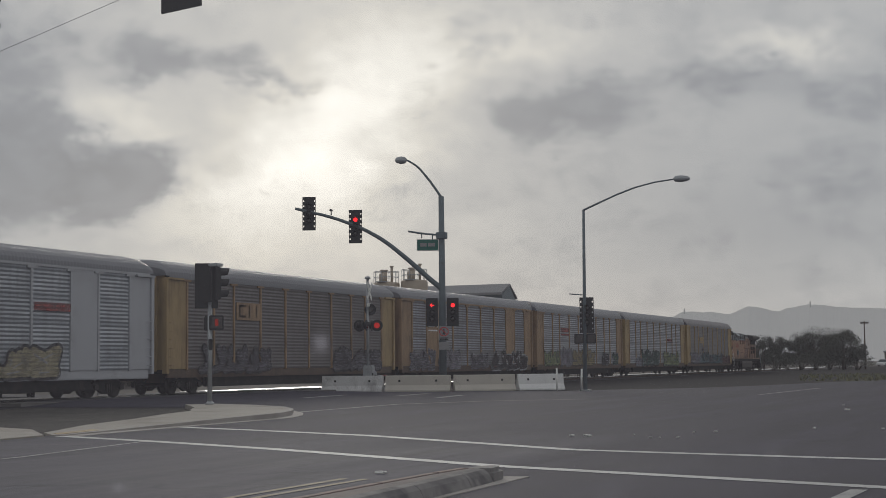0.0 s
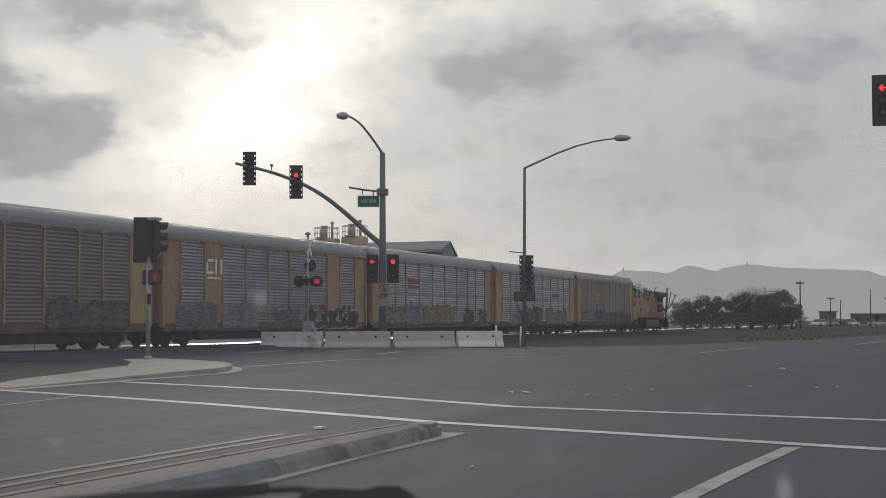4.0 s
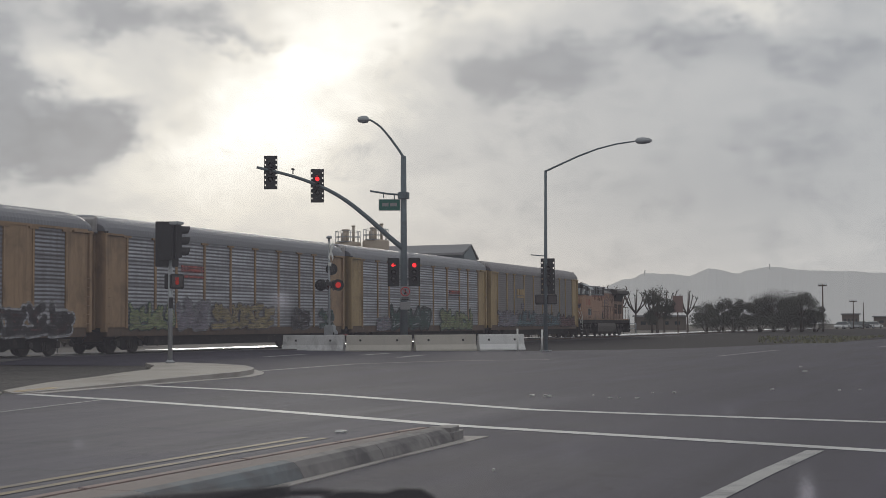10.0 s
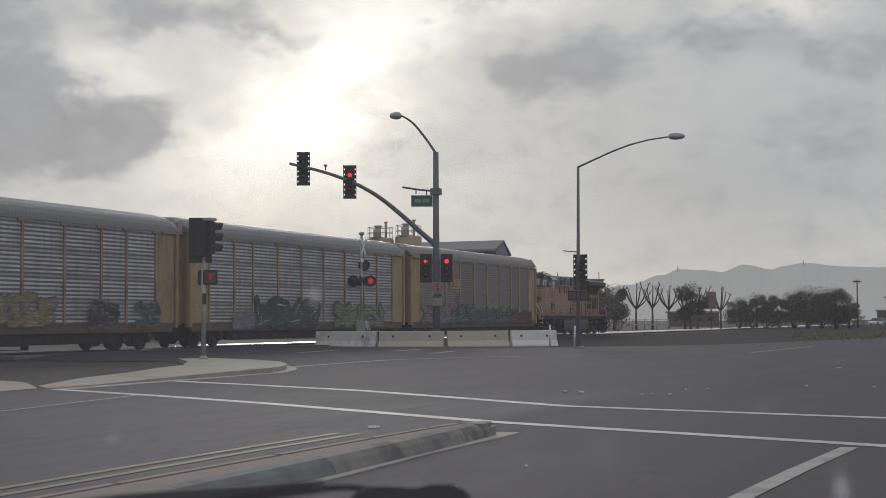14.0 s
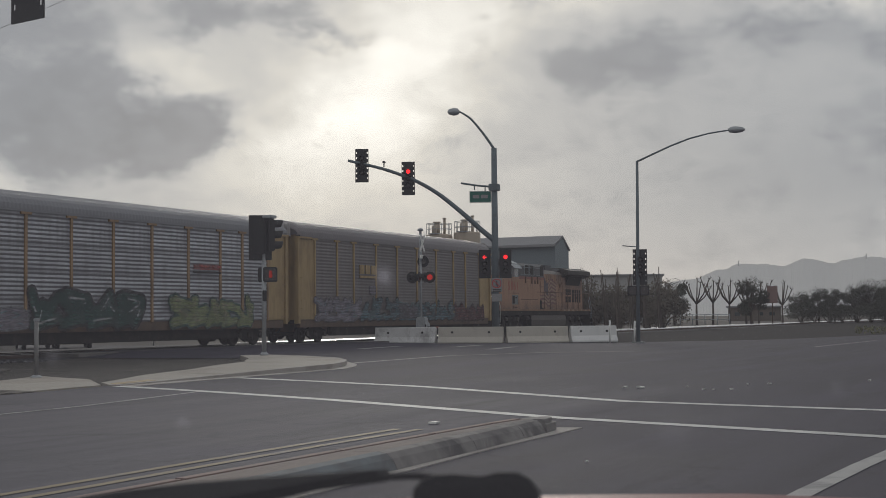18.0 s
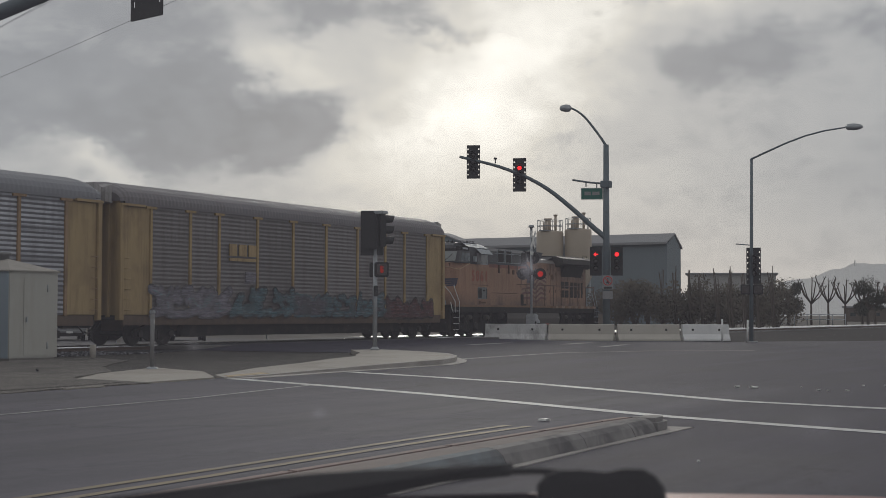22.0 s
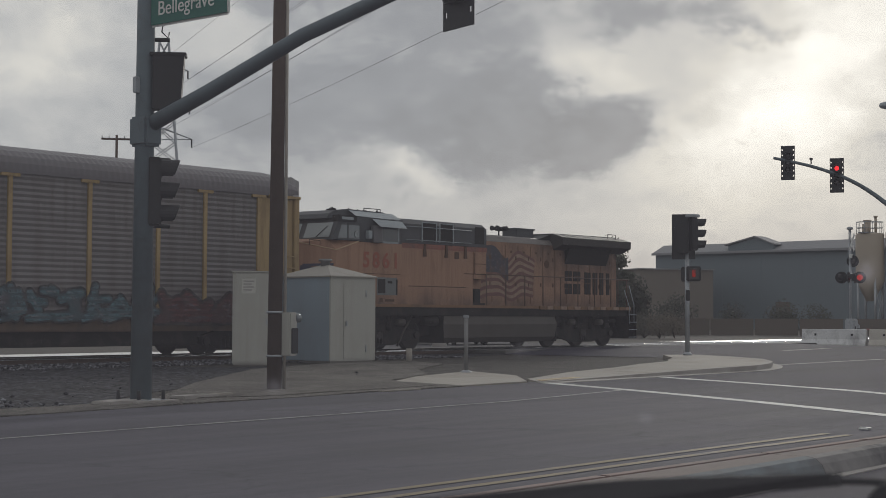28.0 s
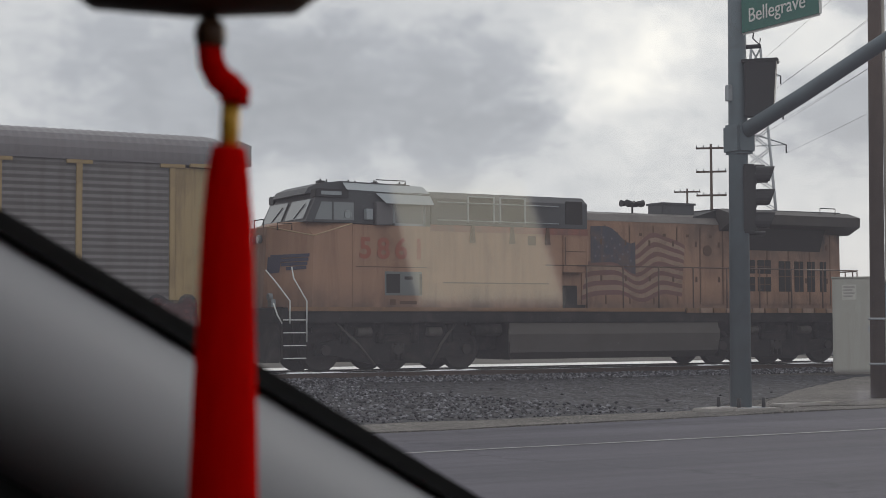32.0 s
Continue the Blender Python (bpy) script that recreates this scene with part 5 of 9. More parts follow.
    for x0, x1 in ((5.65, 6.4), (6.62, 7.35), (8.65, 9.2)):
        op = part("hood_opening", Geo().box(x0, x1, -1.455, -1.43, 3.84, 4.46, 0.01), M["grille"], loco, "dark intake opening")
        if x0 < 8:
            part("opening_trim", Geo().box(x0 - 0.035, x0 + 0.01, -1.47, -1.44, 3.8, 4.5).box(x1 - 0.01, x1 + 0.035, -1.47, -1.44, 3.8, 4.5).box(x0, x1, -1.466, -1.44, 4.46, 4.49), M["loco_light"], op, "pale opening trim")
    part("grab_rail", Geo().rod((4.7, -1.5, 3.84), (8.4, -1.5, 3.84), 0.014, n=6).rod((4.7, -1.5, 4.3), (8.4, -1.5, 4.3), 0.014, n=6), M["loco_light"], loco, "thin grey grab rail")
    for x in (5.75, 6.95, 8.05):
        part("latch_handle", Geo().prism([(x - 0.03, 3.72), (x + 0.05, 3.72), (x + 0.09, 3.28), (x - 0.07, 3.28)], -1.5, -1.45, "y"), M["seam"], loco, "dark hanging latch")
    part("small_hatch", Geo().box(7.45, 7.7, -1.475, -1.445, 3.25, 3.5, 0.01), M["seam"], loco)
    part("side_seam", Geo().box(4.9, 8.1, -1.458, -1.445, 2.22, 2.25).box(2.4, 4.4, -1.508, -1.495, 2.6, 2.62).box(8.0, 9.3, -1.458, -1.445, 2.72, 2.75).box(8.62, 8.65, -1.458, -1.445, 2.75, 3.5).box(8.65, 9.3, -1.458, -1.445, 3.1, 3.12), M["seam"], loco, "dark panel seam")
    hatch = part("side_hatch", Geo().box(3.2, 4.25, -1.515, -1.49, 1.9, 2.5, 0.01), M["meter_dull"], loco, "dull grey equipment hatch")
    part("hatch_window", Geo().box(3.24, 3.62, -1.522, -1.5, 1.96, 2.44), M["grille"], hatch, "dark hatch opening")
    part("hatch_edge", Geo().box(4.18, 4.25, -1.522, -1.5, 1.92, 2.44).box(3.75, 3.98, -1.52, -1.5, 2.3, 2.38), M["grille"], hatch)
    part("side_plate", Geo().box(3.35, 3.5, -1.512, -1.49, 1.66, 1.8).box(3.62, 4.1, -1.512, -1.49, 1.68, 1.76), M["seam"], loco, "small dark plates")
    # long hood
    hood = part("long_hood", Geo().prism([(-1.02, 1.58), (1.02, 1.58), (1.02, 4.0), (0.86, 4.2), (0.55, 4.28), (-0.55, 4.28), (-0.86, 4.2), (-1.02, 4.0)], 9.35, 18.82, "x"), Y, loco, "faded yellow long hood")
    part("hood_crown", Geo().prism([(-1.03, 4.01), (-0.87, 4.215), (-0.56, 4.295), (0.56, 4.295), (0.87, 4.215), (1.03, 4.01)], 9.36, 14.2, "x"), M["crown_grey"], hood, "worn grey rounded hood top")
    for i in range(11):
        x = 9.42 + i * 0.82
        part("hood_door", Geo().box(x, x + 0.775, -1.045, -1.015, 1.72, 3.9, 0.008), Y, hood)
        part("door_latch", Geo().box(x + 0.62, x + 0.68, -1.06, -1.04, 2.35, 2.5).box(x + 0.62, x + 0.68, -1.06, -1.04, 3.35, 3.5).box(x + 0.3, x + 0.4, -1.055, -1.04, 3.62, 3.7), M["seam"], hood)
        part("door_seam", Geo().box(x + 0.775, x + 0.82, -1.03, -1.012, 1.72, 3.9), M["seam"], hood)
    part("round_vent", Geo().turn([(0.16, -1.06), (0.16, -1.04)], (13.75, 0, 3.25), 14, "y"), M["seam"], hood, "dark round vent")
    # the painted flag, waving, in separate stripes
    F0, F1 = 9.42, 12.95
    def flag_edge(x, v):
        u = (x - F0) / (F1 - F0)
        return 1.9 + 1.75 * v + (0.2 * math.sin(u * 10.5 - 1.2 + 1.1 * v) + 0.07 * math.sin(u * 19 + 2 * v)) * (0.5 + 0.5 * v) - 0.16 * u * v
    def flag_left(v):
        return F0 + 0.62 * v ** 1.5
    for i in range(13):
        g = Geo()
        v0, v1 = i / 13, (i + 1) / 13 - 0.006
        x0 = flag_left((v0 + v1) / 2)
        xs = [x0 + k * (F1 - 0.12 * (1 - v0) - x0) / 24 for k in range(25)]
        a = [g.bm.verts.new((x, -1.05, flag_edge(x, v0))) for x in xs]
        b = [g.bm.verts.new((x, -1.05, flag_edge(x, v1))) for x in xs]
        for k in range(24):
            g.bm.faces.new((a[k], a[k + 1], b[k + 1], b[k]))
        part("flag_stripe", g, M["flag_red"] if i % 2 == 0 else M["flag_white"], hood, "painted flag stripe")
    g = Geo()
    xs = [flag_left(0.75) - 0.1 + k * 1.5 / 10 for k in range(11)]
    a = [g.bm.verts.new((x, -1.056, flag_edge(x, 0.5))) for x in xs]
    b = [g.bm.verts.new((x, -1.056, flag_edge(x, 1.02) + 0.06)) for x in xs]
    for k in range(10):
        g.bm.faces.new((a[k], a[k + 1], b[k + 1], b[k]))
    field = part("flag_field", g, M["navy"], hood, "dark blue painted flag field")
    for i in range(5):
        for j in range(3):
            x, v = xs[0] + 0.16 + i * 0.27 + 0.1 * (j % 2), 0.6 + j * 0.14
            part("flag_star", Geo().turn([(0.032, -1.062), (0.032, -1.058)], (x, 0, flag_edge(x, v)), 6, "y"), M["flag_star"], field)
    part("exhaust_stack", Geo().box(12.7, 13.85, -0.35, 0.35, 4.26, 4.62, 0.02).box(12.66, 13.89, -0.39, 0.39, 4.6, 4.66, 0.01), M["loco_grey"], loco, "dark exhaust housing")
    g = Geo().rod((11.75, -0.2, 4.28), (11.75, -0.2, 4.58), 0.03).box(11.6, 11.9, -0.28, -0.12, 4.5, 4.56, 0.01)
    for dx, dy, sg in ((-0.32, 0.1, -1), (-0.28, -0.12, -1), (0.32, 0.0, 1), (0.16, 0.14, 1), (0.26, -0.16, 1)):
        g.rod((11.75, -0.2 + dy, 4.6), (11.75 + dx, -0.2 + dy, 4.6), 0.03, 0.1, n=12)
    part("horn", g, M["black"], loco, "five-chime air horn")
    # radiator wings
    part("radiator", Geo().prism([(-1.02, 3.82), (-1.5, 4.04), (-1.52, 4.32), (-1.0, 4.48), (1.0, 4.48), (1.52, 4.32), (1.5, 4.04), (1.02, 3.82)], 14.2, 19.2, "x"), M["soot_grey"], loco, "sooty grey overhanging radiator wings")
    part("radiator_top", Geo().prism([(13.4, 4.22), (14.4, 4.5), (19.0, 4.52), (19.0, 4.3), (13.4, 4.2)], -0.9, 0.9, "y"), M["black"], loco)
    part("radiator_mesh", Geo().prism([(-1.05, 3.3), (-1.32, 4.04), (-1.05, 4.04)], 15.0, 18.0, "x"), M["grille"], loco, "dark radiator intake screen")
    part("lift_ring", Geo().tube([(17.9, -1.2, 4.4), (17.9, -1.2, 4.6), (18.5, -1.2, 4.6), (18.5, -1.2, 4.4)], 0.016, 6), M["black"], loco)
    for x0, x1, tall in ((15.0, 15.5, 0), (15.6, 16.1, 0), (16.4, 16.85, 1), (17.0, 17.35, 1), (17.5, 17.8, 1), (18.0, 18.25, 1)):
        zz = ((2.1, 3.0),) if tall else ((2.1, 2.52), (2.62, 3.02))
        g = Geo()
        for a, b in zz:
            g.box(x0, x1, -1.062, -1.02, a, b, 0.01)
        lv = part("louvre", g, M["grille"], hood, "dark louvre")
        for a, b in zz:
            part("louvre_bar", Geo().box((x0 + x1) / 2 - 0.015, (x0 + x1) / 2 + 0.015, -1.07, -1.06, a, b).box(x0, x1, -1.07, -1.06, (a + b) / 2 - 0.012, (a + b) / 2 + 0.012), M["seam"], lv)
    # tank, steps, trucks, rails
    part("fuel_tank", Geo().prism([(-1.4, 1.2), (-1.47, 0.9), (-1.4, 0.42), (-1.2, 0.24), (1.2, 0.24), (1.4, 0.42), (1.47, 0.9), (1.4, 1.2)], 6.85, 13.85, "x"), M["tank"], loco, "grey-brown fuel tank")
    for x in (6.86, 13.84):
        part("tank_end", Geo().box(x - 0.02, x + 0.02, -1.44, 1.44, 0.24, 1.2), U, loco)
    part("air_duct", Geo().box(6.0, 14.6, -0.8, 0.8, 0.5, 1.25, 0.03), U, loco)
    part("air_tank", Geo().rod((6.7, -1.2, 1.02), (5.9, -1.2, 1.02), 0.17, n=12), U, loco, "black air reservoir")
    for x in (0.75, 19.3):
        sg = Geo()
        for k in range(4):
            sg.box(x - 0.3, x + 0.3, -1.52, -1.15, 0.34 + k * 0.31, 0.37 + k * 0.31)
        sg.box(x - 0.34, x - 0.3, -1.5, -1.15, 0.3, 1.6).box(x + 0.3, x + 0.34, -1.5, -1.15, 0.3, 1.6)
        part("step_well", sg, U, loco, "black steps")
        for k in range(4):
            part("step_edge", Geo().box(x - 0.3, x + 0.3, -1.535, -1.515, 0.345 + k * 0.31, 0.37 + k * 0.31), M["white"] if x < 2 else M["loco_light"], loco, "white step edge" if x < 2 else "grey step edge")
    for pts in ([(0.12, -1.2, 2.5), (0.3, -1.42, 2.2), (0.62, -1.53, 1.75), (0.62, -1.53, 1.2)], [(0.72, -1.4, 2.58), (0.74, -1.48, 2.3), (1.06, -1.54, 1.75), (1.06, -1.54, 0.75)], [(0.2, -1.5, 1.7), (0.3, -1.52, 1.4), (0.42, -1.52, 1.2)]):
        part("handrail", Geo().tube(pts, 0.018, 6), M["white"], loco, "white handrail")
    part("walkway_rail", Geo().rod((9.0, -1.48, 2.74), (19.1, -1.48, 2.74), 0.018, n=6), M["rail_brown"], loco, "thin walkway handrail")
    for i in range(9):
        part("stanchion", Geo().rod((9.3 + i * 1.2, -1.48, 1.58), (9.3 + i * 1.2, -1.48, 2.75), 0.022, n=6), M["rail_brown"], loco)
    part("end_rail", Geo().tube([(19.15, -1.4, 1.58), (19.15, -1.4, 2.72), (19.15, 1.4, 2.72), (19.15, 1.4, 1.58)], 0.022, 6).rod((19.15, -0.9, 1.58), (19.15, -0.9, 2.72), 0.02, n=6).rod((19.15, -0.3, 1.58), (19.15, -0.3, 2.72), 0.02, n=6).rod((19.15, 0.5, 1.58), (19.15, 0.5, 2.72), 0.02, n=6), M["rail_brown"], loco)
    part("end_brace", Geo().tube([(19.15, -1.45, 2.5), (19.45, -1.5, 1.7), (19.45, -1.5, 1.0)], 0.018, 6).tube([(18.7, -1.5, 2.3), (19.05, -1.53, 1.6), (19.05, -1.53, 0.9)], 0.016, 6), M["loco_light"], loco, "pale end handrail")
    part("pilot", Geo().prism([(0.05, 0.25), (0.35, 1.25), (0.5, 1.25), (0.4, 0.25)], -1.4, 1.4, "y").box(19.5, 19.66, -1.4, 1.4, 0.3, 1.25), U, loco, "black pilot plate")
    part("coupler", Geo().box(-0.35, 0.4, -0.13, 0.13, 0.7, 0.98, 0.03).box(19.3, 20.1, -0.13, 0.13, 0.7, 0.98, 0.03), U, loco)
    for y in (-1.0, 1.0):
        part("ditch_light", Geo().turn([(0.09, 0.0), (0.1, 0.1)], (0.26, y, 1.85), 12, "x").box(0.3, 0.42, y - 0.12, y + 0.12, 1.6, 1.8, 0.01), M["glass_bright"], loco, "ditch light")
    part("hose", Geo().tube([(-0.1, -0.6, 0.9), (-0.3, -0.62, 0.6), (-0.5, -0.5, 0.5)], 0.025, 6).tube([(19.3, -0.6, 0.9), (19.6, -0.62, 0.5), (19.7, -0.5, 0.45)], 0.025, 6), M["black"], loco)
    part("sand_pipe", Geo().tube([(2.0, -1.2, 1.2), (2.6, -1.18, 0.7), (3.1, -1.12, 0.15)], 0.035, 6).tube([(5.4, -1.2, 1.2), (5.0, -1.18, 0.7), (4.7, -1.12, 0.15)], 0.035, 6), M["tank"], loco, "grey sand pipe")
    wm = shared("wheel53", lambda: wheelset_mesh(0.53))
    sets = []
    for x in (3.75, 16.2):
        sets += truck(loco, x, wm, (-2.0, 0.0, 2.0), 0.53)
        for a in (-1.5, -0.5, 0.5, 1.5):
            part("spring", Geo().rod((x + a, -1.12, 0.7), (x + a, -1.12, 1.18), 0.1, n=10), U, loco)
        for a in (-1.0, 1.0):
            part("brake_cylinder", Geo().rod((x + a - 0.2, -1.2, 0.98), (x + a + 0.2, -1.2, 0.98), 0.12, n=12), M["tank"], loco, "grey brake cylinder")
        part("brake_rigging", Geo().box(x - 2.4, x + 2.4, -1.16, -1.0, 0.95, 1.12, 0.03), U, loco, "black truck side beam")
        # dark box added to fill the black gap between the wheels
        part("traction_motor", Geo().box(x - 2.7, x + 2.7, -0.62, 0.62, 0.3, 1.22, 0.04), U, loco, "black filler closing the gap below the frame")
    return loco, sets


M["meter_dull"] = paint("dull_grey_hatch", (0.15, 0.16, 0.16), 0.6, var=0.2, scale=2)
M["red_edge"] = paint("sill_stripe", (0.22, 0.12, 0.06), 0.6, var=0.2, scale=2, dirt=0.4)
M["edge_highlight"] = paint("cream_edge_highlight", (0.5, 0.36, 0.22), 0.5, var=0.15)
M["wing_navy"] = paint("wing_navy", (0.05, 0.05, 0.085), 0.6, var=0.2)
M["red_fade"] = paint("faded_red_band", (0.26, 0.1, 0.07), 0.6, var=0.3, scale=1.2, dirt=0.7, dirt_colour=(0.1, 0.07, 0.06), runs=0.5)
M["crown_grey"] = paint("worn_crown", (0.15, 0.135, 0.125), 0.5, var=0.25, scale=1.2, dirt=0.5, dirt_colour=(0.07, 0.06, 0.055))
M["soot_grey"] = paint("sooty_wing", (0.045, 0.04, 0.038), 0.6, var=0.3, scale=1.0, dirt=0.4)
M["flag_star"] = paint("flag_star", (0.13, 0.12, 0.135), 0.6, var=0.2)
# opaque pane; its pale colour paints the sky seen through the cab
M["pane_sky"] = glassy("pane_painted_sky", (0.26, 0.29, 0.3), 0.08)
M["tan_deflector"] = paint("deflector_brown", (0.13, 0.125, 0.13), 0.5)
M["seam"] = paint("seam_brown", (0.1, 0.055, 0.035), 0.8)
M["rail_brown"] = paint("rail_brown", (0.1, 0.06, 0.045), 0.6)


def train_end(t):
    """Where the last car's rear end stands along the track at t seconds."""
    u = t / 32
    return 180.784 - 158.54 * u - 45.526 * u ** 2 + 73.335 * u ** 3 - 36.623 * u ** 4


CARS = [autorack(s) for s in STYLES]
LOCO = locomotive()


# ---- what moves ----
def motions():
    times = [float(i) for i in range(33)]
    quick = [i * 0.1 for i in range(321)]
    walk(LOCO[0], [(t, pose(train_end(t) + 0.45, TRACK_Y, RAIL_Z)) for t in times])
    for i, (car, sets) in enumerate(CARS):
        walk(car, [(t, pose(train_end(t) - CAR_HALF - i * CAR_PITCH, TRACK_Y, RAIL_Z)) for t in times])
    for owner, r in [(c, 0.42) for c in CARS] + [(LOCO, 0.53)]:
        for w in owner[1]:
            x, y, z = w.matrix_basis.translation
            walk(w, [(t, Matrix.Translation((x, y, z)) @ Matrix.Rotation((train_end(t) - 184.0) / r, 4, "Y")) for t in quick])


# ---- street things ----
def signal_head(parent, m, lit=-1, arrow=False, plate=True, hood=True, dots=True, wide=0.3):
    """A three-lamp head that faces -y in its own space, the middle at the origin."""
    head = part("signal_head", Geo().box(-0.17, 0.17, -0.02, 0.2, -0.53, 0.53, 0.03), M["black"], parent, "black three-lamp signal head", m)
    if plate:
        g = Geo()
        if dots:
            # slots down both edges, through which the sky shows
            wide = 0.34
            g.box(-0.25, 0.25, 0.02, 0.045, -0.86, 0.86)
            zs = [-0.65 + 0.26 * k for k in range(6)]
            for s in (-1, 1):
                g.box(min(s * 0.305, s * wide), max(s * 0.305, s * wide), 0.02, 0.045, -0.86, 0.86)
                for lo, hi in zip([-0.86] + [q + 0.04 for q in zs], [q - 0.04 for q in zs] + [0.86]):
                    g.box(min(s * 0.25, s * 0.305), max(s * 0.25, s * 0.305), 0.02, 0.045, lo, hi)
        else:
            g.box(-wide, wide, 0.02, 0.045, -0.73, 0.73, 0.012)
        part("backplate", g, M["black"], head, "black slotted backplate" if dots else "black backplate")
    for i, z in enumerate((0.35, 0.0, -0.35)):
        on = i == lit
        if on and arrow:
            part("lens", Geo().turn([(0.13, -0.03), (0.13, -0.02)], (0, 0, z), 20, "y"), M["lens_dark"], head)
            g = Geo().box(-0.1, 0.11, -0.05, -0.04, z - 0.022, z + 0.022)
            g.prism([(-0.12, z), (-0.02, z + 0.1), (0.02, z + 0.07), (-0.05, z), (0.02, z - 0.07), (-0.02, z - 0.1)], -0.05, -0.04, "y")
            part("lit_arrow", g, M["red_on"], head, "lit red arrow")
        else:
            part("lens", Geo().turn([(0.11, -0.035), (0.08, -0.05), (0.03, -0.058)] if on else [(0.14, -0.035), (0.1, -0.05), (0.04, -0.058)], (0, 0, z), 20, "y"), M["red_on"] if on else M["lens_dark"], head, "lit red lamp" if on else "")
        if hood:
            g = Geo()
            n, rings = 14, []
            for y, k in ((0.0, 0), (-0.26, 1)):
                rings.append([g.bm.verts.new((0.155 * math.cos(a), y - (0.06 * math.sin(a) if k else 0), z + 0.155 * math.sin(a))) for a in [radians(-35 + 250 * j / n) for j in range(n + 1)]])
            for j in range(n):
                g.bm.faces.new((rings[0][j], rings[0][j + 1], rings[1][j + 1], rings[1][j]))
            part("visor", g, M["black"], head)
    return head


def facing(x, y, z, yaw):
    """Yaw 0 faces -y; degrees anticlockwise from above."""
    return pose(x, y, z, 0, 0, yaw)


def ped_head(parent, m, lit=True):
    h = part("pedestrian_head", Geo().box(-0.23, 0.23, -0.08, 0.16, -0.24, 0.24, 0.03), M["black"], parent, "black pedestrian signal head", m)
    part("hand_lens", Geo().box(-0.17, 0.17, -0.09, -0.078, -0.18, 0.18), M["lens_dark"], h)
    if lit:
        part("lit_symbol", Geo().box(-0.06, 0.05, -0.1, -0.09, -0.11, 0.03, 0.02).box(-0.06, -0.035, -0.1, -0.09, 0.03, 0.12).box(-0.02, 0.005, -0.1, -0.09, 0.03, 0.13).box(0.02, 0.045, -0.1, -0.09, 0.03, 0.12), M["red_dim"], h, "dim red stop symbol")
    return h


M["red_dim"] = glowing("red_dim_lens", (0.8, 0.05, 0.03), 0.22)


def rounded(points, steps=5):
    """More points along the same line, without its kinks."""
    p = [Vector(q) for q in points]
    p = [p[0] * 2 - p[1]] + p + [p[-1] * 2 - p[-2]]
    out = []
    for a, b, c, d in zip(p, p[1:], p[2:], p[3:]):
        for i in range(steps):
            u = i / steps
            out.append(0.5 * (2 * b + (c - a) * u + (2 * a - 5 * b + 4 * c - d) * u * u + (3 * b - a - 3 * c + d) * u ** 3))
    return out + [p[-2]]


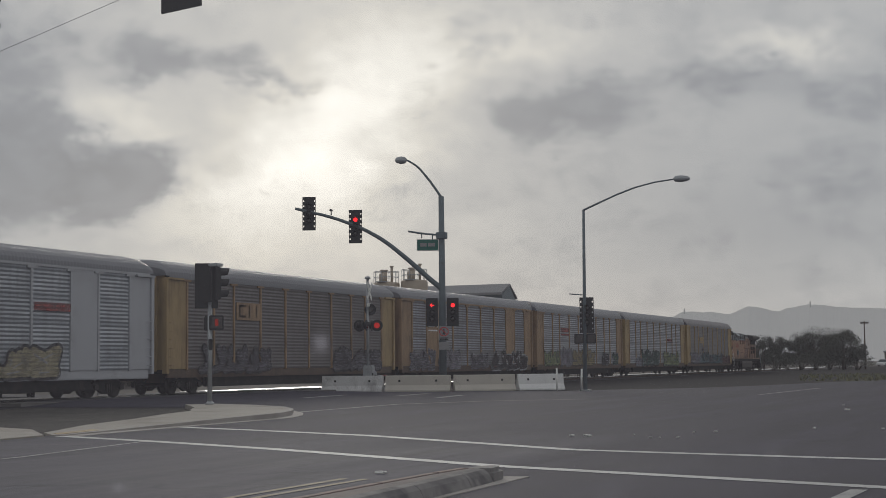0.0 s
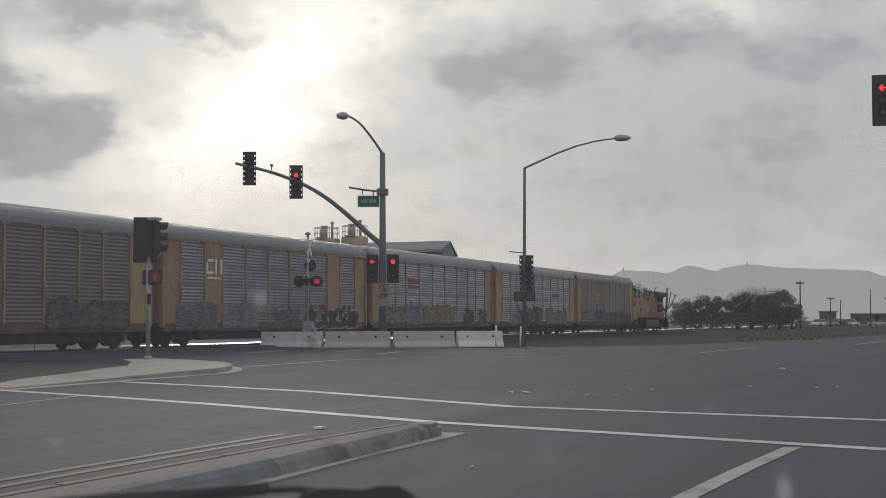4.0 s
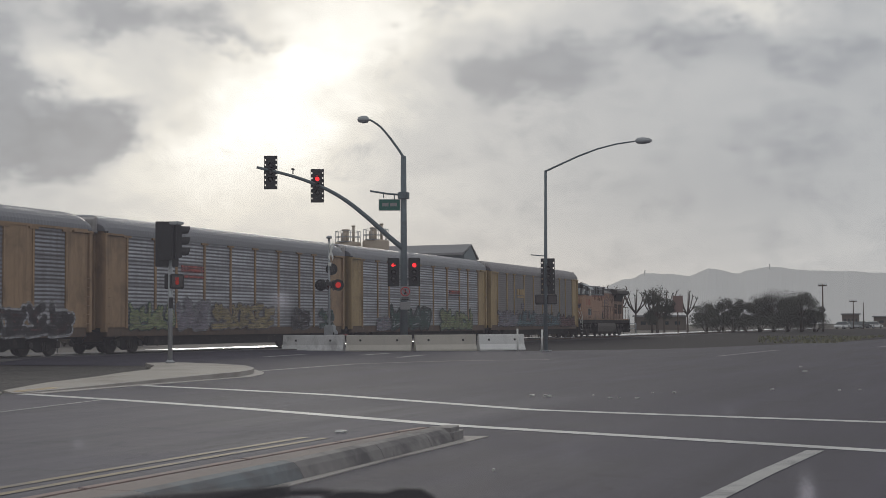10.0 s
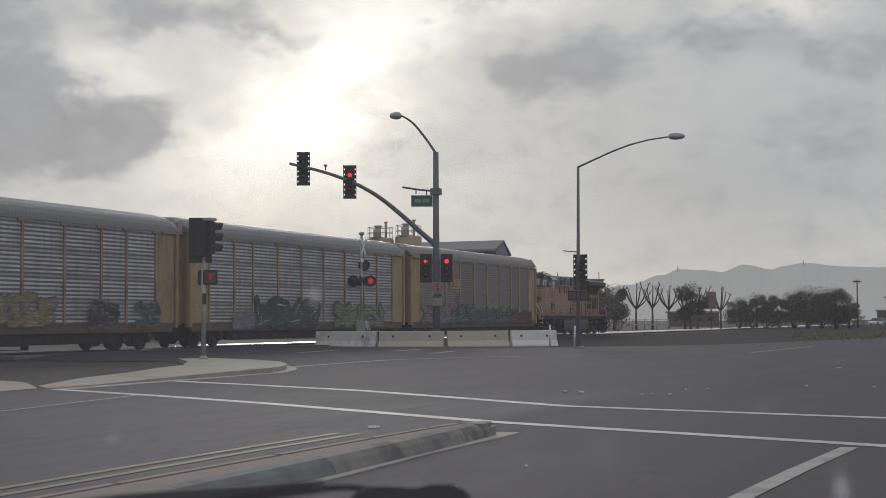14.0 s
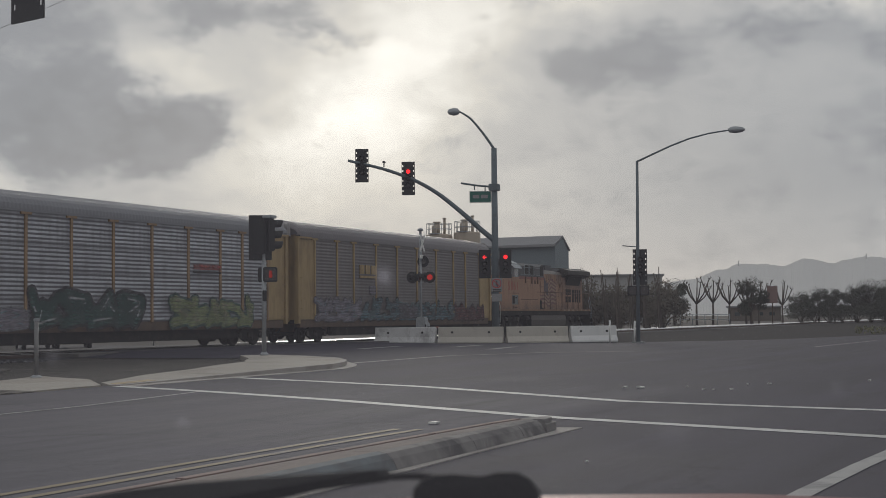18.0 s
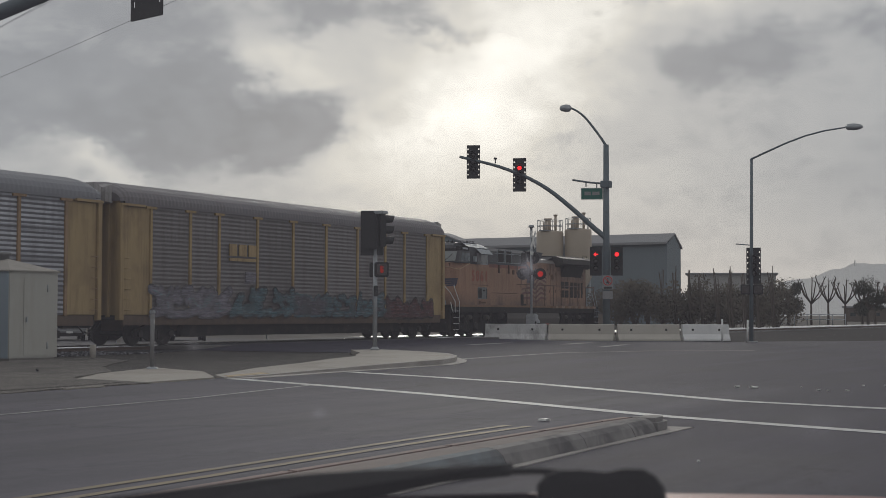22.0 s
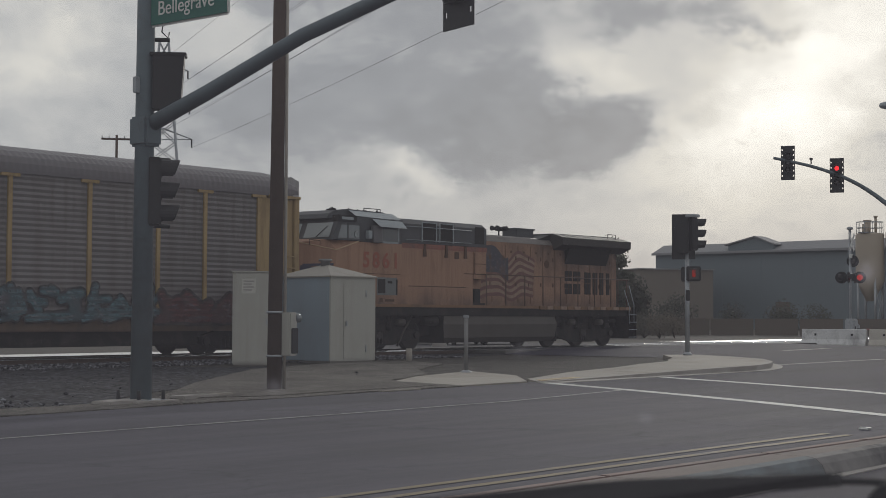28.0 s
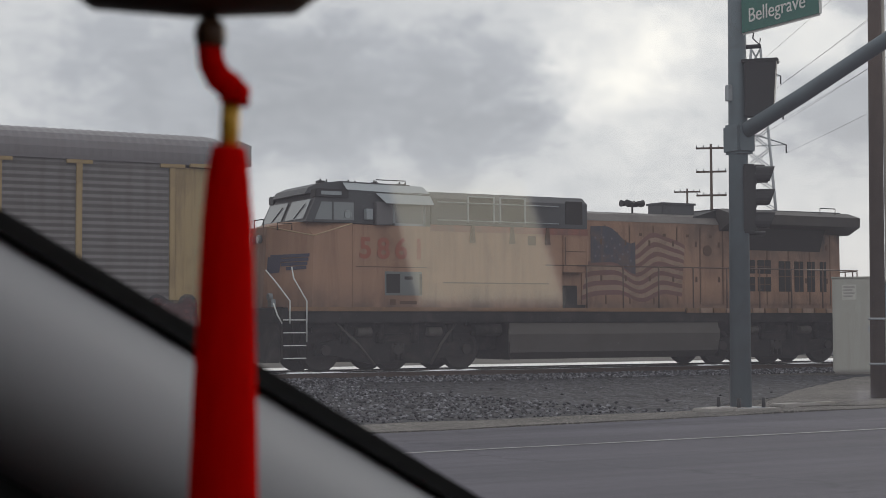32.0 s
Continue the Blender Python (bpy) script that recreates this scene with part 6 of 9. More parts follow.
def far_mast():
    """The signal mast behind the barriers, with a curved arm and a street lamp."""
    x, y, _ = polar(21.4, 78)
    base = thing("signal_mast", pose(x, y, 0), "grey steel signal mast with curved arm, lamp and red lights", "traffic signal")
    part("pole", Geo().rod((0, 0, 0), (0, 0, 9.95), 0.2, 0.14, 16), M["mast"], base, "tapered grey steel pole")
    part("base_plate", Geo().box(-0.35, 0.35, -0.35, 0.35, 0, 0.06, 0.01), M["galv"], base)
    def to(theta, z):
        p = polar(theta, 78, z)
        return (p[0] - x, p[1] - y, p[2])
    arm = rounded([to(21.42, 5.2), to(21.9, 5.75), to(22.4, 6.37), to(22.95, 7.02), to(23.47, 7.58), to(24.0, 8.04), to(24.63, 8.46), to(25.6, 8.93), to(26.9, 9.36)])
    part("mast_arm", Geo().tube(arm, 0.14, 12, 0.07), M["mast"], base, "curved grey mast arm")
    lamp = [to(21.4, 9.9), to(21.6, 10.32), to(21.92, 10.92), to(22.26, 11.46), to(22.6, 11.78), to(22.78, 11.85)]
    part("lamp_arm", Geo().tube(rounded(lamp), 0.07, 8, 0.045), M["mast"], base)
    lx = to(22.9, 11.84)
    part("lamp_head", Geo().turn([(0.05, -0.3), (0.17, -0.2), (0.2, 0.0), (0.14, 0.25), (0.04, 0.32)], (0, 0, 0), 14, "x"), M["galv"], base, "cobra-head street lamp", pose(*lx, 0, 0, 115))
    yaw = -68.6
    signal_head(base, facing(*to(26.38, 9.1), yaw), -1, dots=True)
    signal_head(base, facing(*to(24.64, 8.43), yaw), 0, dots=True)
    signal_head(base, facing(*to(21.79, 4.0), yaw), 0, True, dots=False)
    signal_head(base, facing(*to(21.01, 4.0), yaw), 0, False, dots=False)
    part("camera_stub", Geo().rod((0, 0, 0), (0, 0, 0.22), 0.03).box(-0.12, 0.12, -0.05, 0.05, 0.2, 0.3, 0.02), M["black"], base, "small detector on the arm", Matrix.Translation(to(25.55, 9.02)))
    for k, z in ((1, 4.35), (2, 3.65)):
        a, b = to(21.79, z), to(21.01, z)
        part("bracket", Geo().rod((a[0] + 0.2, a[1], z), (b[0] + 0.2, b[1], z), 0.04, n=8), M["mast"], base)
    part("sign_arm", Geo().tube([to(21.42, 7.95), to(22.0, 8.02), to(22.66, 8.16)], 0.05, 8).tube([to(21.75, 7.98), to(21.75, 7.72)], 0.03, 6).tube([to(22.15, 8.04), to(22.15, 7.8)], 0.03, 6), M["mast"], base)
    s = part("street_sign", Geo().box(-0.56, 0.56, -0.02, 0.02, -0.3, 0.3, 0.01), M["white"], base, "green street-name sign, name not legible", facing(*to(21.93, 7.45), yaw))
    part("sign_face", Geo().box(-0.53, 0.53, -0.032, -0.018, -0.27, 0.27), M["sign_green"], s, "green sign face")
    part("sign_bar", Geo().box(-0.38, -0.05, -0.04, -0.031, -0.08, 0.1).box(0.02, 0.38, -0.04, -0.031, -0.08, 0.1), M["sign_dull"], s, "pale bars of lettering")
    part("clamp", Geo().box(-0.24, 0.24, -0.24, 0.24, 7.75, 8.1, 0.03), M["mast"], base)
    s = part("regulatory_sign", Geo().box(-0.27, 0.27, -0.015, 0.015, -0.36, 0.36, 0.03), M["sign_dull"], base, "dull white no-walking sign", facing(*[a + b for a, b in zip(to(21.27, 2.92), (-0.25, 0.02, 0))], yaw))
    g = Geo()
    g.tube([(0.22 * math.cos(a), -0.025, 0.08 + 0.22 * math.sin(a)) for a in [2 * math.pi * k / 20 for k in range(21)]], 0.022, 6)
    g.rod((-0.15, -0.025, 0.23), (0.15, -0.025, -0.07), 0.02, n=6)
    part("sign_ring", g, M["red_paint"], s, "dark red ring and slash")
    part("sign_figure", Geo().box(-0.03, 0.03, -0.024, -0.016, -0.02, 0.14).box(-0.06, -0.03, -0.024, -0.016, -0.08, 0.02).box(0.02, 0.05, -0.024, -0.016, -0.08, 0.02).turn([(0.03, -0.024), (0.03, -0.016)], (0, 0, 0.19), 10, "y").box(-0.2, 0.2, -0.024, -0.016, -0.27, -0.22).box(-0.2, 0.2, -0.024, -0.016, -0.34, -0.3), M["black_paint"], s)
    part("regulatory_sign", Geo().box(-0.26, 0.26, -0.015, 0.015, -0.2, 0.2, 0.02), M["sign_dull"], base, "small dull white plate sign", facing(*[a + b for a, b in zip(to(21.27, 2.28), (-0.25, 0.02, 0))], yaw))


far_mast()


def lamp_post():
    x, y, _ = polar(16.1, 74)
    base = thing("street_lamp", pose(x, y, 0), "slender grey street lamp post with signal heads at the kerb", "street lamp")
    part("pole", Geo().rod((0, 0, 0), (0.05, -0.05, 8.75), 0.1, 0.065, 12), M["mast"], base)
    part("base_plate", Geo().box(-0.25, 0.25, -0.25, 0.25, 0, 0.05, 0.01), M["galv"], base)
    def to(theta, z):
        p = polar(theta, 74, z)
        return (p[0] - x, p[1] - y, p[2])
    part("lamp_arm", Geo().tube([to(16.06, 8.72), to(15.5, 9.05), to(14.8, 9.45), to(14.1, 9.78), to(13.4, 10.0), to(12.7, 10.12)], 0.05, 8, 0.035), M["mast"], base, "curved lamp arm")
    part("lamp_head", Geo().turn([(0.04, -0.42), (0.12, -0.3), (0.17, 0.0), (0.14, 0.28), (0.05, 0.38)], (0, 0, 0), 14, "x"), M["galv"], base, "cobra-head street lamp", pose(*to(12.4, 10.14), 0, 0, 104))
    yaw = -74
    signal_head(base, facing(*to(16.0, 3.63), yaw), -1, dots=True)
    ped_head(base, facing(*to(16.3, 2.5), yaw), False)
    ped_head(base, facing(*to(15.85, 2.5), yaw), False)
    part("bracket", Geo().tube([to(16.06, 4.6), to(16.64, 4.67)], 0.025, 6), M["mast"], base)
    whole("marker_post", Geo().rod((0, 0, 0), (0, 0, 1.05), 0.045, n=10), M["white"], "white plastic marker post leaning by the kerb", "marker post", pose(*polar(16.25, 73.0), 3, -4, 0))


lamp_post()
whole("marker_post", Geo().rod((0, 0, 0), (0, 0, 1.1), 0.045, n=10), M["white"], "white plastic marker post beside the barrier", "marker post", pose(*polar(17.15, 73.4)))


def near_signal():
    base = thing("pedestrian_signal", pose(43.2, 25.0, 0.13), "grey post with a black signal and pedestrian heads", "traffic signal")
    part("pole", Geo().rod((0, 0, 0.03), (0, 0, 3.3), 0.075, 0.07, 14), M["galv"], base, "grey steel post")
    part("base_casting", Geo().turn([(0.15, 0.0), (0.14, 0.05), (0.1, 0.08), (0.08, 0.1)], (0, 0, 0), 14), M["galv"], base)
    yaw = 35
    signal_head(base, facing(-0.05, 0.1, 3.82, 118), -1, dots=False, wide=0.37)
    signal_head(base, facing(0.16, -0.26, 3.9, 45), -1, plate=False)
    part("pole_cap", Geo().box(-0.06, 0.34, -0.3, 0.1, 4.45, 4.55, 0.02), M["galv"], base)
    part("riser", Geo().rod((0, 0, 3.25), (0, 0, 4.45), 0.05, n=10), M["black"], base)
    ped_head(base, facing(0.06, -0.2, 2.62, -50))
    ped_head(base, facing(0.2, 0.06, 2.62, 60), False)
    part("push_button", Geo().box(-0.06, 0.06, -0.17, -0.06, 1.75, 2.1, 0.015), M["black"], base, "black push-button box", pose(0, 0, 0, 0, 0, -50))


near_signal()


def kbarrier_mesh(n):
    g = Geo()
    prof = [(-0.3, 0.0), (0.3, 0.0), (0.3, 0.08), (0.14, 0.33), (0.085, 0.8), (0.06, 0.82), (-0.06, 0.82), (-0.085, 0.8), (-0.14, 0.33), (-0.3, 0.08)]
    g.prism(prof, -n / 2, n / 2, "x")
    return g.mesh("concrete_body")


def barriers():
    ends = [((70.0, 34.0), (70.3, 30.75)), ((70.3, 30.65), (71.0, 27.4)), ((71.05, 27.3), (72.9, 24.7)), ((72.95, 24.6), (74.6, 22.7))]
    for i, (a, b) in enumerate(ends):
        a, b = Vector((*a, 0)), Vector((*b, 0))
        ln = (b - a).length
        ang = math.degrees(math.atan2(b.y - a.y, b.x - a.x))
        mid = (a + b) / 2
        lab = ("chipped grey concrete barrier block at the crossing", "pale concrete barrier block with lifting holes", "pale concrete barrier block with lifting holes", "white-painted concrete barrier block at the end")[i]
        base = thing("concrete_barrier", pose(mid.x, mid.y, rise(mid.x, mid.y) - 0.01, 0, 0, ang), lab, "barrier", "row of barriers along the cross street")
        part("concrete_body", kbarrier_mesh(ln - 0.04), M["barrier_white"] if i in (3,) else M["barrier_grey"] if i == 0 else M["barrier"], base)
        for u in (-0.28, 0.28):
            for sg in (-1, 1):
                part("lifting_hole", Geo().box(u * ln - 0.05, u * ln + 0.05, min(sg * 0.1, sg * 0.13), max(sg * 0.1, sg * 0.13), 0.5, 0.6), M["black"], base)


M["barrier_grey"] = paint("chipped_concrete", (0.62, 0.62, 0.62), 0.85, var=0.2, scale=2.2, fine=30, bump=0.3, dirt=0.7, dirt_colour=(0.24, 0.23, 0.23))
barriers()


def crossing_signal(name, m, label, gate=True, lit=(False, True), arm=8, dz=0.0):
    base = thing(name, m, label, "crossing signal")
    reach = 0.63 if gate else 0.55
    part("pole", Geo().rod((0, 0, 0), (0, 0, 5.74 if gate else 5.0 + 1.6 * dz), 0.065, n=12), M["galv"], base)
    part("foundation", Geo().box(-0.35, 0.35, -0.35, 0.35, 0, 0.3, 0.03), M["kerb"], base)
    # the gated signal's blades are grey: backlit shade put into their colour
    for k, a in enumerate((45, -45)):
        part("crossbuck_blade", Geo().box(-0.6, 0.6, -0.015 - 0.02 * k, 0.0 - 0.02 * k, -0.11, 0.11, 0.01), M["sign_dull"] if gate else M["white"], base, "crossbuck blade", pose(0, -0.08, 4.2 + 2 * dz, 0, a, 0))
    part("light_bar", Geo().rod((-reach - 0.07, -0.1, 2.9 + dz), (reach + 0.07, -0.1, 2.9 + dz), 0.04, n=8), M["black"], base)
    low = 2.9 + dz
    for s, on in zip((-1, 1), lit):
        lamp = part("flasher", Geo().turn([(0.28, 0.05), (0.28, 0.07)], (s * reach, -0.14, low), 24, "y").turn([(0.14, 0.06), (0.16, 0.16), (0.08, 0.24)], (s * reach, -0.14, low), 16, "y"), M["black"], base, "round black flasher")
        part("lens", Geo().turn([(0.15, -0.18), (0.15, -0.14)], (s * reach, 0.05, low), 18, "y"), M["red_lamp"] if on else M["lens_dark"], lamp, "glowing red lens" if on else "dark red lens")
        g = Geo()
        rings = [[g.bm.verts.new((s * reach + 0.17 * math.cos(a), y, low + 0.17 * math.sin(a))) for a in [radians(-20 + 220 * j / 12) for j in range(13)]] for y in (-0.1, -0.36)]
        for j in range(12):
            g.bm.faces.new((rings[0][j], rings[0][j + 1], rings[1][j + 1], rings[1][j]))
        part("hood", g, M["black"], lamp)
        part("flasher", Geo().turn([(0.28, -0.05), (0.28, -0.07)], (s * reach, 0.2, low), 24, "y").turn([(0.16, 0.0), (0.17, 0.2)], (s * reach, 0.2, low), 16, "y"), M["black"], base, "round black flasher facing away")
    # more lamps turned along the street
    for x, y, z, on in ((0.12, -0.45, low, True), (-0.1, 0.42, low, False), (0.05, -0.12, low + 0.82, False)) if not gate else ((0.08, -0.2, low, False),):
        f = part("flasher", Geo().turn([(0.3, 0.05), (0.3, 0.07)], (0, 0, 0), 24, "y").turn([(0.15, 0.06), (0.16, 0.16), (0.08, 0.24)], (0, 0, 0), 16, "y"), M["black"], base, "round black flasher", pose(x, y, z, 0, 0, -74 if not gate else -12))
        part("lens", Geo().turn([(0.15, -0.02), (0.15, 0.03)], (0, 0, 0), 18, "y"), M["red_lamp"] if on else M["lens_dark"], f, "glowing red lens" if on else "dark red lens")
        g = Geo()
        rings = [[g.bm.verts.new((0.17 * math.cos(a), q, 0.17 * math.sin(a))) for a in [radians(-20 + 220 * j / 12) for j in range(13)]] for q in (0.02, -0.26)]
        for j in range(12):
            g.bm.faces.new((rings[0][j], rings[0][j + 1], rings[1][j + 1], rings[1][j]))
        part("hood", g, M["black"], f)
    if not gate:
        part("bell", Geo().turn([(0.05, 0.0), (0.16, 0.02), (0.14, 0.12), (0.05, 0.16)], (0, 0, 5.0 + 1.6 * dz), 14), M["galv"], base, "round warning bell")
    part("track_plate", Geo().box(-0.42, 0.25, -0.09, -0.07, 3.38 + 2 * dz, 3.58 + 2 * dz, 0.01), M["sign_dull"] if gate else M["white"], base, "small plate")
    if gate:
        part("track_plate", Geo().box(-0.22, 0.1, -0.11, -0.09, 3.72, 4.05, 0.01), M["sign_dull"], base, "small plate")
    z = 1.3 if gate else 0.75
    part("gate_mechanism", Geo().box(-0.34, 0.3, -0.3, 0.2, z, z + 0.58, 0.06).box(0.1, 0.5, -0.34, 0.1, z - 0.1, z + 0.3, 0.06), M["galv"], base, "grey gate mechanism box")
    part("counterweight", Geo().turn([(0.3, -0.04), (0.3, 0.04)], (0.1, -0.36, z - 0.2), 18, "y").box(-0.5, -0.4, -0.4, -0.34, z - 0.7, z + 0.2, 0.02), M["black"], base)
    part("mast_base", Geo().prism([(-0.4, 0.0), (0.4, 0.0), (0.2, z * 0.5), (-0.2, z * 0.5)], -0.2, 0.2, "y"), M["galv"], base, "grey cast base")
    for k in range(arm):
        part("gate_arm_piece", Geo().box(0.4 + k * 0.8, 1.2 + k * 0.8, -0.42, -0.39, z, z + 0.07), M["red_dull"] if k % 2 else M["sign_dull"], base, "faded red arm section" if k % 2 else "white arm section")
    return base


M["red_dull"] = paint("faded_red_arm", (0.26, 0.06, 0.055), 0.6, var=0.2)
M["red_lamp"] = glowing("red_flasher_lens", (1.0, 0.05, 0.04), 0.32)
crossing_signal("crossing_signal", pose(*polar(24.2, 79.0), 0, 0, 8), "railway crossing signal with red flashers beside the barriers", False, (False, False), 2, 0.48)
crossing_signal("crossing_signal", pose(*polar(39.28, 74, -0.11), 0, 0, -51), "railway crossing signal with shade-grey crossbuck and lowered gate", True, (False, True), 8, 0.09)


def near_mast():
    """Tall mast beside the street with an arm over the lanes."""
    x, y = 15.26, 18.385
    base = thing("signal_mast", pose(x, y, 0), "grey steel signal mast with arm, heads and green street sign", "traffic signal")
    part("pole", Geo().rod((0, 0, 0.05), (0.02, -0.01, 9.5), 0.165, 0.125, 20), M["mast"], base, "tapered grey steel pole")
    part("base_plate", Geo().box(-0.3, 0.3, -0.3, 0.3, 0, 0.05, 0.01), M["galv"], base)
    part("footing", Geo().box(-0.42, 0.42, -0.42, 0.42, -0.05, 0.045, 0.015), M["kerb"], base, "concrete footing")
    part("footing", Geo().box(-0.4, 0.4, -0.2, 0.2, -0.05, 0.06, 0.015), M["kerb"], base, "low concrete slab", pose(-0.5, -0.12, 0, 0, 0, 6))
    part("footing", Geo().box(-0.42, 0.42, -0.16, 0.16, -0.05, 0.07, 0.015), M["kerb"], base, "low concrete slab", pose(1.22, 0.15, 0, 0, 0, 6))
    for a in (45, 135, 225, 315):
        part("anchor_bolt", Geo().rod((0.34 * math.cos(radians(a)), 0.34 * math.sin(radians(a)), 0.02), (0.34 * math.cos(radians(a)), 0.34 * math.sin(radians(a)), 0.2), 0.03, n=8), M["black"], base)
    pts = [(0, 0, 4.22), (0.12, -1.3, 4.67), (0.2, -3.2, 5.32), (0.3, -5.5, 5.88), (0.35, -7.5, 6.31), (0.4, -9.5, 6.55), (0.4, -12, 6.68)]
    part("mast_arm", Geo().tube(pts, 0.125, 14, 0.07), M["mast"], base, "long grey mast arm over the lanes")
    part("arm_collar", Geo().box(-0.17, 0.17, -0.24, 0.17, 3.93, 4.39, 0.04), M["mast"], base)
    for yy, zz in ((-5.9, 6.0), (-8.95, 6.46)):
        signal_head(base, facing(0.42, yy, zz, 74), -1, dots=True)
    # heads on the pole
    signal_head(base, facing(0.2, -0.13, 3.24, 55), -1, plate=False)
    box = part("louvred_head", Geo().prism([(-0.22, -0.42), (0.2, -0.46), (0.26, 0.42), (-0.22, 0.42)], -0.16, 0.12, "y"), M["black"], base, "black louvred signal box seen from behind", facing(0.24, -0.26, 4.93, -45))
    part("cap", Geo().box(-0.27, 0.29, -0.18, 0.14, 0.4, 0.45, 0.01), M["black"], box)
    part("bracket", Geo().rod((0, 0, 3.75), (0.42, -0.12, 3.75), 0.035, n=8).rod((0, 0, 2.72), (0.42, -0.12, 2.72), 0.035, n=8).rod((0, 0, 5.6), (0.28, -0.25, 5.6), 0.035, n=8).rod((0, 0, 4.4), (0.28, -0.25, 4.4), 0.035, n=8), M["black"], base)
    part("junction_box", Geo().box(-0.2, -0.12, -0.05, 0.05, 4.75, 5.0, 0.01), M["galv"], base)
    # sign on its own arm
    part("sign_arm", Geo().rod((0, 0, 6.66), (0.0, -1.9, 6.7), 0.035, n=8), M["mast"], base)
    s = part("street_sign", Geo().box(-0.88, 0.88, -0.025, 0.025, -0.29, 0.29, 0.03), M["white"], base, "green street-name sign with white letters and border", facing(*SIGN_AT, SIGN_YAW))
    part("sign_face", Geo().box(-0.85, 0.85, -0.032, -0.02, -0.26, 0.26, 0.003), M["sign_green"], s, "green sign face")
    part("sign_word", letters("Bellegrave", 0.31), M["white"], s, "white sign word", pose(-0.05, -0.038, -0.03))
    part("sign_hanger", Geo().rod((-0.5, 0, 0.29), (-0.5, 0, 0.5), 0.02, n=6).rod((0.5, 0, 0.29), (0.5, 0, 0.5), 0.02, n=6), M["mast"], s)
    part("loose_cable", Geo().tube([(0.12, -0.12, 6.2), (0.2, -0.2, 5.9), (0.16, -0.2, 5.72), (0.24, -0.26, 5.62), (0.26, -0.26, 5.72)], 0.012, 6), M["black"], base, "loose black cable loop")


SIGN_AT, SIGN_YAW = (0.0, -1.02, 6.05), -90
near_mast()


def right_mast():
    """Its head alone reaches into view; the pole stands to the side of the street."""
    base = thing("signal_mast", pose(45.5, -11.0, 0), "grey steel signal mast with a red arrow over the street", "traffic signal")
    part("pole", Geo().rod((0, 0, 0), (0, 0, 9), 0.2, 0.15, 14), M["mast"], base)
    part("mast_arm", Geo().tube([(0, 0, 5.6), (-0.1, 4, 6.9), (-0.2, 9, 7.7), (-0.3, 13.2, 7.8)], 0.13, 10, 0.07), M["mast"], base)
    signal_head(base, facing(-0.7, 13.3, 7.55, -87), 0, True, dots=False)


right_mast()


M["meter_steel"] = paint("meter_steel", (0.2, 0.2, 0.2), 0.55, 0.2, dirt=0.3)


def wood_pole():
    x, y = 19.36, 19.66
    base = thing("utility_pole", pose(x, y, 0), "dark creosoted wooden utility pole with an electric meter", "utility pole")
    part("pole", Geo().rod((0.0, 0.0, -0.05), (0.09, -0.02, 11.5), 0.135, 0.105, 18), M["wood"], base, "dark weathered wood")
    part("conduit", Geo().tube([(0.12, -0.13, 0.0), (0.13, -0.13, 3.0), (0.14, -0.12, 8.0)], 0.03, 8), M["concrete"], base, "grey conduit")
    part("meter_box", Geo().box(0.02, 0.26, -0.32, -0.12, 0.62, 1.4, 0.02), M["cabinet"], base, "grey meter box", pose(0, 0, 0, 0, 0, 12))
    part("meter", Geo().turn([(0.09, 0.0), (0.09, 0.05), (0.075, 0.11), (0.03, 0.13)], (0, 0, 0), 16, "x"), M["glass_bright"], base, "round glass meter", pose(0.3, -0.2, 1.3, 0, 0, -20))
    part("breaker_door", Geo().box(0.06, 0.275, -0.335, -0.13, 0.66, 1.12, 0.01), M["black"], base, "dark breaker door", pose(0, 0, 0, 0, 0, 12))
    part("strap", Geo().turn([(0.15, 1.38), (0.15, 1.42)], (0, 0, 0), 16).turn([(0.15, 0.6), (0.15, 0.64)], (0, 0, 0), 16), M["galv"], base)


wood_pole()


M["notice"] = paint("notice_paper", (0.5, 0.49, 0.45), 0.8)
M["hut_roof"] = paint("dusty_hut_roof", (0.33, 0.31, 0.28), 0.8, var=0.2, scale=1.5, dirt=0.5, dirt_colour=(0.2, 0.18, 0.15))
M["notice_text"] = paint("notice_print", (0.3, 0.29, 0.28), 0.8)


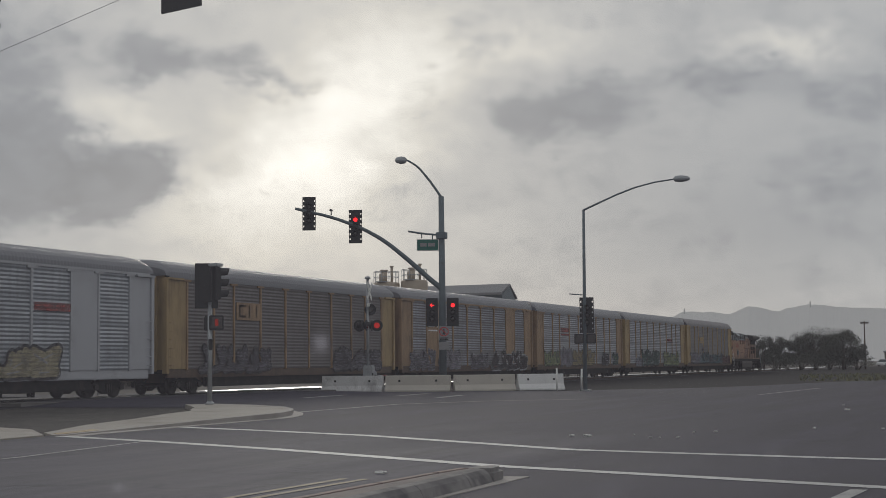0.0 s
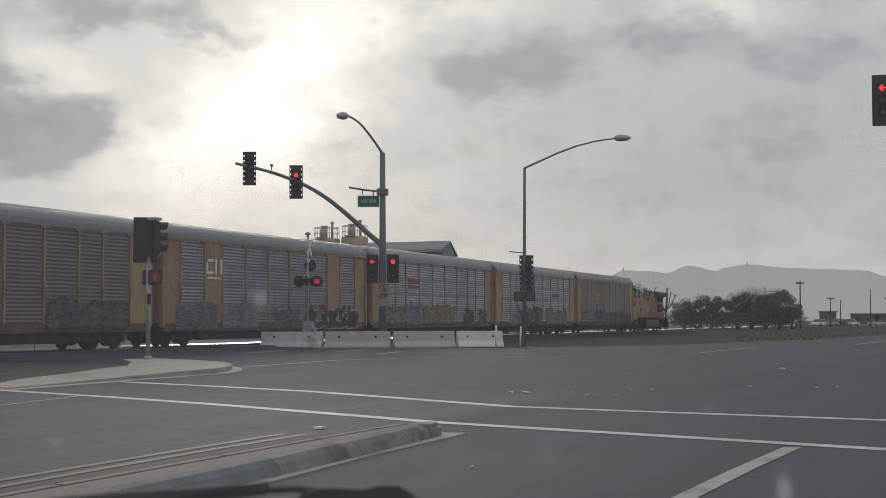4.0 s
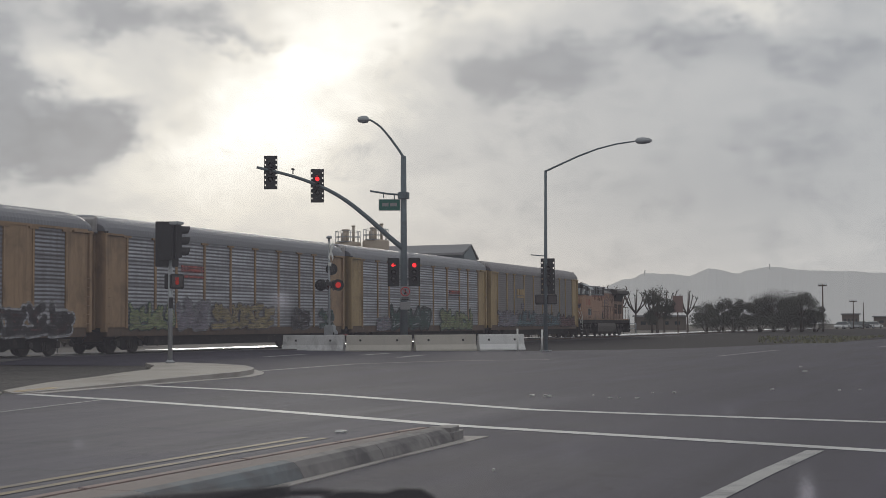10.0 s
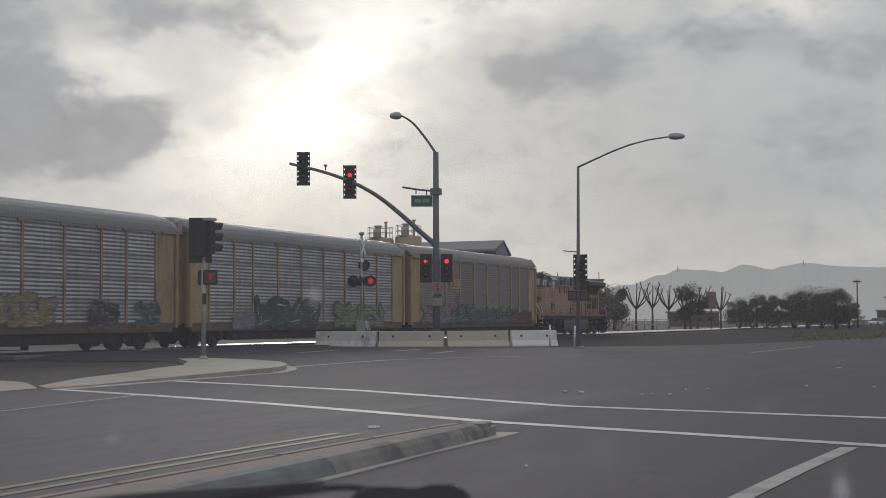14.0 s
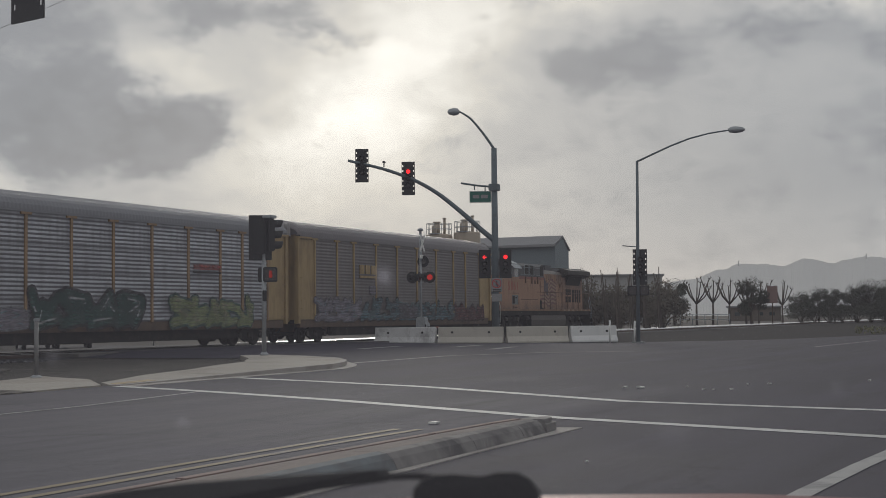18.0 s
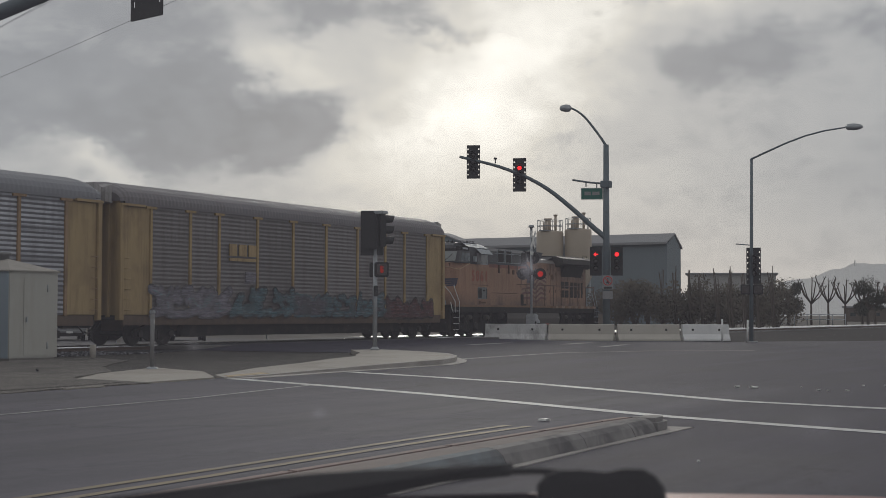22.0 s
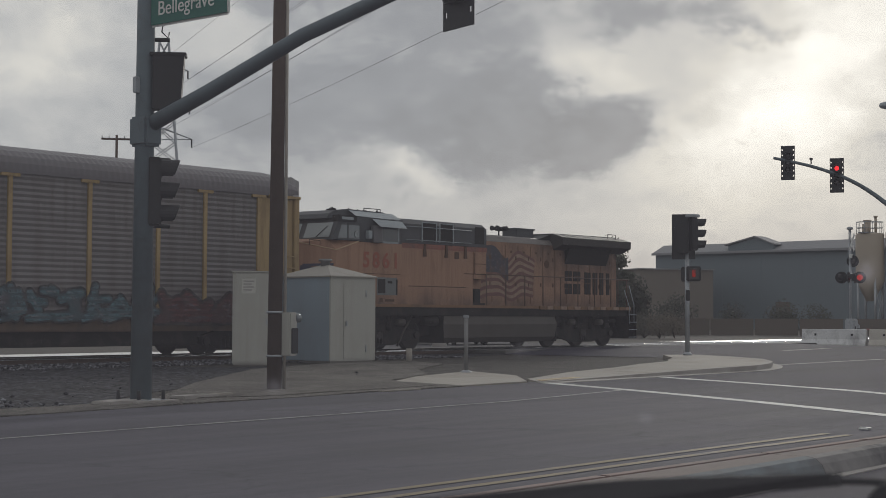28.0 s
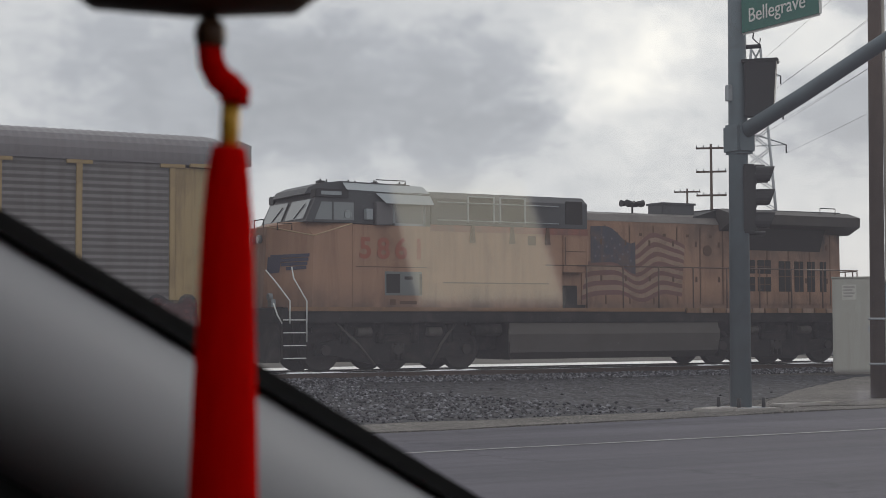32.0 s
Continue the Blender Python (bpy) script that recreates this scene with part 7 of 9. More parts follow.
def bungalow():
    base = thing("signal_bungalow", pose(31.72, 29.95, 0, 0, 0, 0), "beige steel railway signal bungalow with a hipped roof", "equipment hut")
    # the near corner is the origin; one wall runs to the back left, the other to the right
    w, d = 1.78, 1.15
    vdir, udir = Vector((math.cos(radians(-4)), math.sin(radians(-4)), 0)), Vector((math.cos(radians(86)), math.sin(radians(86)), 0))
    m = Matrix.Identity(4)
    m.col[0], m.col[1] = (*vdir, 0), (*udir, 0)
    part("wall_front", Geo().box(0.0, w, 0.0, 0.05, 0.06, 2.46), M["cabinet"], base, "beige front wall", m)
    part("wall_side", Geo().box(0.0, 0.05, 0.055, d * 2.1, 0.06, 2.46), M["cabinet_shaded"], base, "side wall in shaded blue-grey", m)
    part("wall_back", Geo().box(0.055, w, d * 2.1 - 0.05, d * 2.1, 0.06, 2.46), M["cabinet"], base, "", m)
    part("wall_side", Geo().box(w - 0.05, w, 0.055, d * 2.1 - 0.055, 0.06, 2.46), M["cabinet"], base, "", m)
    part("plinth", Geo().box(0.05, w - 0.05, 0.06, d * 2.0, 0.0, 0.06), M["kerb"], base, "", m)
    g = Geo()
    dd = d * 2.1
    e = [g.bm.verts.new(p) for p in ((-0.05, -0.05, 2.46), (w + 0.05, -0.05, 2.46), (w + 0.05, dd + 0.05, 2.46), (-0.05, dd + 0.05, 2.46))]
    e2 = [g.bm.verts.new(p) for p in ((-0.05, -0.05, 2.5), (w + 0.05, -0.05, 2.5), (w + 0.05, dd + 0.05, 2.5), (-0.05, dd + 0.05, 2.5))]
    t = [g.bm.verts.new(p) for p in ((w / 2, dd / 2 - 0.1, 2.86), (w / 2, dd / 2 + 0.1, 2.86))]
    g.bm.faces.new(e[::-1])
    for i in range(4):
        g.bm.faces.new((e[i], e[(i + 1) % 4], e2[(i + 1) % 4], e2[i]))
    g.bm.faces.new((e2[0], e2[1], t[0]))
    g.bm.faces.new((e2[1], e2[2], t[1], t[0]))
    g.bm.faces.new((e2[2], e2[3], t[1]))
    g.bm.faces.new((e2[3], e2[0], t[0], t[1]))
    part("roof", g, M["hut_roof"], base, "dusty grey hipped roof", m)
    part("roof_vent", Geo().turn([(0.14, 2.8), (0.14, 2.96), (0.21, 2.96), (0.19, 3.03)], (w / 2, dd / 2, 0), 16), M["meter_steel"], base, "dark mushroom vent", m)
    door = part("door", Geo().box(0.5, 1.38, -0.02, -0.002, 0.12, 2.3, 0.006), M["cabinet"], base, "beige steel door", m)
    part("door_handle", Geo().box(0.56, 0.62, -0.06, -0.02, 1.05, 1.2, 0.01), M["galv"], door, "grey handle")
    part("hinge", Geo().rod((1.38, -0.025, 0.3), (1.38, -0.025, 0.5), 0.02, n=6).rod((1.38, -0.025, 1.9), (1.38, -0.025, 2.1), 0.02, n=6), M["galv"], door)
    whole("stub_post", Geo().rod((0, 0, 0), (0, 0, 0.4), 0.09, n=12), M["concrete"], "short pale concrete post by the hut", "post", pose(34.3, 29.2, 0))
    cab = thing("equipment_cabinet", pose(28.5, 30.56, 0), "tall beige equipment cabinet with a notice on its door", "cabinet")
    mm = Matrix.Rotation(radians(-44), 4, "Z")
    part("body", Geo().box(0.0, 1.06, 0.0, 0.9, 0.05, 2.52, 0.01), M["cabinet"], cab, "beige steel box", mm)
    part("lid", Geo().box(-0.03, 1.09, -0.03, 0.93, 2.52, 2.56, 0.01), M["cabinet"], cab, "", mm)
    part("plinth", Geo().box(0.03, 1.03, 0.03, 0.87, 0.0, 0.05), M["kerb"], cab, "", mm)
    part("door", Geo().box(0.05, 1.01, -0.015, -0.001, 0.1, 2.46, 0.005), M["cabinet"], cab, "beige door", mm)
    nt = part("notice", Geo().box(0.25, 0.62, -0.02, -0.0155, 1.95, 2.35), M["notice"], cab, "pale faded notice", mm)
    for k in range(4):
        part("text_bar", Geo().box(0.29, 0.58 - 0.06 * (k % 2), -0.024, -0.0195, 2.27 - k * 0.08, 2.3 - k * 0.08), M["notice_text"], nt, "grey bar of text")
    part("latch", Geo().box(0.9, 0.95, -0.04, -0.015, 1.1, 1.25, 0.005), M["galv"], cab, "", mm)
    cab2 = thing("equipment_cabinet", pose(30.85, 32.6, 0), "narrow beige cabinet between pole and hut", "cabinet")
    part("body", Geo().box(0.0, 0.55, 0.0, 0.7, 0.05, 2.48, 0.01), M["cabinet"], cab2, "beige steel box", mm)
    part("plinth", Geo().box(0.02, 0.53, 0.02, 0.68, 0.0, 0.05), M["kerb"], cab2, "", mm)


bungalow()
sp = thing("sign_post", pose(28.26, 22.3, 0), "short grey steel post standing in the ramp", "post")
part("post", Geo().rod((0, 0, 0), (0, 0, 1.36), 0.048, n=12), M["meter_steel"], sp)
part("post_head", Geo().box(-0.06, 0.06, -0.05, 0.05, 1.3, 1.38, 0.015), M["galv"], sp)
part("post_foot", Geo().turn([(0.14, 0.0), (0.13, 0.05), (0.08, 0.08)], (0, 0, 0), 12), M["galv"], sp)
sl = thing("speed_sign", pose(*polar(34.1, 76, -0.02), 0, 0, -56), "white speed limit sign on a post", "traffic sign")
part("post", Geo().rod((0, 0.03, 0), (0, 0.03, 2.35), 0.03, n=8), M["galv"], sl)
part("sign_plate", Geo().box(-0.3, 0.3, -0.015, 0.01, 1.58, 2.36, 0.03), M["white"], sl, "white sign plate")
part("sign_number", letters("45", 0.44, 0.004, 0.012), M["black_paint"], sl, "black sign number", pose(0, -0.02, 1.8))
part("sign_word", letters("SPEED", 0.15), M["black_paint"], sl, "", pose(0, -0.02, 2.24))
part("sign_word", letters("LIMIT", 0.15), M["black_paint"], sl, "", pose(0, -0.02, 2.09))


# ---- background ----
M["leaf"] = paint("foliage", (0.078, 0.08, 0.066), 0.8, var=0.3, scale=0.5, fine=6, rand=0.2)
M["leaf_grey"] = paint("grey_green_foliage", (0.095, 0.1, 0.075), 0.8, var=0.45, scale=0.5, fine=6)
M["leaf_dry"] = paint("dry_foliage", (0.115, 0.1, 0.08), 0.85, var=0.4, scale=0.5, fine=6)
M["board_brown"] = paint("board_brown", (0.22, 0.15, 0.14), 0.8, var=0.2, scale=0.6)
M["bark"] = paint("bark", (0.09, 0.075, 0.065), 0.9, var=0.3, scale=3)
M["wall_blue"] = paint("blue_grey_cladding", (0.165, 0.195, 0.215), 0.6, var=0.16, scale=0.12, fine=2)
M["wall_tan"] = paint("tan_wall", (0.14, 0.12, 0.105), 0.8, var=0.1, scale=0.2, fine=3)
M["wall_annex"] = paint("grey_brown_wall", (0.19, 0.17, 0.15), 0.8, var=0.1, scale=0.2, fine=3)
M["roof_far"] = paint("metal_roof", (0.26, 0.26, 0.27), 0.75, 0.0, var=0.1, scale=0.2, fine=3)
M["wall_pale"] = paint("pale_cladding", (0.36, 0.355, 0.35), 0.7, var=0.08, scale=0.15, fine=2)
M["silo"] = paint("silo_tan", (0.42, 0.36, 0.29), 0.6, var=0.12, scale=0.4, fine=4, dirt=0.3, dirt_colour=(0.25, 0.2, 0.16))
M["container_red"] = paint("trailer_red", (0.36, 0.085, 0.095), 0.5, var=0.1, scale=0.4)
M["container_orange"] = paint("container_orange", (0.4, 0.16, 0.1), 0.5, var=0.1, scale=0.4)
M["car_white"] = paint("car_white", (0.75, 0.76, 0.77), 0.25, var=0.04, spec=0.6)
M["car_black"] = paint("car_black", (0.02, 0.02, 0.022), 0.2, var=0.1, spec=0.6)
M["car_silver"] = paint("car_silver", (0.4, 0.41, 0.42), 0.25, 0.5, var=0.05)
M["car_maroon"] = paint("car_maroon", (0.075, 0.035, 0.036), 0.25, var=0.06, spec=0.6)
M["tyre"] = paint("tyre", (0.02, 0.02, 0.02), 0.85)
M["head_on"] = glowing("headlight_on", (1.0, 0.7, 0.35), 1.0)
M["wire"] = paint("wire_grey", (0.05, 0.05, 0.055), 0.6)
# distance haze is put into the hills' pale base colour
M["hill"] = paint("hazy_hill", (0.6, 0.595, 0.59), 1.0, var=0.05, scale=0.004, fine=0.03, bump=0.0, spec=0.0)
M["grass"] = paint("dry_grass", (0.15, 0.15, 0.08), 0.9, var=0.4, scale=1.0, fine=12)


def crown_mesh(rnd, blobs, count, size):
    """Leaves as small bent quads, gathered round several centres."""
    verts, faces = [], []
    for _ in range(count):
        c, r = rnd.choice(blobs)
        d = Vector((rnd.gauss(0, 1), rnd.gauss(0, 1), rnd.gauss(0, 1))).normalized()
        p = Vector(c) + Vector((d.x * r[0], d.y * r[1], d.z * r[2])) * (0.3 + 0.85 * rnd.random() ** 0.7)
        u = Vector((rnd.gauss(0, 1), rnd.gauss(0, 1), rnd.gauss(0, 1))).normalized()
        w = u.orthogonal().normalized()
        s = size * rnd.uniform(0.6, 1.4)
        k = len(verts)
        verts += [p - u * s, p + w * s * 0.6, p + u * s, p - w * s * 0.6]
        faces.append((k, k + 1, k + 2, k + 3))
    me = bpy.data.meshes.new("crown")
    me.from_pydata([tuple(v) for v in verts], [], faces)
    return me


def tree(theta, rng, height, spread, seed, label, material="leaf", trunk=0.35, count=1500, group="trees beyond the track", kind="tree"):
    rnd = random.Random(seed)
    base = thing(kind, pose(*polar(theta, rng)), label, kind, group)
    g = Geo()
    top = height * 0.55
    g.tube([(0, 0, 0), (rnd.uniform(-0.2, 0.2), rnd.uniform(-0.2, 0.2), top * 0.5), (rnd.uniform(-0.3, 0.3), rnd.uniform(-0.3, 0.3), top)], height * 0.035, 8, height * 0.015)
    part("trunk", g, M["bark"], base)
    blobs = []
    n = 13
    for i in range(n):
        a = 2 * math.pi * i / n + rnd.random()
        rr = spread * rnd.uniform(0.2, 0.72)
        z = height * rnd.uniform(trunk + 0.1, 0.9 - 0.25 * rr / spread)
        c = (rr * math.cos(a), rr * math.sin(a), z)
        s = spread * rnd.uniform(0.2, 0.36)
        blobs.append((c, (s, s, s * rnd.uniform(0.6, 0.9))))
        part("limb", Geo().tube([(0, 0, top * rnd.uniform(0.4, 0.9)), (c[0] * 0.5, c[1] * 0.5, z * 0.8), c], height * 0.014, 6, height * 0.004), M["bark"], base)
    blobs.append(((0, 0, height * 0.78), (spread * 0.5, spread * 0.5, height * 0.2)))
    tagged(part("crown", crown_mesh(rnd, blobs, int(count * 4.6), height * 0.0165), M[material], base), kind="stuff")


def bush(theta, rng, height, spread, seed, label, material="leaf", count=900):
    rnd = random.Random(seed)
    base = thing("bush", pose(*polar(theta, rng)), label, "bush", "bushes beyond the track")
    blobs = [((spread * rnd.uniform(-0.6, 0.6), spread * rnd.uniform(-0.6, 0.6), height * rnd.uniform(0.3, 0.7)), (spread * 0.4, spread * 0.4, height * 0.32)) for _ in range(7)]
    g = Geo()
    for b in blobs[:5]:
        g.tube([(0, 0, 0), (b[0][0] * 0.4, b[0][1] * 0.4, b[0][2] * 0.6), b[0]], height * 0.025, 6, height * 0.006)
    part("stem", g, M["bark"], base)
    tagged(part("crown", crown_mesh(rnd, blobs, int(count * 2.4), height * 0.032), M[material], base), kind="stuff")


def pollard(theta, rng, height, seed):
    """A bare tree cut back to knuckled limbs."""
    rnd = random.Random(seed)
    base = thing("bare_tree", pose(*polar(theta, rng)), "bare pollarded tree with knuckled limbs", "tree", "row of bare pollarded trees")
    h0 = height * rnd.uniform(0.38, 0.48)
    part("trunk", Geo().tube([(0, 0, 0), (rnd.uniform(-0.1, 0.1), 0, h0 * 0.5), (0, 0, h0)], 0.16, 8, 0.12), M["bark"], base)
    for i in range(7):
        a = 2 * math.pi * i / 7 + rnd.uniform(-0.3, 0.3)
        r = height * rnd.uniform(0.16, 0.34)
        z = height * rnd.uniform(0.78, 1.0)
        g = Geo().tube([(0, 0, h0), (r * 0.55 * math.cos(a), r * 0.55 * math.sin(a), h0 + (z - h0) * 0.4), (r * math.cos(a), r * math.sin(a), z)], 0.1, 6, 0.06)
        c = (r * math.cos(a), r * math.sin(a), z)
        for _ in range(4):
            d = (rnd.uniform(-0.35, 0.35), rnd.uniform(-0.35, 0.35), rnd.uniform(0.1, 0.5))
            g.tube([c, tuple(p + q * 0.5 for p, q in zip(c, d)), tuple(p + q for p, q in zip(c, d))], 0.04, 5, 0.015)
        part("limb", g, M["bark"], base)


rt = random.Random(5)
# dark clump to the east and its neighbours
for th, h, s in ((10.15, 4.6, 2.6), (9.55, 5.2, 3.0), (9.0, 5.0, 2.6), (8.25, 5.6, 3.2), (7.75, 6.2, 3.6), (7.25, 6.0, 3.4), (6.75, 5.8, 3.2), (6.3, 4.4, 2.4)):
    tree(th, 222 + rt.uniform(-5, 5), h, s, int(th * 100), "dark round-crowned tree in a clump", trunk=0.15, count=1500)
for k in range(9):
    bush(10.2 - k * 0.5, 219, 2.4 + rt.random(), 2.6, 300 + k, "dark scrub at the foot of the trees", count=500)
for th, rng, h in ((13.95, 200, 6.0), (13.35, 203, 6.2), (12.75, 206, 5.9), (12.15, 208, 5.6), (11.7, 210, 5.8), (10.85, 214, 5.6)):
    pollard(th, rng, h, int(th * 100))
tree(11.95, 205, 6.4, 2.8, 71, "leafy dark tree among bare ones", trunk=0.15, count=1400)
tree(14.75, 190, 5.8, 2.6, 72, "leafy dark tree by the fence", trunk=0.15, count=1400)
# scrub before the big shed
for k in range(13):
    th = 21.4 - k * 0.52
    bush(th, 152 + rt.uniform(-4, 4), rt.uniform(3.6, 5.2), 2.6, 400 + k, "tall grey-brown scrub beside the shed", "leaf_dry", 800)
for k in range(9):
    th = 19.3 - k * 0.5
    rnd = random.Random(900 + k)
    b = thing("shrub", pose(*polar(th, 148)), "bare upright stems rising from the scrub", "shrub", "bare stems")
    for j in range(4):
        x0 = rnd.uniform(-0.7, 0.7)
        part("stem", Geo().tube([(x0, 0, 0), (x0 + rnd.uniform(-0.3, 0.3), 0.2, 3.0), (x0 + rnd.uniform(-0.7, 0.7), 0.3, rnd.uniform(4.8, 6.0))], 0.07, 5, 0.04), M["bark"], b)
# trees about the western yard
tree(32.95, 118, 7.6, 3.1, 81, "tall loose-crowned leafy tree by the yard wall", "leaf_grey", trunk=0.12, count=2300)
tree(34.45, 117, 3.6, 1.3, 82, "thin leafy sapling by the yard wall", "leaf_grey", trunk=0.2, count=500)
bush(33.6, 116, 4.3, 1.9, 88, "dense dark undergrowth below the tall tree", count=1500)
bush(32.4, 115, 4.5, 1.9, 89, "dense dark undergrowth below the tall tree", count=1500)
tree(40.5, 176, 7.9, 3.0, 83, "loose green tree beyond the parked container", "leaf_grey", trunk=0.25, count=1700)
tree(41.45, 178, 5.9, 2.3, 84, "loose green tree beyond the parked container", "leaf_grey", trunk=0.2, count=1200)
tree(39.6, 178, 4.5, 2.1, 85, "low green tree beyond the parked container", "leaf_grey", trunk=0.2, count=900)
for k in range(9):
    bush(35.0 - k * 0.56, 104 + rt.uniform(-2, 2), rt.uniform(1.4, 1.8), 1.8, 520 + k, "low brownish hedge along the yard", "leaf_dry" if k % 3 else "leaf", count=700)
for k, th in enumerate((30.6, 28.6, 26.6, 25.2, 32.4, 33.2)):
    bush(th, 128, 2.6 if k % 2 else 3.4, 2.2, 500 + k, "dark shrub before the blue shed", count=600)


def big_shed():
    a, b = Vector(polar(19.15, 185)), Vector(polar(31.2, 207))
    d = (b - a).normalized()
    n = Vector((d.y, -d.x, 0))
    if n.dot(a) < 0:
        n = -n
    ln = (b - a).length
    m = Matrix.Identity(4)
    m.col[0], m.col[1], m.col[3] = (*d, 0), (*n, 0), (*a, 1)
    base = thing("warehouse", m, "long blue-grey metal warehouse with a shallow pitched roof", "building")
    part("wall", Geo().box(0, ln, 0, 0.3, 0, 9.9), M["wall_blue"], base, "blue-grey clad front wall")
    g = Geo()
    g.prism([(0.31, 0), (4.2, 0), (4.2, 9.3), (2.4, 10.9), (0.31, 9.85)], 0.0, 0.2, "x")
    part("gable_wall", g, M["wall_blue"], base, "blue-grey gable")
    part("wall", Geo().box(0, ln, 4.2, 4.4, 0, 9.3), M["wall_blue"], base)
    g = Geo()
    g.prism([(-0.4, 9.8), (2.4, 10.95), (4.8, 9.3), (4.8, 9.5), (2.4, 11.15), (-0.4, 10.0)], -0.08, ln + 0.3, "x")
    part("roof", g, M["roof_far"], base, "grey metal roof")
    part("fascia", Geo().box(-0.1, ln + 0.3, -0.6, -0.5, 9.7, 10.0), M["roof_far"], base)
    for k in range(14):
        part("cladding_rib", Geo().box(1.5 + k * 2.9, 1.56 + k * 2.9, -0.02, 0.0, 0, 9.6), M["wall_blue"], base)
    part("dormer", Geo().prism([(28.6, 10.0), (35.2, 10.0), (35.2, 10.75), (31.2, 11.65), (28.6, 10.7)], -0.3, 2.2, "y"), M["wall_blue"], base, "raised roof bay")
    part("dormer_roof", Geo().prism([(28.3, 10.62), (31.2, 11.68), (35.6, 10.7), (35.6, 10.85), (31.2, 11.84), (28.3, 10.78)], -0.6, 2.2, "y"), M["roof_far"], base)
    part("opening", Geo().box(12.6, 13.6, -0.05, 0.02, 6.2, 7.0), M["grille"], base, "small dark vent opening")
    part("door", Geo().box(26.5, 28.5, -0.05, 0.02, 0, 3.4), M["wall_tan"], base, "tan roller door")
    p, q = Vector(polar(34.5, 206)), Vector(polar(31.8, 186))
    e = (q - p).normalized()
    mm = Matrix.Identity(4)
    mm.col[0], mm.col[1], mm.col[3] = (*e, 0), (-e.y, e.x, 0, 0), (*p, 1)
    annex = thing("annex_building", mm, "plain grey-brown building beside the warehouse", "building")
    wide = (q - p).length
    part("wall", Geo().box(0, wide, 0, 10, 0, 7.2), M["wall_annex"], annex, "grey-brown wall")
    part("roof", Geo().box(-0.2, wide + 0.2, -0.2, 10.2, 7.2, 7.35, 0.03), M["roof_far"], annex)
    for k in range(4):
        part("wall_joint", Geo().box(wide * (0.18 + 0.2 * k), wide * (0.18 + 0.2 * k) + 0.1, -0.02, 0.01, 0.2, 7.0), M["wall_annex"], annex)
    yard = thing("yard_wall", pose(0, 0, 0), "low tan yard wall before the warehouse", "wall", kind="structure")
    for k in range(8):
        p, q = Vector(polar(34.0 - k * 1.6, 122)), Vector(polar(32.45 - k * 1.6, 122))
        e = (q - p).normalized()
        mm = Matrix.Identity(4)
        mm.col[0], mm.col[1], mm.col[3] = (*e, 0), (-e.y, e.x, 0, 0), (*p, 1)
        part("wall_bay", Geo().box(0, (q - p).length, -0.1, 0.1, 0, 1.3), M["wall_tan"], yard, "", mm)


big_shed()


def silos():
    base_group = "row of tan silos"
    for th, r, top in ((23.5, 1.34, 9.5), (22.45, 1.34, 9.7)):
        rng = 152
        k = thing("silo", pose(*polar(th, rng)), "tan steel silo on legs with vents and a railing", "silo", base_group)
        part("tank", Geo().turn([(0.35, 3.0), (r, 4.9), (r, top - 0.15), (r * 0.96, top), (0.3, top + 0.12)], (0, 0, 0), 22), M["silo"], k, "tan cylindrical tank")
        for a in range(4):
            x, y = (r - 0.12) * math.cos(radians(45 + 90 * a)), (r - 0.12) * math.sin(radians(45 + 90 * a))
            part("leg", Geo().rod((x, y, 0), (x, y, 5.2), 0.12, n=8), M["galv"], k)
        part("brace", Geo().rod((-r * 0.6, -r * 0.7, 0.5), (r * 0.6, -r * 0.7, 4.2), 0.05, n=6).rod((r * 0.6, -r * 0.7, 0.5), (-r * 0.6, -r * 0.7, 4.2), 0.05, n=6), M["galv"], k)
        part("vent", Geo().rod((0.6, 0.5, top), (0.6, 0.5, top + 1.25), 0.32, n=12).turn([(0.4, top + 1.2), (0.4, top + 1.35)], (0.6, 0.5, 0), 12), M["silo"], k, "vent stack")
        part("vent", Geo().rod((-0.7, 0.2, top), (-0.7, 0.2, top + 0.9), 0.25, n=12), M["silo"], k, "vent stack")
        part("vent", Geo().rod((0.0, -0.6, top), (0.0, -0.6, top + 1.6), 0.13, n=10).turn([(0.2, top + 1.55), (0.2, top + 1.68)], (0.0, -0.6, 0), 10), M["silo"], k, "thin capped vent")
        part("platform", Geo().box(-r - 0.15, r + 0.15, -0.5, 0.5, top + 0.02, top + 0.1), M["galv"], k, "steel walkway grating")
        g = Geo()
        for z in (0.55, 1.1):
            g.tube([((r - 0.1) * math.cos(a), (r - 0.1) * math.sin(a), top + z) for a in [2 * math.pi * i / 20 for i in range(21)]], 0.03, 5)
        part("guard_rail", g, M["galv"], k)
        for i in range(10):
            a = 2 * math.pi * i / 10
            part("rail_post", Geo().rod(((r - 0.1) * math.cos(a), (r - 0.1) * math.sin(a), top - 0.1), ((r - 0.1) * math.cos(a), (r - 0.1) * math.sin(a), top + 1.1), 0.03, n=5), M["galv"], k)


silos()


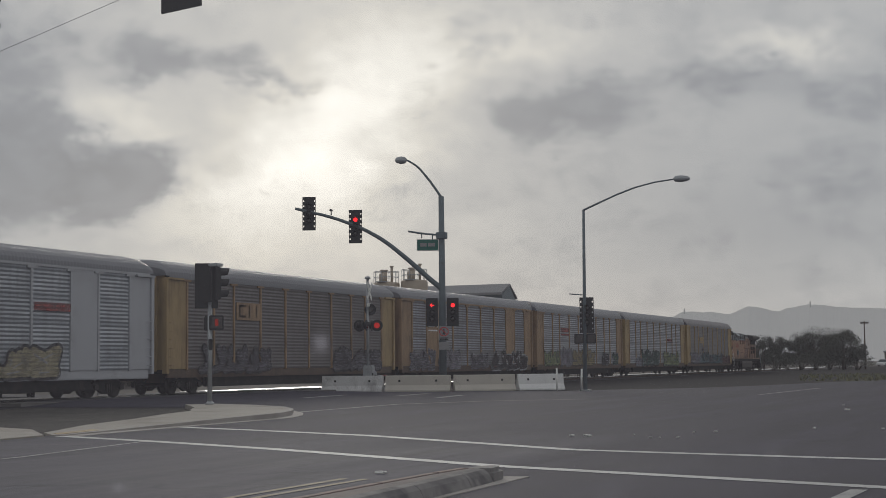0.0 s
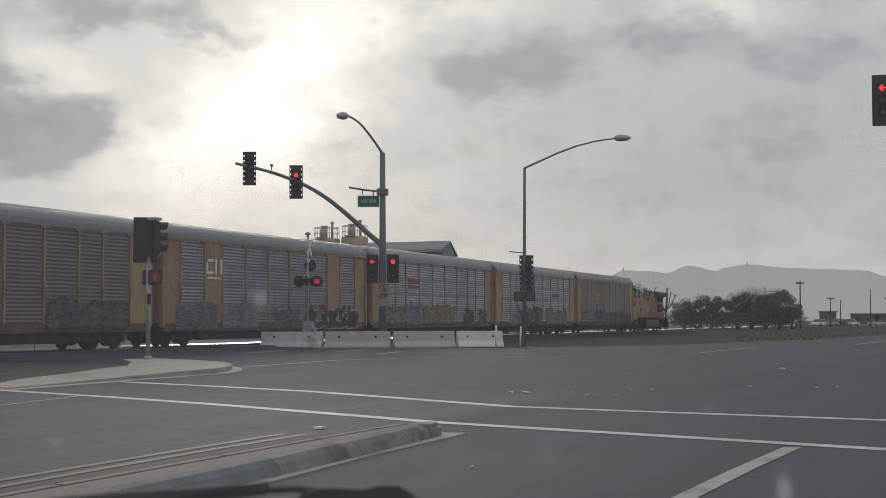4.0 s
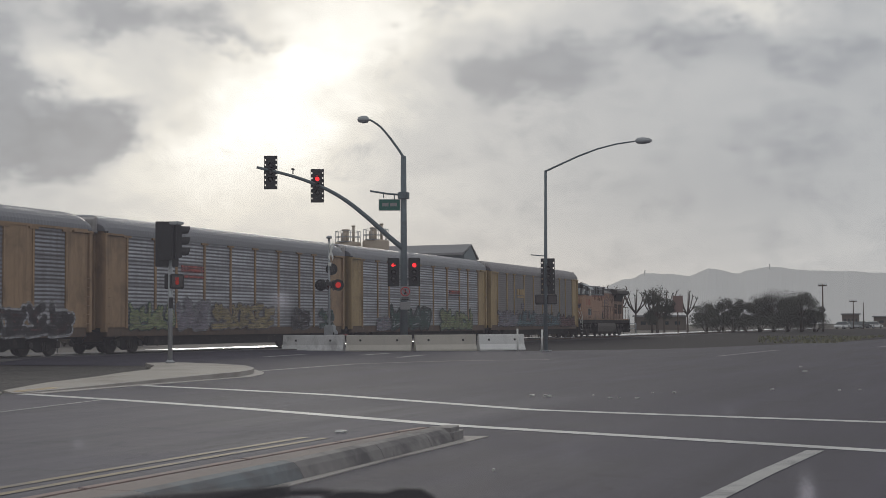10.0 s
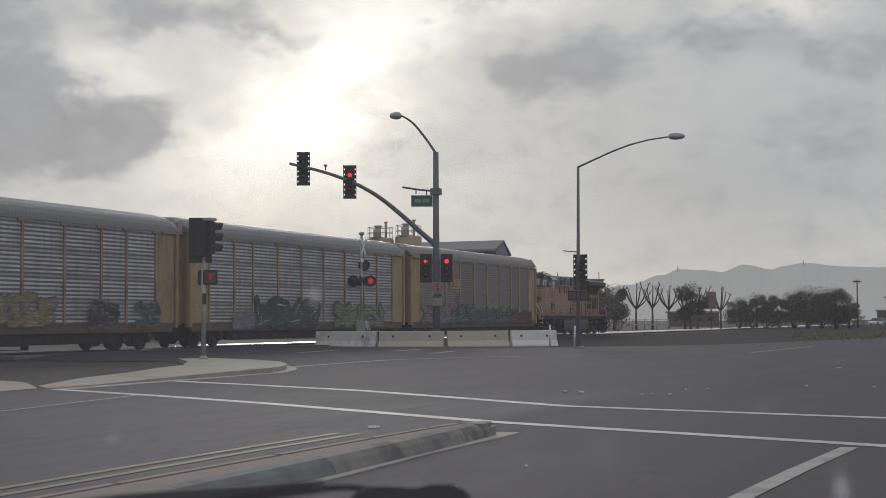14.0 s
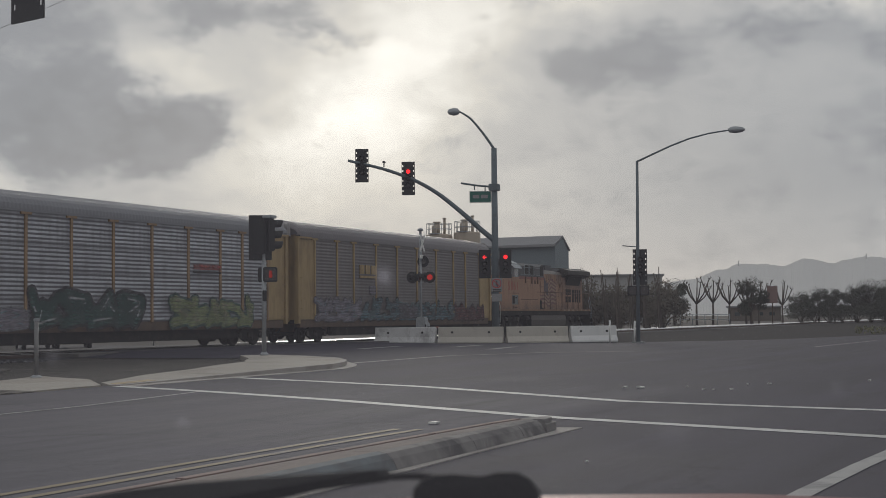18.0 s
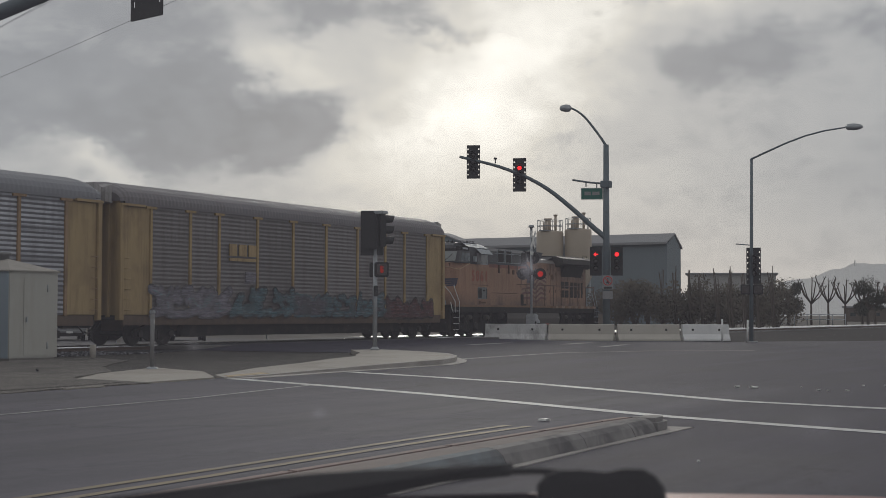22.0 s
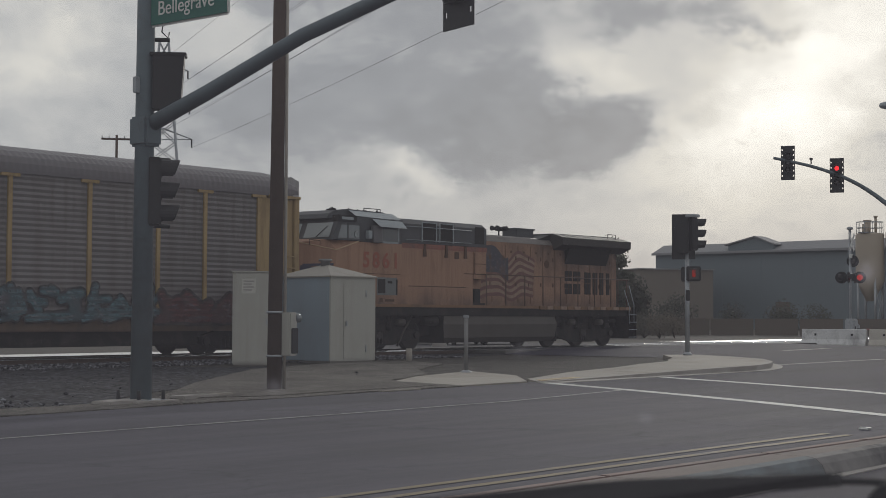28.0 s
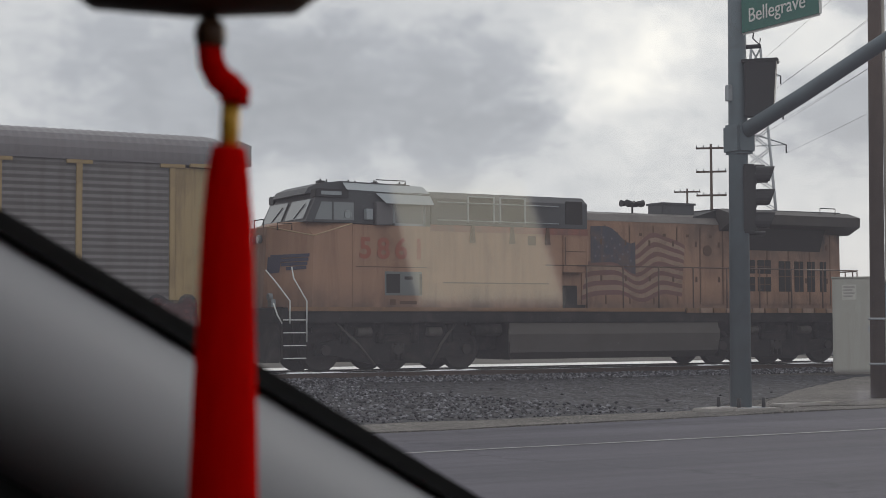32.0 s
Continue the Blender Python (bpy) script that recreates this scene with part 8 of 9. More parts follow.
def low_buildings():
    for th0, th1, rng, z, mat, lab in ((18.4, 15.2, 262, 8.0, "roof_far", "low flat-roofed grey building far off"), (5.3, 4.7, 420, 3.4, "wall_tan", "small far warehouse beside the street"), (4.2, 2.6, 450, 2.8, "wall_tan", "small far warehouse beside the street"), (12.8, 10.9, 300, 2.6, "wall_tan", "low pale building beyond the bare trees")):
        a, b = Vector(polar(th0, rng)), Vector(polar(th1, rng))
        e = (b - a).normalized()
        m = Matrix.Identity(4)
        m.col[0], m.col[1], m.col[3] = (*e, 0), (-e.y, e.x, 0, 0), (*a, 1)
        k = thing("far_building", m, lab, "building", "far low buildings")
        ln = (b - a).length
        part("wall", Geo().box(0, ln, 0, 15, 0, z), M["wall_pale"] if mat == "roof_far" else M[mat], k)
        part("roof", Geo().box(-0.4, ln + 0.4, -0.4, 15.4, z, z + 0.3, 0.05), M["roof_far"], k)
        for i in range(0 if mat == "roof_far" else 4):
            part("window", Geo().box(ln * (0.12 + 0.22 * i), ln * (0.22 + 0.22 * i), -0.05, 0.02, z * 0.4, z * 0.65), M["glass"], k)


low_buildings()


def utility_pole(theta, rng, top, arms, label, group="wooden power poles"):
    k = thing("power_pole", pose(*polar(theta, rng), 0, 0, theta - 90), label, "utility pole", group)
    part("pole", Geo().rod((0, 0, 0), (0, 0, top), 0.1 + top * 0.004, 0.06 + top * 0.003, 8), M["wood"], k)
    for z, w in arms:
        part("crossarm", Geo().box(-w, w, -0.08, 0.08, z - 0.09, z + 0.09), M["wood"], k)
        for s in (-0.95, -0.5, 0.5, 0.95):
            part("insulator", Geo().rod((s * w, 0, z + 0.09), (s * w, 0, z + 0.32), 0.06, 0.04, 6), M["galv"], k)


utility_pole(51.28, 150, 18.8, ((18.4, 1.45), (16.1, 1.45), (13.8, 1.45)), "wooden power pole with three crossarms")
utility_pole(52.17, 190, 18.0, ((17.6, 1.6),), "wooden power pole with one crossarm")
utility_pole(5.97, 230, 7.0, ((6.7, 0.6),), "wooden power pole by the dark trees")
utility_pole(4.9, 300, 5.5, ((5.3, 0.7),), "thin wooden pole far along the street")
utility_pole(4.55, 310, 5.2, (), "thin wooden pole far along the street")
utility_pole(2.9, 330, 6.0, ((5.7, 0.7),), "thin wooden pole far along the street")
utility_pole(3.5, 300, 7.0, (), "thin wooden pole far along the street")


def pylon():
    rng, th = 240, 49.6
    k = thing("lattice_pylon", pose(*polar(th, rng), 0, 0, th - 90), "grey lattice transmission pylon with three arms each side", "pylon")
    h, w0, w1 = 44.0, 4.2, 0.7
    for sx in (-1, 1):
        for sy in (-1, 1):
            part("leg", Geo().rod((sx * w0, sy * w0, 0), (sx * w1, sy * w1, h), 0.19, n=5), M["galv"], k)
    g = Geo()
    n = 14
    for i in range(n):
        z0, z1 = h * i / n, h * (i + 1) / n
        a, b = w0 + (w1 - w0) * i / n, w0 + (w1 - w0) * (i + 1) / n
        for s in (-1, 1):
            g.rod((-a, s * a, z0), (b, s * b, z1), 0.1, n=4, cap=False)
            g.rod((a, s * a, z0), (-b, s * b, z1), 0.1, n=4, cap=False)
            g.rod((s * a, -a, z0), (s * b, b, z1), 0.1, n=4, cap=False)
    part("lattice", g, M["galv"], k, "crossed steel braces")
    for z, w in ((28.9, 4.4), (34.1, 4.0), (39.6, 3.7)):
        for s in (-1, 1):
            g = Geo()
            g.rod((0, 0.6, z + 1.6), (s * w, 0, z), 0.09, n=4).rod((0, -0.6, z + 1.6), (s * w, 0, z), 0.09, n=4).rod((0, 0, z - 0.1), (s * w, 0, z), 0.09, n=4)
            part("arm", g, M["galv"], k)
            part("insulator", Geo().rod((s * w, 0, z), (s * w, 0, z - 1.3), 0.12, n=6), M["wire"], k)
    # its lines run over the street
    c = Vector(polar(th, rng))
    side = Vector((math.sin(radians(th)), -math.cos(radians(th)), 0))
    for z, w in ((27.6, 4.4), (32.8, 4.0), (38.3, 3.7)):
        for s in (-1, 1):
            p = c + side * (s * w) + Vector((0, 0, z))
            q = c + side * (s * w) - Vector((math.cos(radians(59.9)), math.sin(radians(59.9)), 0)) * 380 + Vector((0, 0, z + 6))
            pts = [p.lerp(q, t) - Vector((0, 0, 3.4 * 4 * t * (1 - t))) for t in [i / 24 for i in range(25)]]
            whole("power_line", Geo().tube(pts, 0.017, 4), M["wire"], "thin dark power line sagging from the pylon", "power line", group="power lines")


pylon()


def hills():
    def ridge(name, rng, pts, mat, label):
        g = Geo()
        tops, feet = [], []
        for i in range(len(pts) - 1):
            (a0, e0), (a1, e1) = pts[i], pts[i + 1]
            for j in range(12):
                t = j / 12
                a, e = a0 + (a1 - a0) * t, e0 + (e1 - e0) * (t * t * (3 - 2 * t))
                e += 0.035 * noise.noise(Vector((a * 1.7, rng, 0))) + 0.02 * noise.noise(Vector((a * 6, rng, 3)))
                tops.append(g.bm.verts.new(polar(a, rng, 1.32 + rng * math.tan(radians(e)))))
                feet.append(g.bm.verts.new(polar(a, rng * 0.8, -2)))
        for i in range(len(tops) - 1):
            g.bm.faces.new((feet[i], feet[i + 1], tops[i + 1], tops[i]))
        ob = part(name, g, mat, None, "")
        tagged(ob, label, "hills", kind="structure")
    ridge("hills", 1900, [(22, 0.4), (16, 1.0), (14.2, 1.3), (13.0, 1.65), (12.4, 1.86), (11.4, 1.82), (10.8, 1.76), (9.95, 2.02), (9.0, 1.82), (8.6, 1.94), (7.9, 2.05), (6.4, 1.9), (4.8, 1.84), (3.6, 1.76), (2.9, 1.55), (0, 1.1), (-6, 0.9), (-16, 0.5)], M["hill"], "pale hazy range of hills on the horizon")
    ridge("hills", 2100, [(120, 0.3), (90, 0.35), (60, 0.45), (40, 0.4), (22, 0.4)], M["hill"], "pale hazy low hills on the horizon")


hills()
for th in (7.85, 12.4):
    b = thing("hilltop_mast", pose(*polar(th, 1880, 60 if th < 8 else 54)), "tiny grey mast on the hilltop", "mast")
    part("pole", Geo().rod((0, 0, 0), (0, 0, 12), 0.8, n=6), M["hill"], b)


def vehicle(name, m, label, body, length, width, height, hood, pickup=False, lamps=True):
    """A stopped car; its front faces -y."""
    k = thing(name, m, label, "car", "cars waiting at the crossing")
    hw = width / 2
    belt = height * 0.56
    part("body", body_shell(length, hw, belt, hood), M[body], k, "painted car body")
    top = length / 2 - (2.0 if pickup else 0.5)
    g = Geo()
    low = [(-hw + 0.06, -length / 2 + hood), (hw - 0.06, -length / 2 + hood), (hw - 0.06, top), (-hw + 0.06, top)]
    up = [(-hw + 0.26, -length / 2 + hood + 0.75), (hw - 0.26, -length / 2 + hood + 0.75), (hw - 0.26, top - 0.45), (-hw + 0.26, top - 0.45)]
    a = [g.bm.verts.new((x, y, belt)) for x, y in low]
    b = [g.bm.verts.new((x, y, height - 0.06)) for x, y in up]
    for i in range(4):
        g.bm.faces.new((a[i], a[(i + 1) % 4], b[(i + 1) % 4], b[i]))
    part("glasshouse", g, M["glass"], k, "dark glass")
    part("roof", Geo().prism(up, height - 0.06, height, "z"), M[body], k)
    for i in range(2):
        part("pillar", Geo().rod((low[i][0], low[i][1], belt), (up[i][0], up[i][1], height - 0.04), 0.05, n=6), M[body], k)
    part("grille", Geo().box(-hw * 0.55, hw * 0.55, -length / 2 - 0.03, -length / 2 + 0.02, belt * 0.5, belt * 0.82, 0.01), M["grille"], k, "dark grille")
    part("bumper", Geo().box(-hw * 0.96, hw * 0.96, -length / 2 - 0.1, -length / 2 + 0.1, 0.42, 0.6, 0.06), M[body], k)
    part("air_dam", Geo().box(-hw * 0.8, hw * 0.8, -length / 2 - 0.06, -length / 2 + 0.1, 0.24, 0.41, 0.03), M["grille"], k, "dark lower intake")
    part("wiper", Geo().rod((-hw * 0.6, -length / 2 + hood - 0.03, belt + 0.03), (hw * 0.1, -length / 2 + hood + 0.08, belt + 0.12), 0.015, n=5), M["black"], k)
    part("plate_bar", Geo().box(-0.16, 0.16, -length / 2 - 0.115, -length / 2 - 0.1, 0.4, 0.5), M["white"], k, "pale blank plate")
    for s in (-1, 1):
        part("headlight", Geo().box(min(s * hw * 0.6, s * hw * 0.95), max(s * hw * 0.6, s * hw * 0.95), -length / 2 - 0.035, -length / 2 + 0.1, belt * 0.6, belt * 0.82, 0.02), M["head_on"] if lamps else M["glass_bright"], k, "lit headlight" if lamps else "clear headlight")
        part("mirror", Geo().box(min(s * hw, s * (hw + 0.18)), max(s * hw, s * (hw + 0.18)), -length / 2 + hood + 0.3, -length / 2 + hood + 0.42, belt, belt + 0.16, 0.02), M[body], k)
        for y in (-length / 2 + 0.85, length / 2 - 0.9):
            w = part("wheel", Geo().turn([(0.3, -0.1), (0.34, -0.09), (0.34, 0.09), (0.3, 0.1)], (0, 0, 0), 20, "x"), M["tyre"], k, "black tyre", pose(s * (hw - 0.11), y, 0.34))
            part("rim", Geo().turn([(0.2, -0.105), (0.18, 0.105)], (0, 0, 0), 14, "x"), M["galv"], w)


def body_shell(length, hw, belt, hood):
    g = Geo()
    rows = []
    for y, z in ((-length / 2, belt * 0.5), (-length / 2, belt * 0.84), (-length / 2 + 0.25, belt * 0.92), (-length / 2 + hood, belt), (length / 2 - 0.15, belt * 0.98), (length / 2, belt * 0.8), (length / 2, belt * 0.45)):
        rows.append([g.bm.verts.new((s * hw * k, y, z)) for s, k in ((-1, 0.94 if abs(y) > length / 2 - 0.3 else 1.0), (1, 0.94 if abs(y) > length / 2 - 0.3 else 1.0))])
    low = [[g.bm.verts.new((s * hw, y, 0.3)) for s in (-1, 1)] for y in (-length / 2 + 0.05, length / 2 - 0.05)]
    for a, b in zip(rows, rows[1:]):
        g.bm.faces.new((a[0], a[1], b[1], b[0]))
    g.bm.faces.new((low[0][0], low[0][1], rows[0][1], rows[0][0]))
    g.bm.faces.new((low[1][1], low[1][0], rows[-1][0], rows[-1][1]))
    for s in (0, 1):
        g.bm.faces.new([low[0][s]] + [r[s] for r in rows] + [low[1][s]])
    g.bm.faces.new((low[0][0], low[1][0], low[1][1], low[0][1]))
    bmesh.ops.bevel(g.bm, geom=g.bm.edges[:], offset=0.07, segments=2, affect="EDGES", clamp_overlap=True)
    return g


vehicle("pickup_truck", pose(*polar(38.3, 82.5, -0.15), 0, 0, -44), "white pickup truck waiting at the crossing", "car_white", 5.0, 1.88, 1.68, 1.5, True, False)
vehicle("car", pose(*polar(37.05, 83.0, -0.15), 0, 0, -50), "black car with lit amber lamps waiting at the crossing", "car_black", 4.9, 1.88, 1.4, 1.6)
vehicle("car", pose(*polar(39.95, 84.0, -0.15), 0, 0, -47), "dark maroon car waiting at the crossing", "car_maroon", 4.6, 1.75, 1.42, 1.2, False, False)
vehicle("car", pose(*polar(41.35, 85.0, -0.15), 0, 0, -45), "silver sedan waiting at the crossing", "car_silver", 4.6, 1.75, 1.4, 1.2, False, False)


def trailer(theta0, rng0, theta1, rng1, z0, z1, mat, label, wheels=True):
    a, b = Vector(polar(theta0, rng0)), Vector(polar(theta1, rng1))
    e = (b - a).normalized()
    m = Matrix.Identity(4)
    m.col[0], m.col[1], m.col[3] = (*e, 0), (-e.y, e.x, 0, 0), (*a, 1)
    k = thing("trailer" if wheels else "container", m, label, "trailer" if wheels else "container")
    ln = (b - a).length
    part("box", Geo().box(0, ln, 0, 2.5, z0, z1, 0.03), M[mat], k, "painted box body")
    for i in range(int(ln / 1.2)):
        part("side_rib", Geo().box(0.3 + i * 1.2, 0.34 + i * 1.2, -0.012, 0.0, z0 + 0.1, z1 - 0.1), M[mat], k)
    if wheels:
        for u in (ln * 0.72, ln * 0.82):
            part("wheel", Geo().turn([(0.4, -0.3), (0.5, -0.28), (0.5, 0.28), (0.4, 0.3)], (u, 0.4, 0.5), 18, "y"), M["tyre"], k)
        part("chassis", Geo().box(0.3, ln - 0.3, 0.6, 1.9, max(0.1, z0 - 0.3), z0), M["under"], k)
        part("landing_leg", Geo().box(1.8, 1.95, 0.4, 0.55, 0, z0).box(1.8, 1.95, 1.9, 2.05, 0, z0), M["under"], k)
    else:
        part("skid", Geo().box(0, ln, 0.2, 0.5, 0, z0).box(0, ln, 2.0, 2.3, 0, z0), M["under"], k)


trailer(38.38, 156, 36.28, 136, 0.45, 3.7, "container_red", "red box trailer parked in the yard beyond")
trailer(40.93, 149, 39.69, 136, 0.3, 2.9, "container_orange", "orange-brown container in the yard beyond", False)
trailer(34.95, 150, 34.4, 150, 0.3, 2.2, "car_silver", "pale container behind the speed sign", False)
# wire fence and low wall along the far right
fence = thing("guard_fence", pose(0, 0, 0), "low grey fence along the far verge", "fence")
for k in range(6):
    p = polar(15.0 - k * 0.45, 196)
    part("post", Geo().rod((p[0], p[1], 0), (p[0], p[1], 1.4), 0.06, n=6), M["galv"], fence)
for k in range(5):
    p, q = polar(15.0 - k * 0.45, 196), polar(14.55 - k * 0.45, 196)
    part("rail", Geo().rod((p[0], p[1], 1.3), (q[0], q[1], 1.3), 0.05, n=5).rod((p[0], p[1], 0.7), (q[0], q[1], 0.7), 0.05, n=5), M["galv"], fence)
for k, (th, rng) in enumerate(((5.25, 330), (4.95, 332), (4.6, 335), (4.2, 340), (3.3, 345), (2.7, 350))):
    vehicle("car", pose(*polar(th, rng), 0, 0, 60), "tiny parked car far along the street", ("car_white", "car_silver", "car_black")[k % 3], 4.5, 1.8, 1.5, 1.2, False, False)
ds = thing("warning_sign", pose(*polar(3.27, 130), 0, 0, -87), "dark diamond warning sign on a post", "traffic sign")
part("post", Geo().rod((0, 0.03, 0), (0, 0.03, 1.75), 0.03, n=8), M["galv"], ds)
part("sign_plate", Geo().prism([(0, 1.15), (0.32, 1.47), (0, 1.79), (-0.32, 1.47)], -0.015, 0.01, "y"), M["black_paint"], ds, "dark diamond plate")
es = thing("sign_board", pose(*polar(11.2, 205), 0, 0, -79), "weathered brown board on a post", "sign")
part("post", Geo().rod((0, 0.05, 0), (0, 0.05, 4.9), 0.08, n=8), M["wood"], es)
part("board", Geo().box(-0.68, 0.68, -0.04, 0.02, 2.73, 4.97, 0.03), M["board_brown"], es)
# weeds at the far verge
rg = random.Random(77)
tuft = bpy.data.meshes.new("tufts")
tv, tf = [], []
for _ in range(700):
    th, rng = rg.uniform(3.5, 8.3), rg.uniform(100, 150)
    p = Vector(polar(th, rng))
    if p.y < 9.8:
        p.y = rg.uniform(9.6, 12.5)
    h, w = rg.uniform(0.08, 0.28), rg.uniform(0.03, 0.09)
    a = rg.random() * 6.28
    k = len(tv)
    tv += [(p.x - w * math.cos(a), p.y - w * math.sin(a), 0), (p.x + w * math.cos(a), p.y + w * math.sin(a), 0), (p.x + rg.uniform(-0.15, 0.15), p.y + rg.uniform(-0.15, 0.15), h)]
    tf.append((k, k + 1, k + 2))
tuft.from_pydata(tv, [], tf)
whole("verge_weeds", tuft, M["grass"], "dry green weeds along the verge", "weeds", kind="stuff")

# ballast stones nearest the street, and pieces of litter
def stones():
    rs = random.Random(9)
    tv, tf = [], []
    area = [(-8, 18.4, 14, 31.0, 11000), (-4, 31.0, 40, 34.4, 9000), (14, 20, 28, 31, 120)]
    for x0, y0, x1, y1, n in area:
        for _ in range(n):
            x, y = rs.uniform(x0, x1), rs.uniform(y0, y1)
            if x > 16 and y < 31 and rs.random() < 0.6:
                continue
            s = rs.uniform(0.016, 0.045)
            k, turn = len(tv), rs.random() * 6.28
            for q, zz in ((0, 0.5), (1, 0.5), (2, 0.5), (3, 0.5), (4, 0.5)):
                a, r = turn + q * 1.2566 + rs.uniform(-0.3, 0.3), s * rs.uniform(0.7, 1.3)
                tv.append((x + r * math.cos(a), y + r * math.sin(a), 0.012 + s * rs.uniform(0.1, 0.6)))
            a = rs.random() * 6.28
            tv += [(x + 0.4 * s * math.cos(a), y + 0.4 * s * math.sin(a), 0.012 + s * rs.uniform(0.8, 1.2)), (x, y, 0.0)]
            for q in range(5):
                tf += [(k + q, k + (q + 1) % 5, k + 5), (k + (q + 1) % 5, k + q, k + 6)]
    me = bpy.data.meshes.new("stones")
    me.from_pydata(tv, [], tf)
    whole("ballast_stones", me, M["stone"], "loose grey ballast stones beside the track", "stones", kind="stuff")


stones()
rl = random.Random(4)
for i, (x, y, s) in enumerate(((26.95, 8.04, 0.1), (26.8, 7.7, 0.14), (27.4, 7.0, 0.05), (26.5, 6.47, 0.07), (26.5, 6.3, 0.05), (26.6, 6.0, 0.07), (28.6, 6.15, 0.05), (28.9, 5.8, 0.07), (30.6, 4.2, 0.08), (42.1, 4.9, 0.12), (46.3, 5.5, 0.08), (30.6, 2.9, 0.06), (31.0, 2.55, 0.06), (17.3, 7.6, 0.12), (13.2, 4.3, 0.04))):
    g = Geo()
    s *= 0.5
    g.box(-s, s, -s * 0.6, s * 0.6, 0.0, 0.012 + s * 0.3, 0.006)
    for v in g.bm.verts:
        v.co += Vector((rl.uniform(-1, 1), rl.uniform(-1, 1), rl.uniform(-0.3, 0.3))) * s * 0.25
    low = min(v.co.z for v in g.bm.verts)
    for v in g.bm.verts:
        v.co.z -= low
    whole("litter", g, M["white"], "small scrap of white litter on the asphalt", "litter", pose(x, y, 0.001, 0, 0, rl.uniform(0, 180)), "white litter on the street")
whole("kerb_block", Geo().box(-0.5, 0.5, -0.07, 0.07, 0, 0.07, 0.02), M["concrete"], "pale broken kerb piece lying in the dirt", "kerb piece", pose(16.9, 18.6, 0.0, 0, 0, 6))
whole("survey_plate", Geo().box(-0.55, 0.55, -0.05, 0.05, 0, 0.03, 0.01), M["concrete"], "thin pale concrete strip at the road edge", "kerb piece", pose(20.8, 17.9, 0.0, 0, 0, 3))


# ---- the car from which one looks ----
def silk(name, colour):
    """Fine threads that light also passes through."""
    m = bpy.data.materials.new(name)
    m.use_nodes = True
    k = Nodes(m.node_tree)
    co = k.n("ShaderNodeTexCoord").outputs["Object"]
    thread = k.noise(k.n("ShaderNodeMapping", {0: co, 3: (900, 900, 30)}).outputs[0], 1.0, 3.0, 0.6)
    col = k.mix(thread, tuple(v * 0.6 for v in colour) + (1,), (*colour, 1))
    bump = k.n("ShaderNodeBump", {"Strength": 0.5, "Distance": 0.0006, "Height": thread})
    face = k.n("ShaderNodeBsdfDiffuse", {"Color": col, "Normal": bump.outputs[0]})
    through_it = k.n("ShaderNodeBsdfTranslucent", {"Color": col})
    both = k.n("ShaderNodeMixShader", {0: 0.45, 1: face.outputs[0], 2: through_it.outputs[0]})
    k.n("ShaderNodeOutputMaterial", {0: both.outputs[0]})
    return m


M["trim"] = paint("grey_trim", (0.4, 0.4, 0.415), 0.8, var=0.04, scale=20, fine=300, bump=0.05)
M["seal"] = paint("black_seal", (0.01, 0.01, 0.01), 0.7)
M["dash"] = paint("dark_dash", (0.02, 0.02, 0.022), 0.8, var=0.1, scale=20, fine=200)
M["car_red"] = paint("car_red", (0.13, 0.012, 0.013), 0.5, var=0.08, spec=0.12)
M["tassel_red"] = silk("red_silk", (0.85, 0.008, 0.006))
M["tassel_gold"] = paint("gold_thread", (0.7, 0.38, 0.03), 0.5, var=0.15, scale=60, fine=500)
M["mirror_shell"] = paint("brown_shell", (0.09, 0.04, 0.02), 0.5)


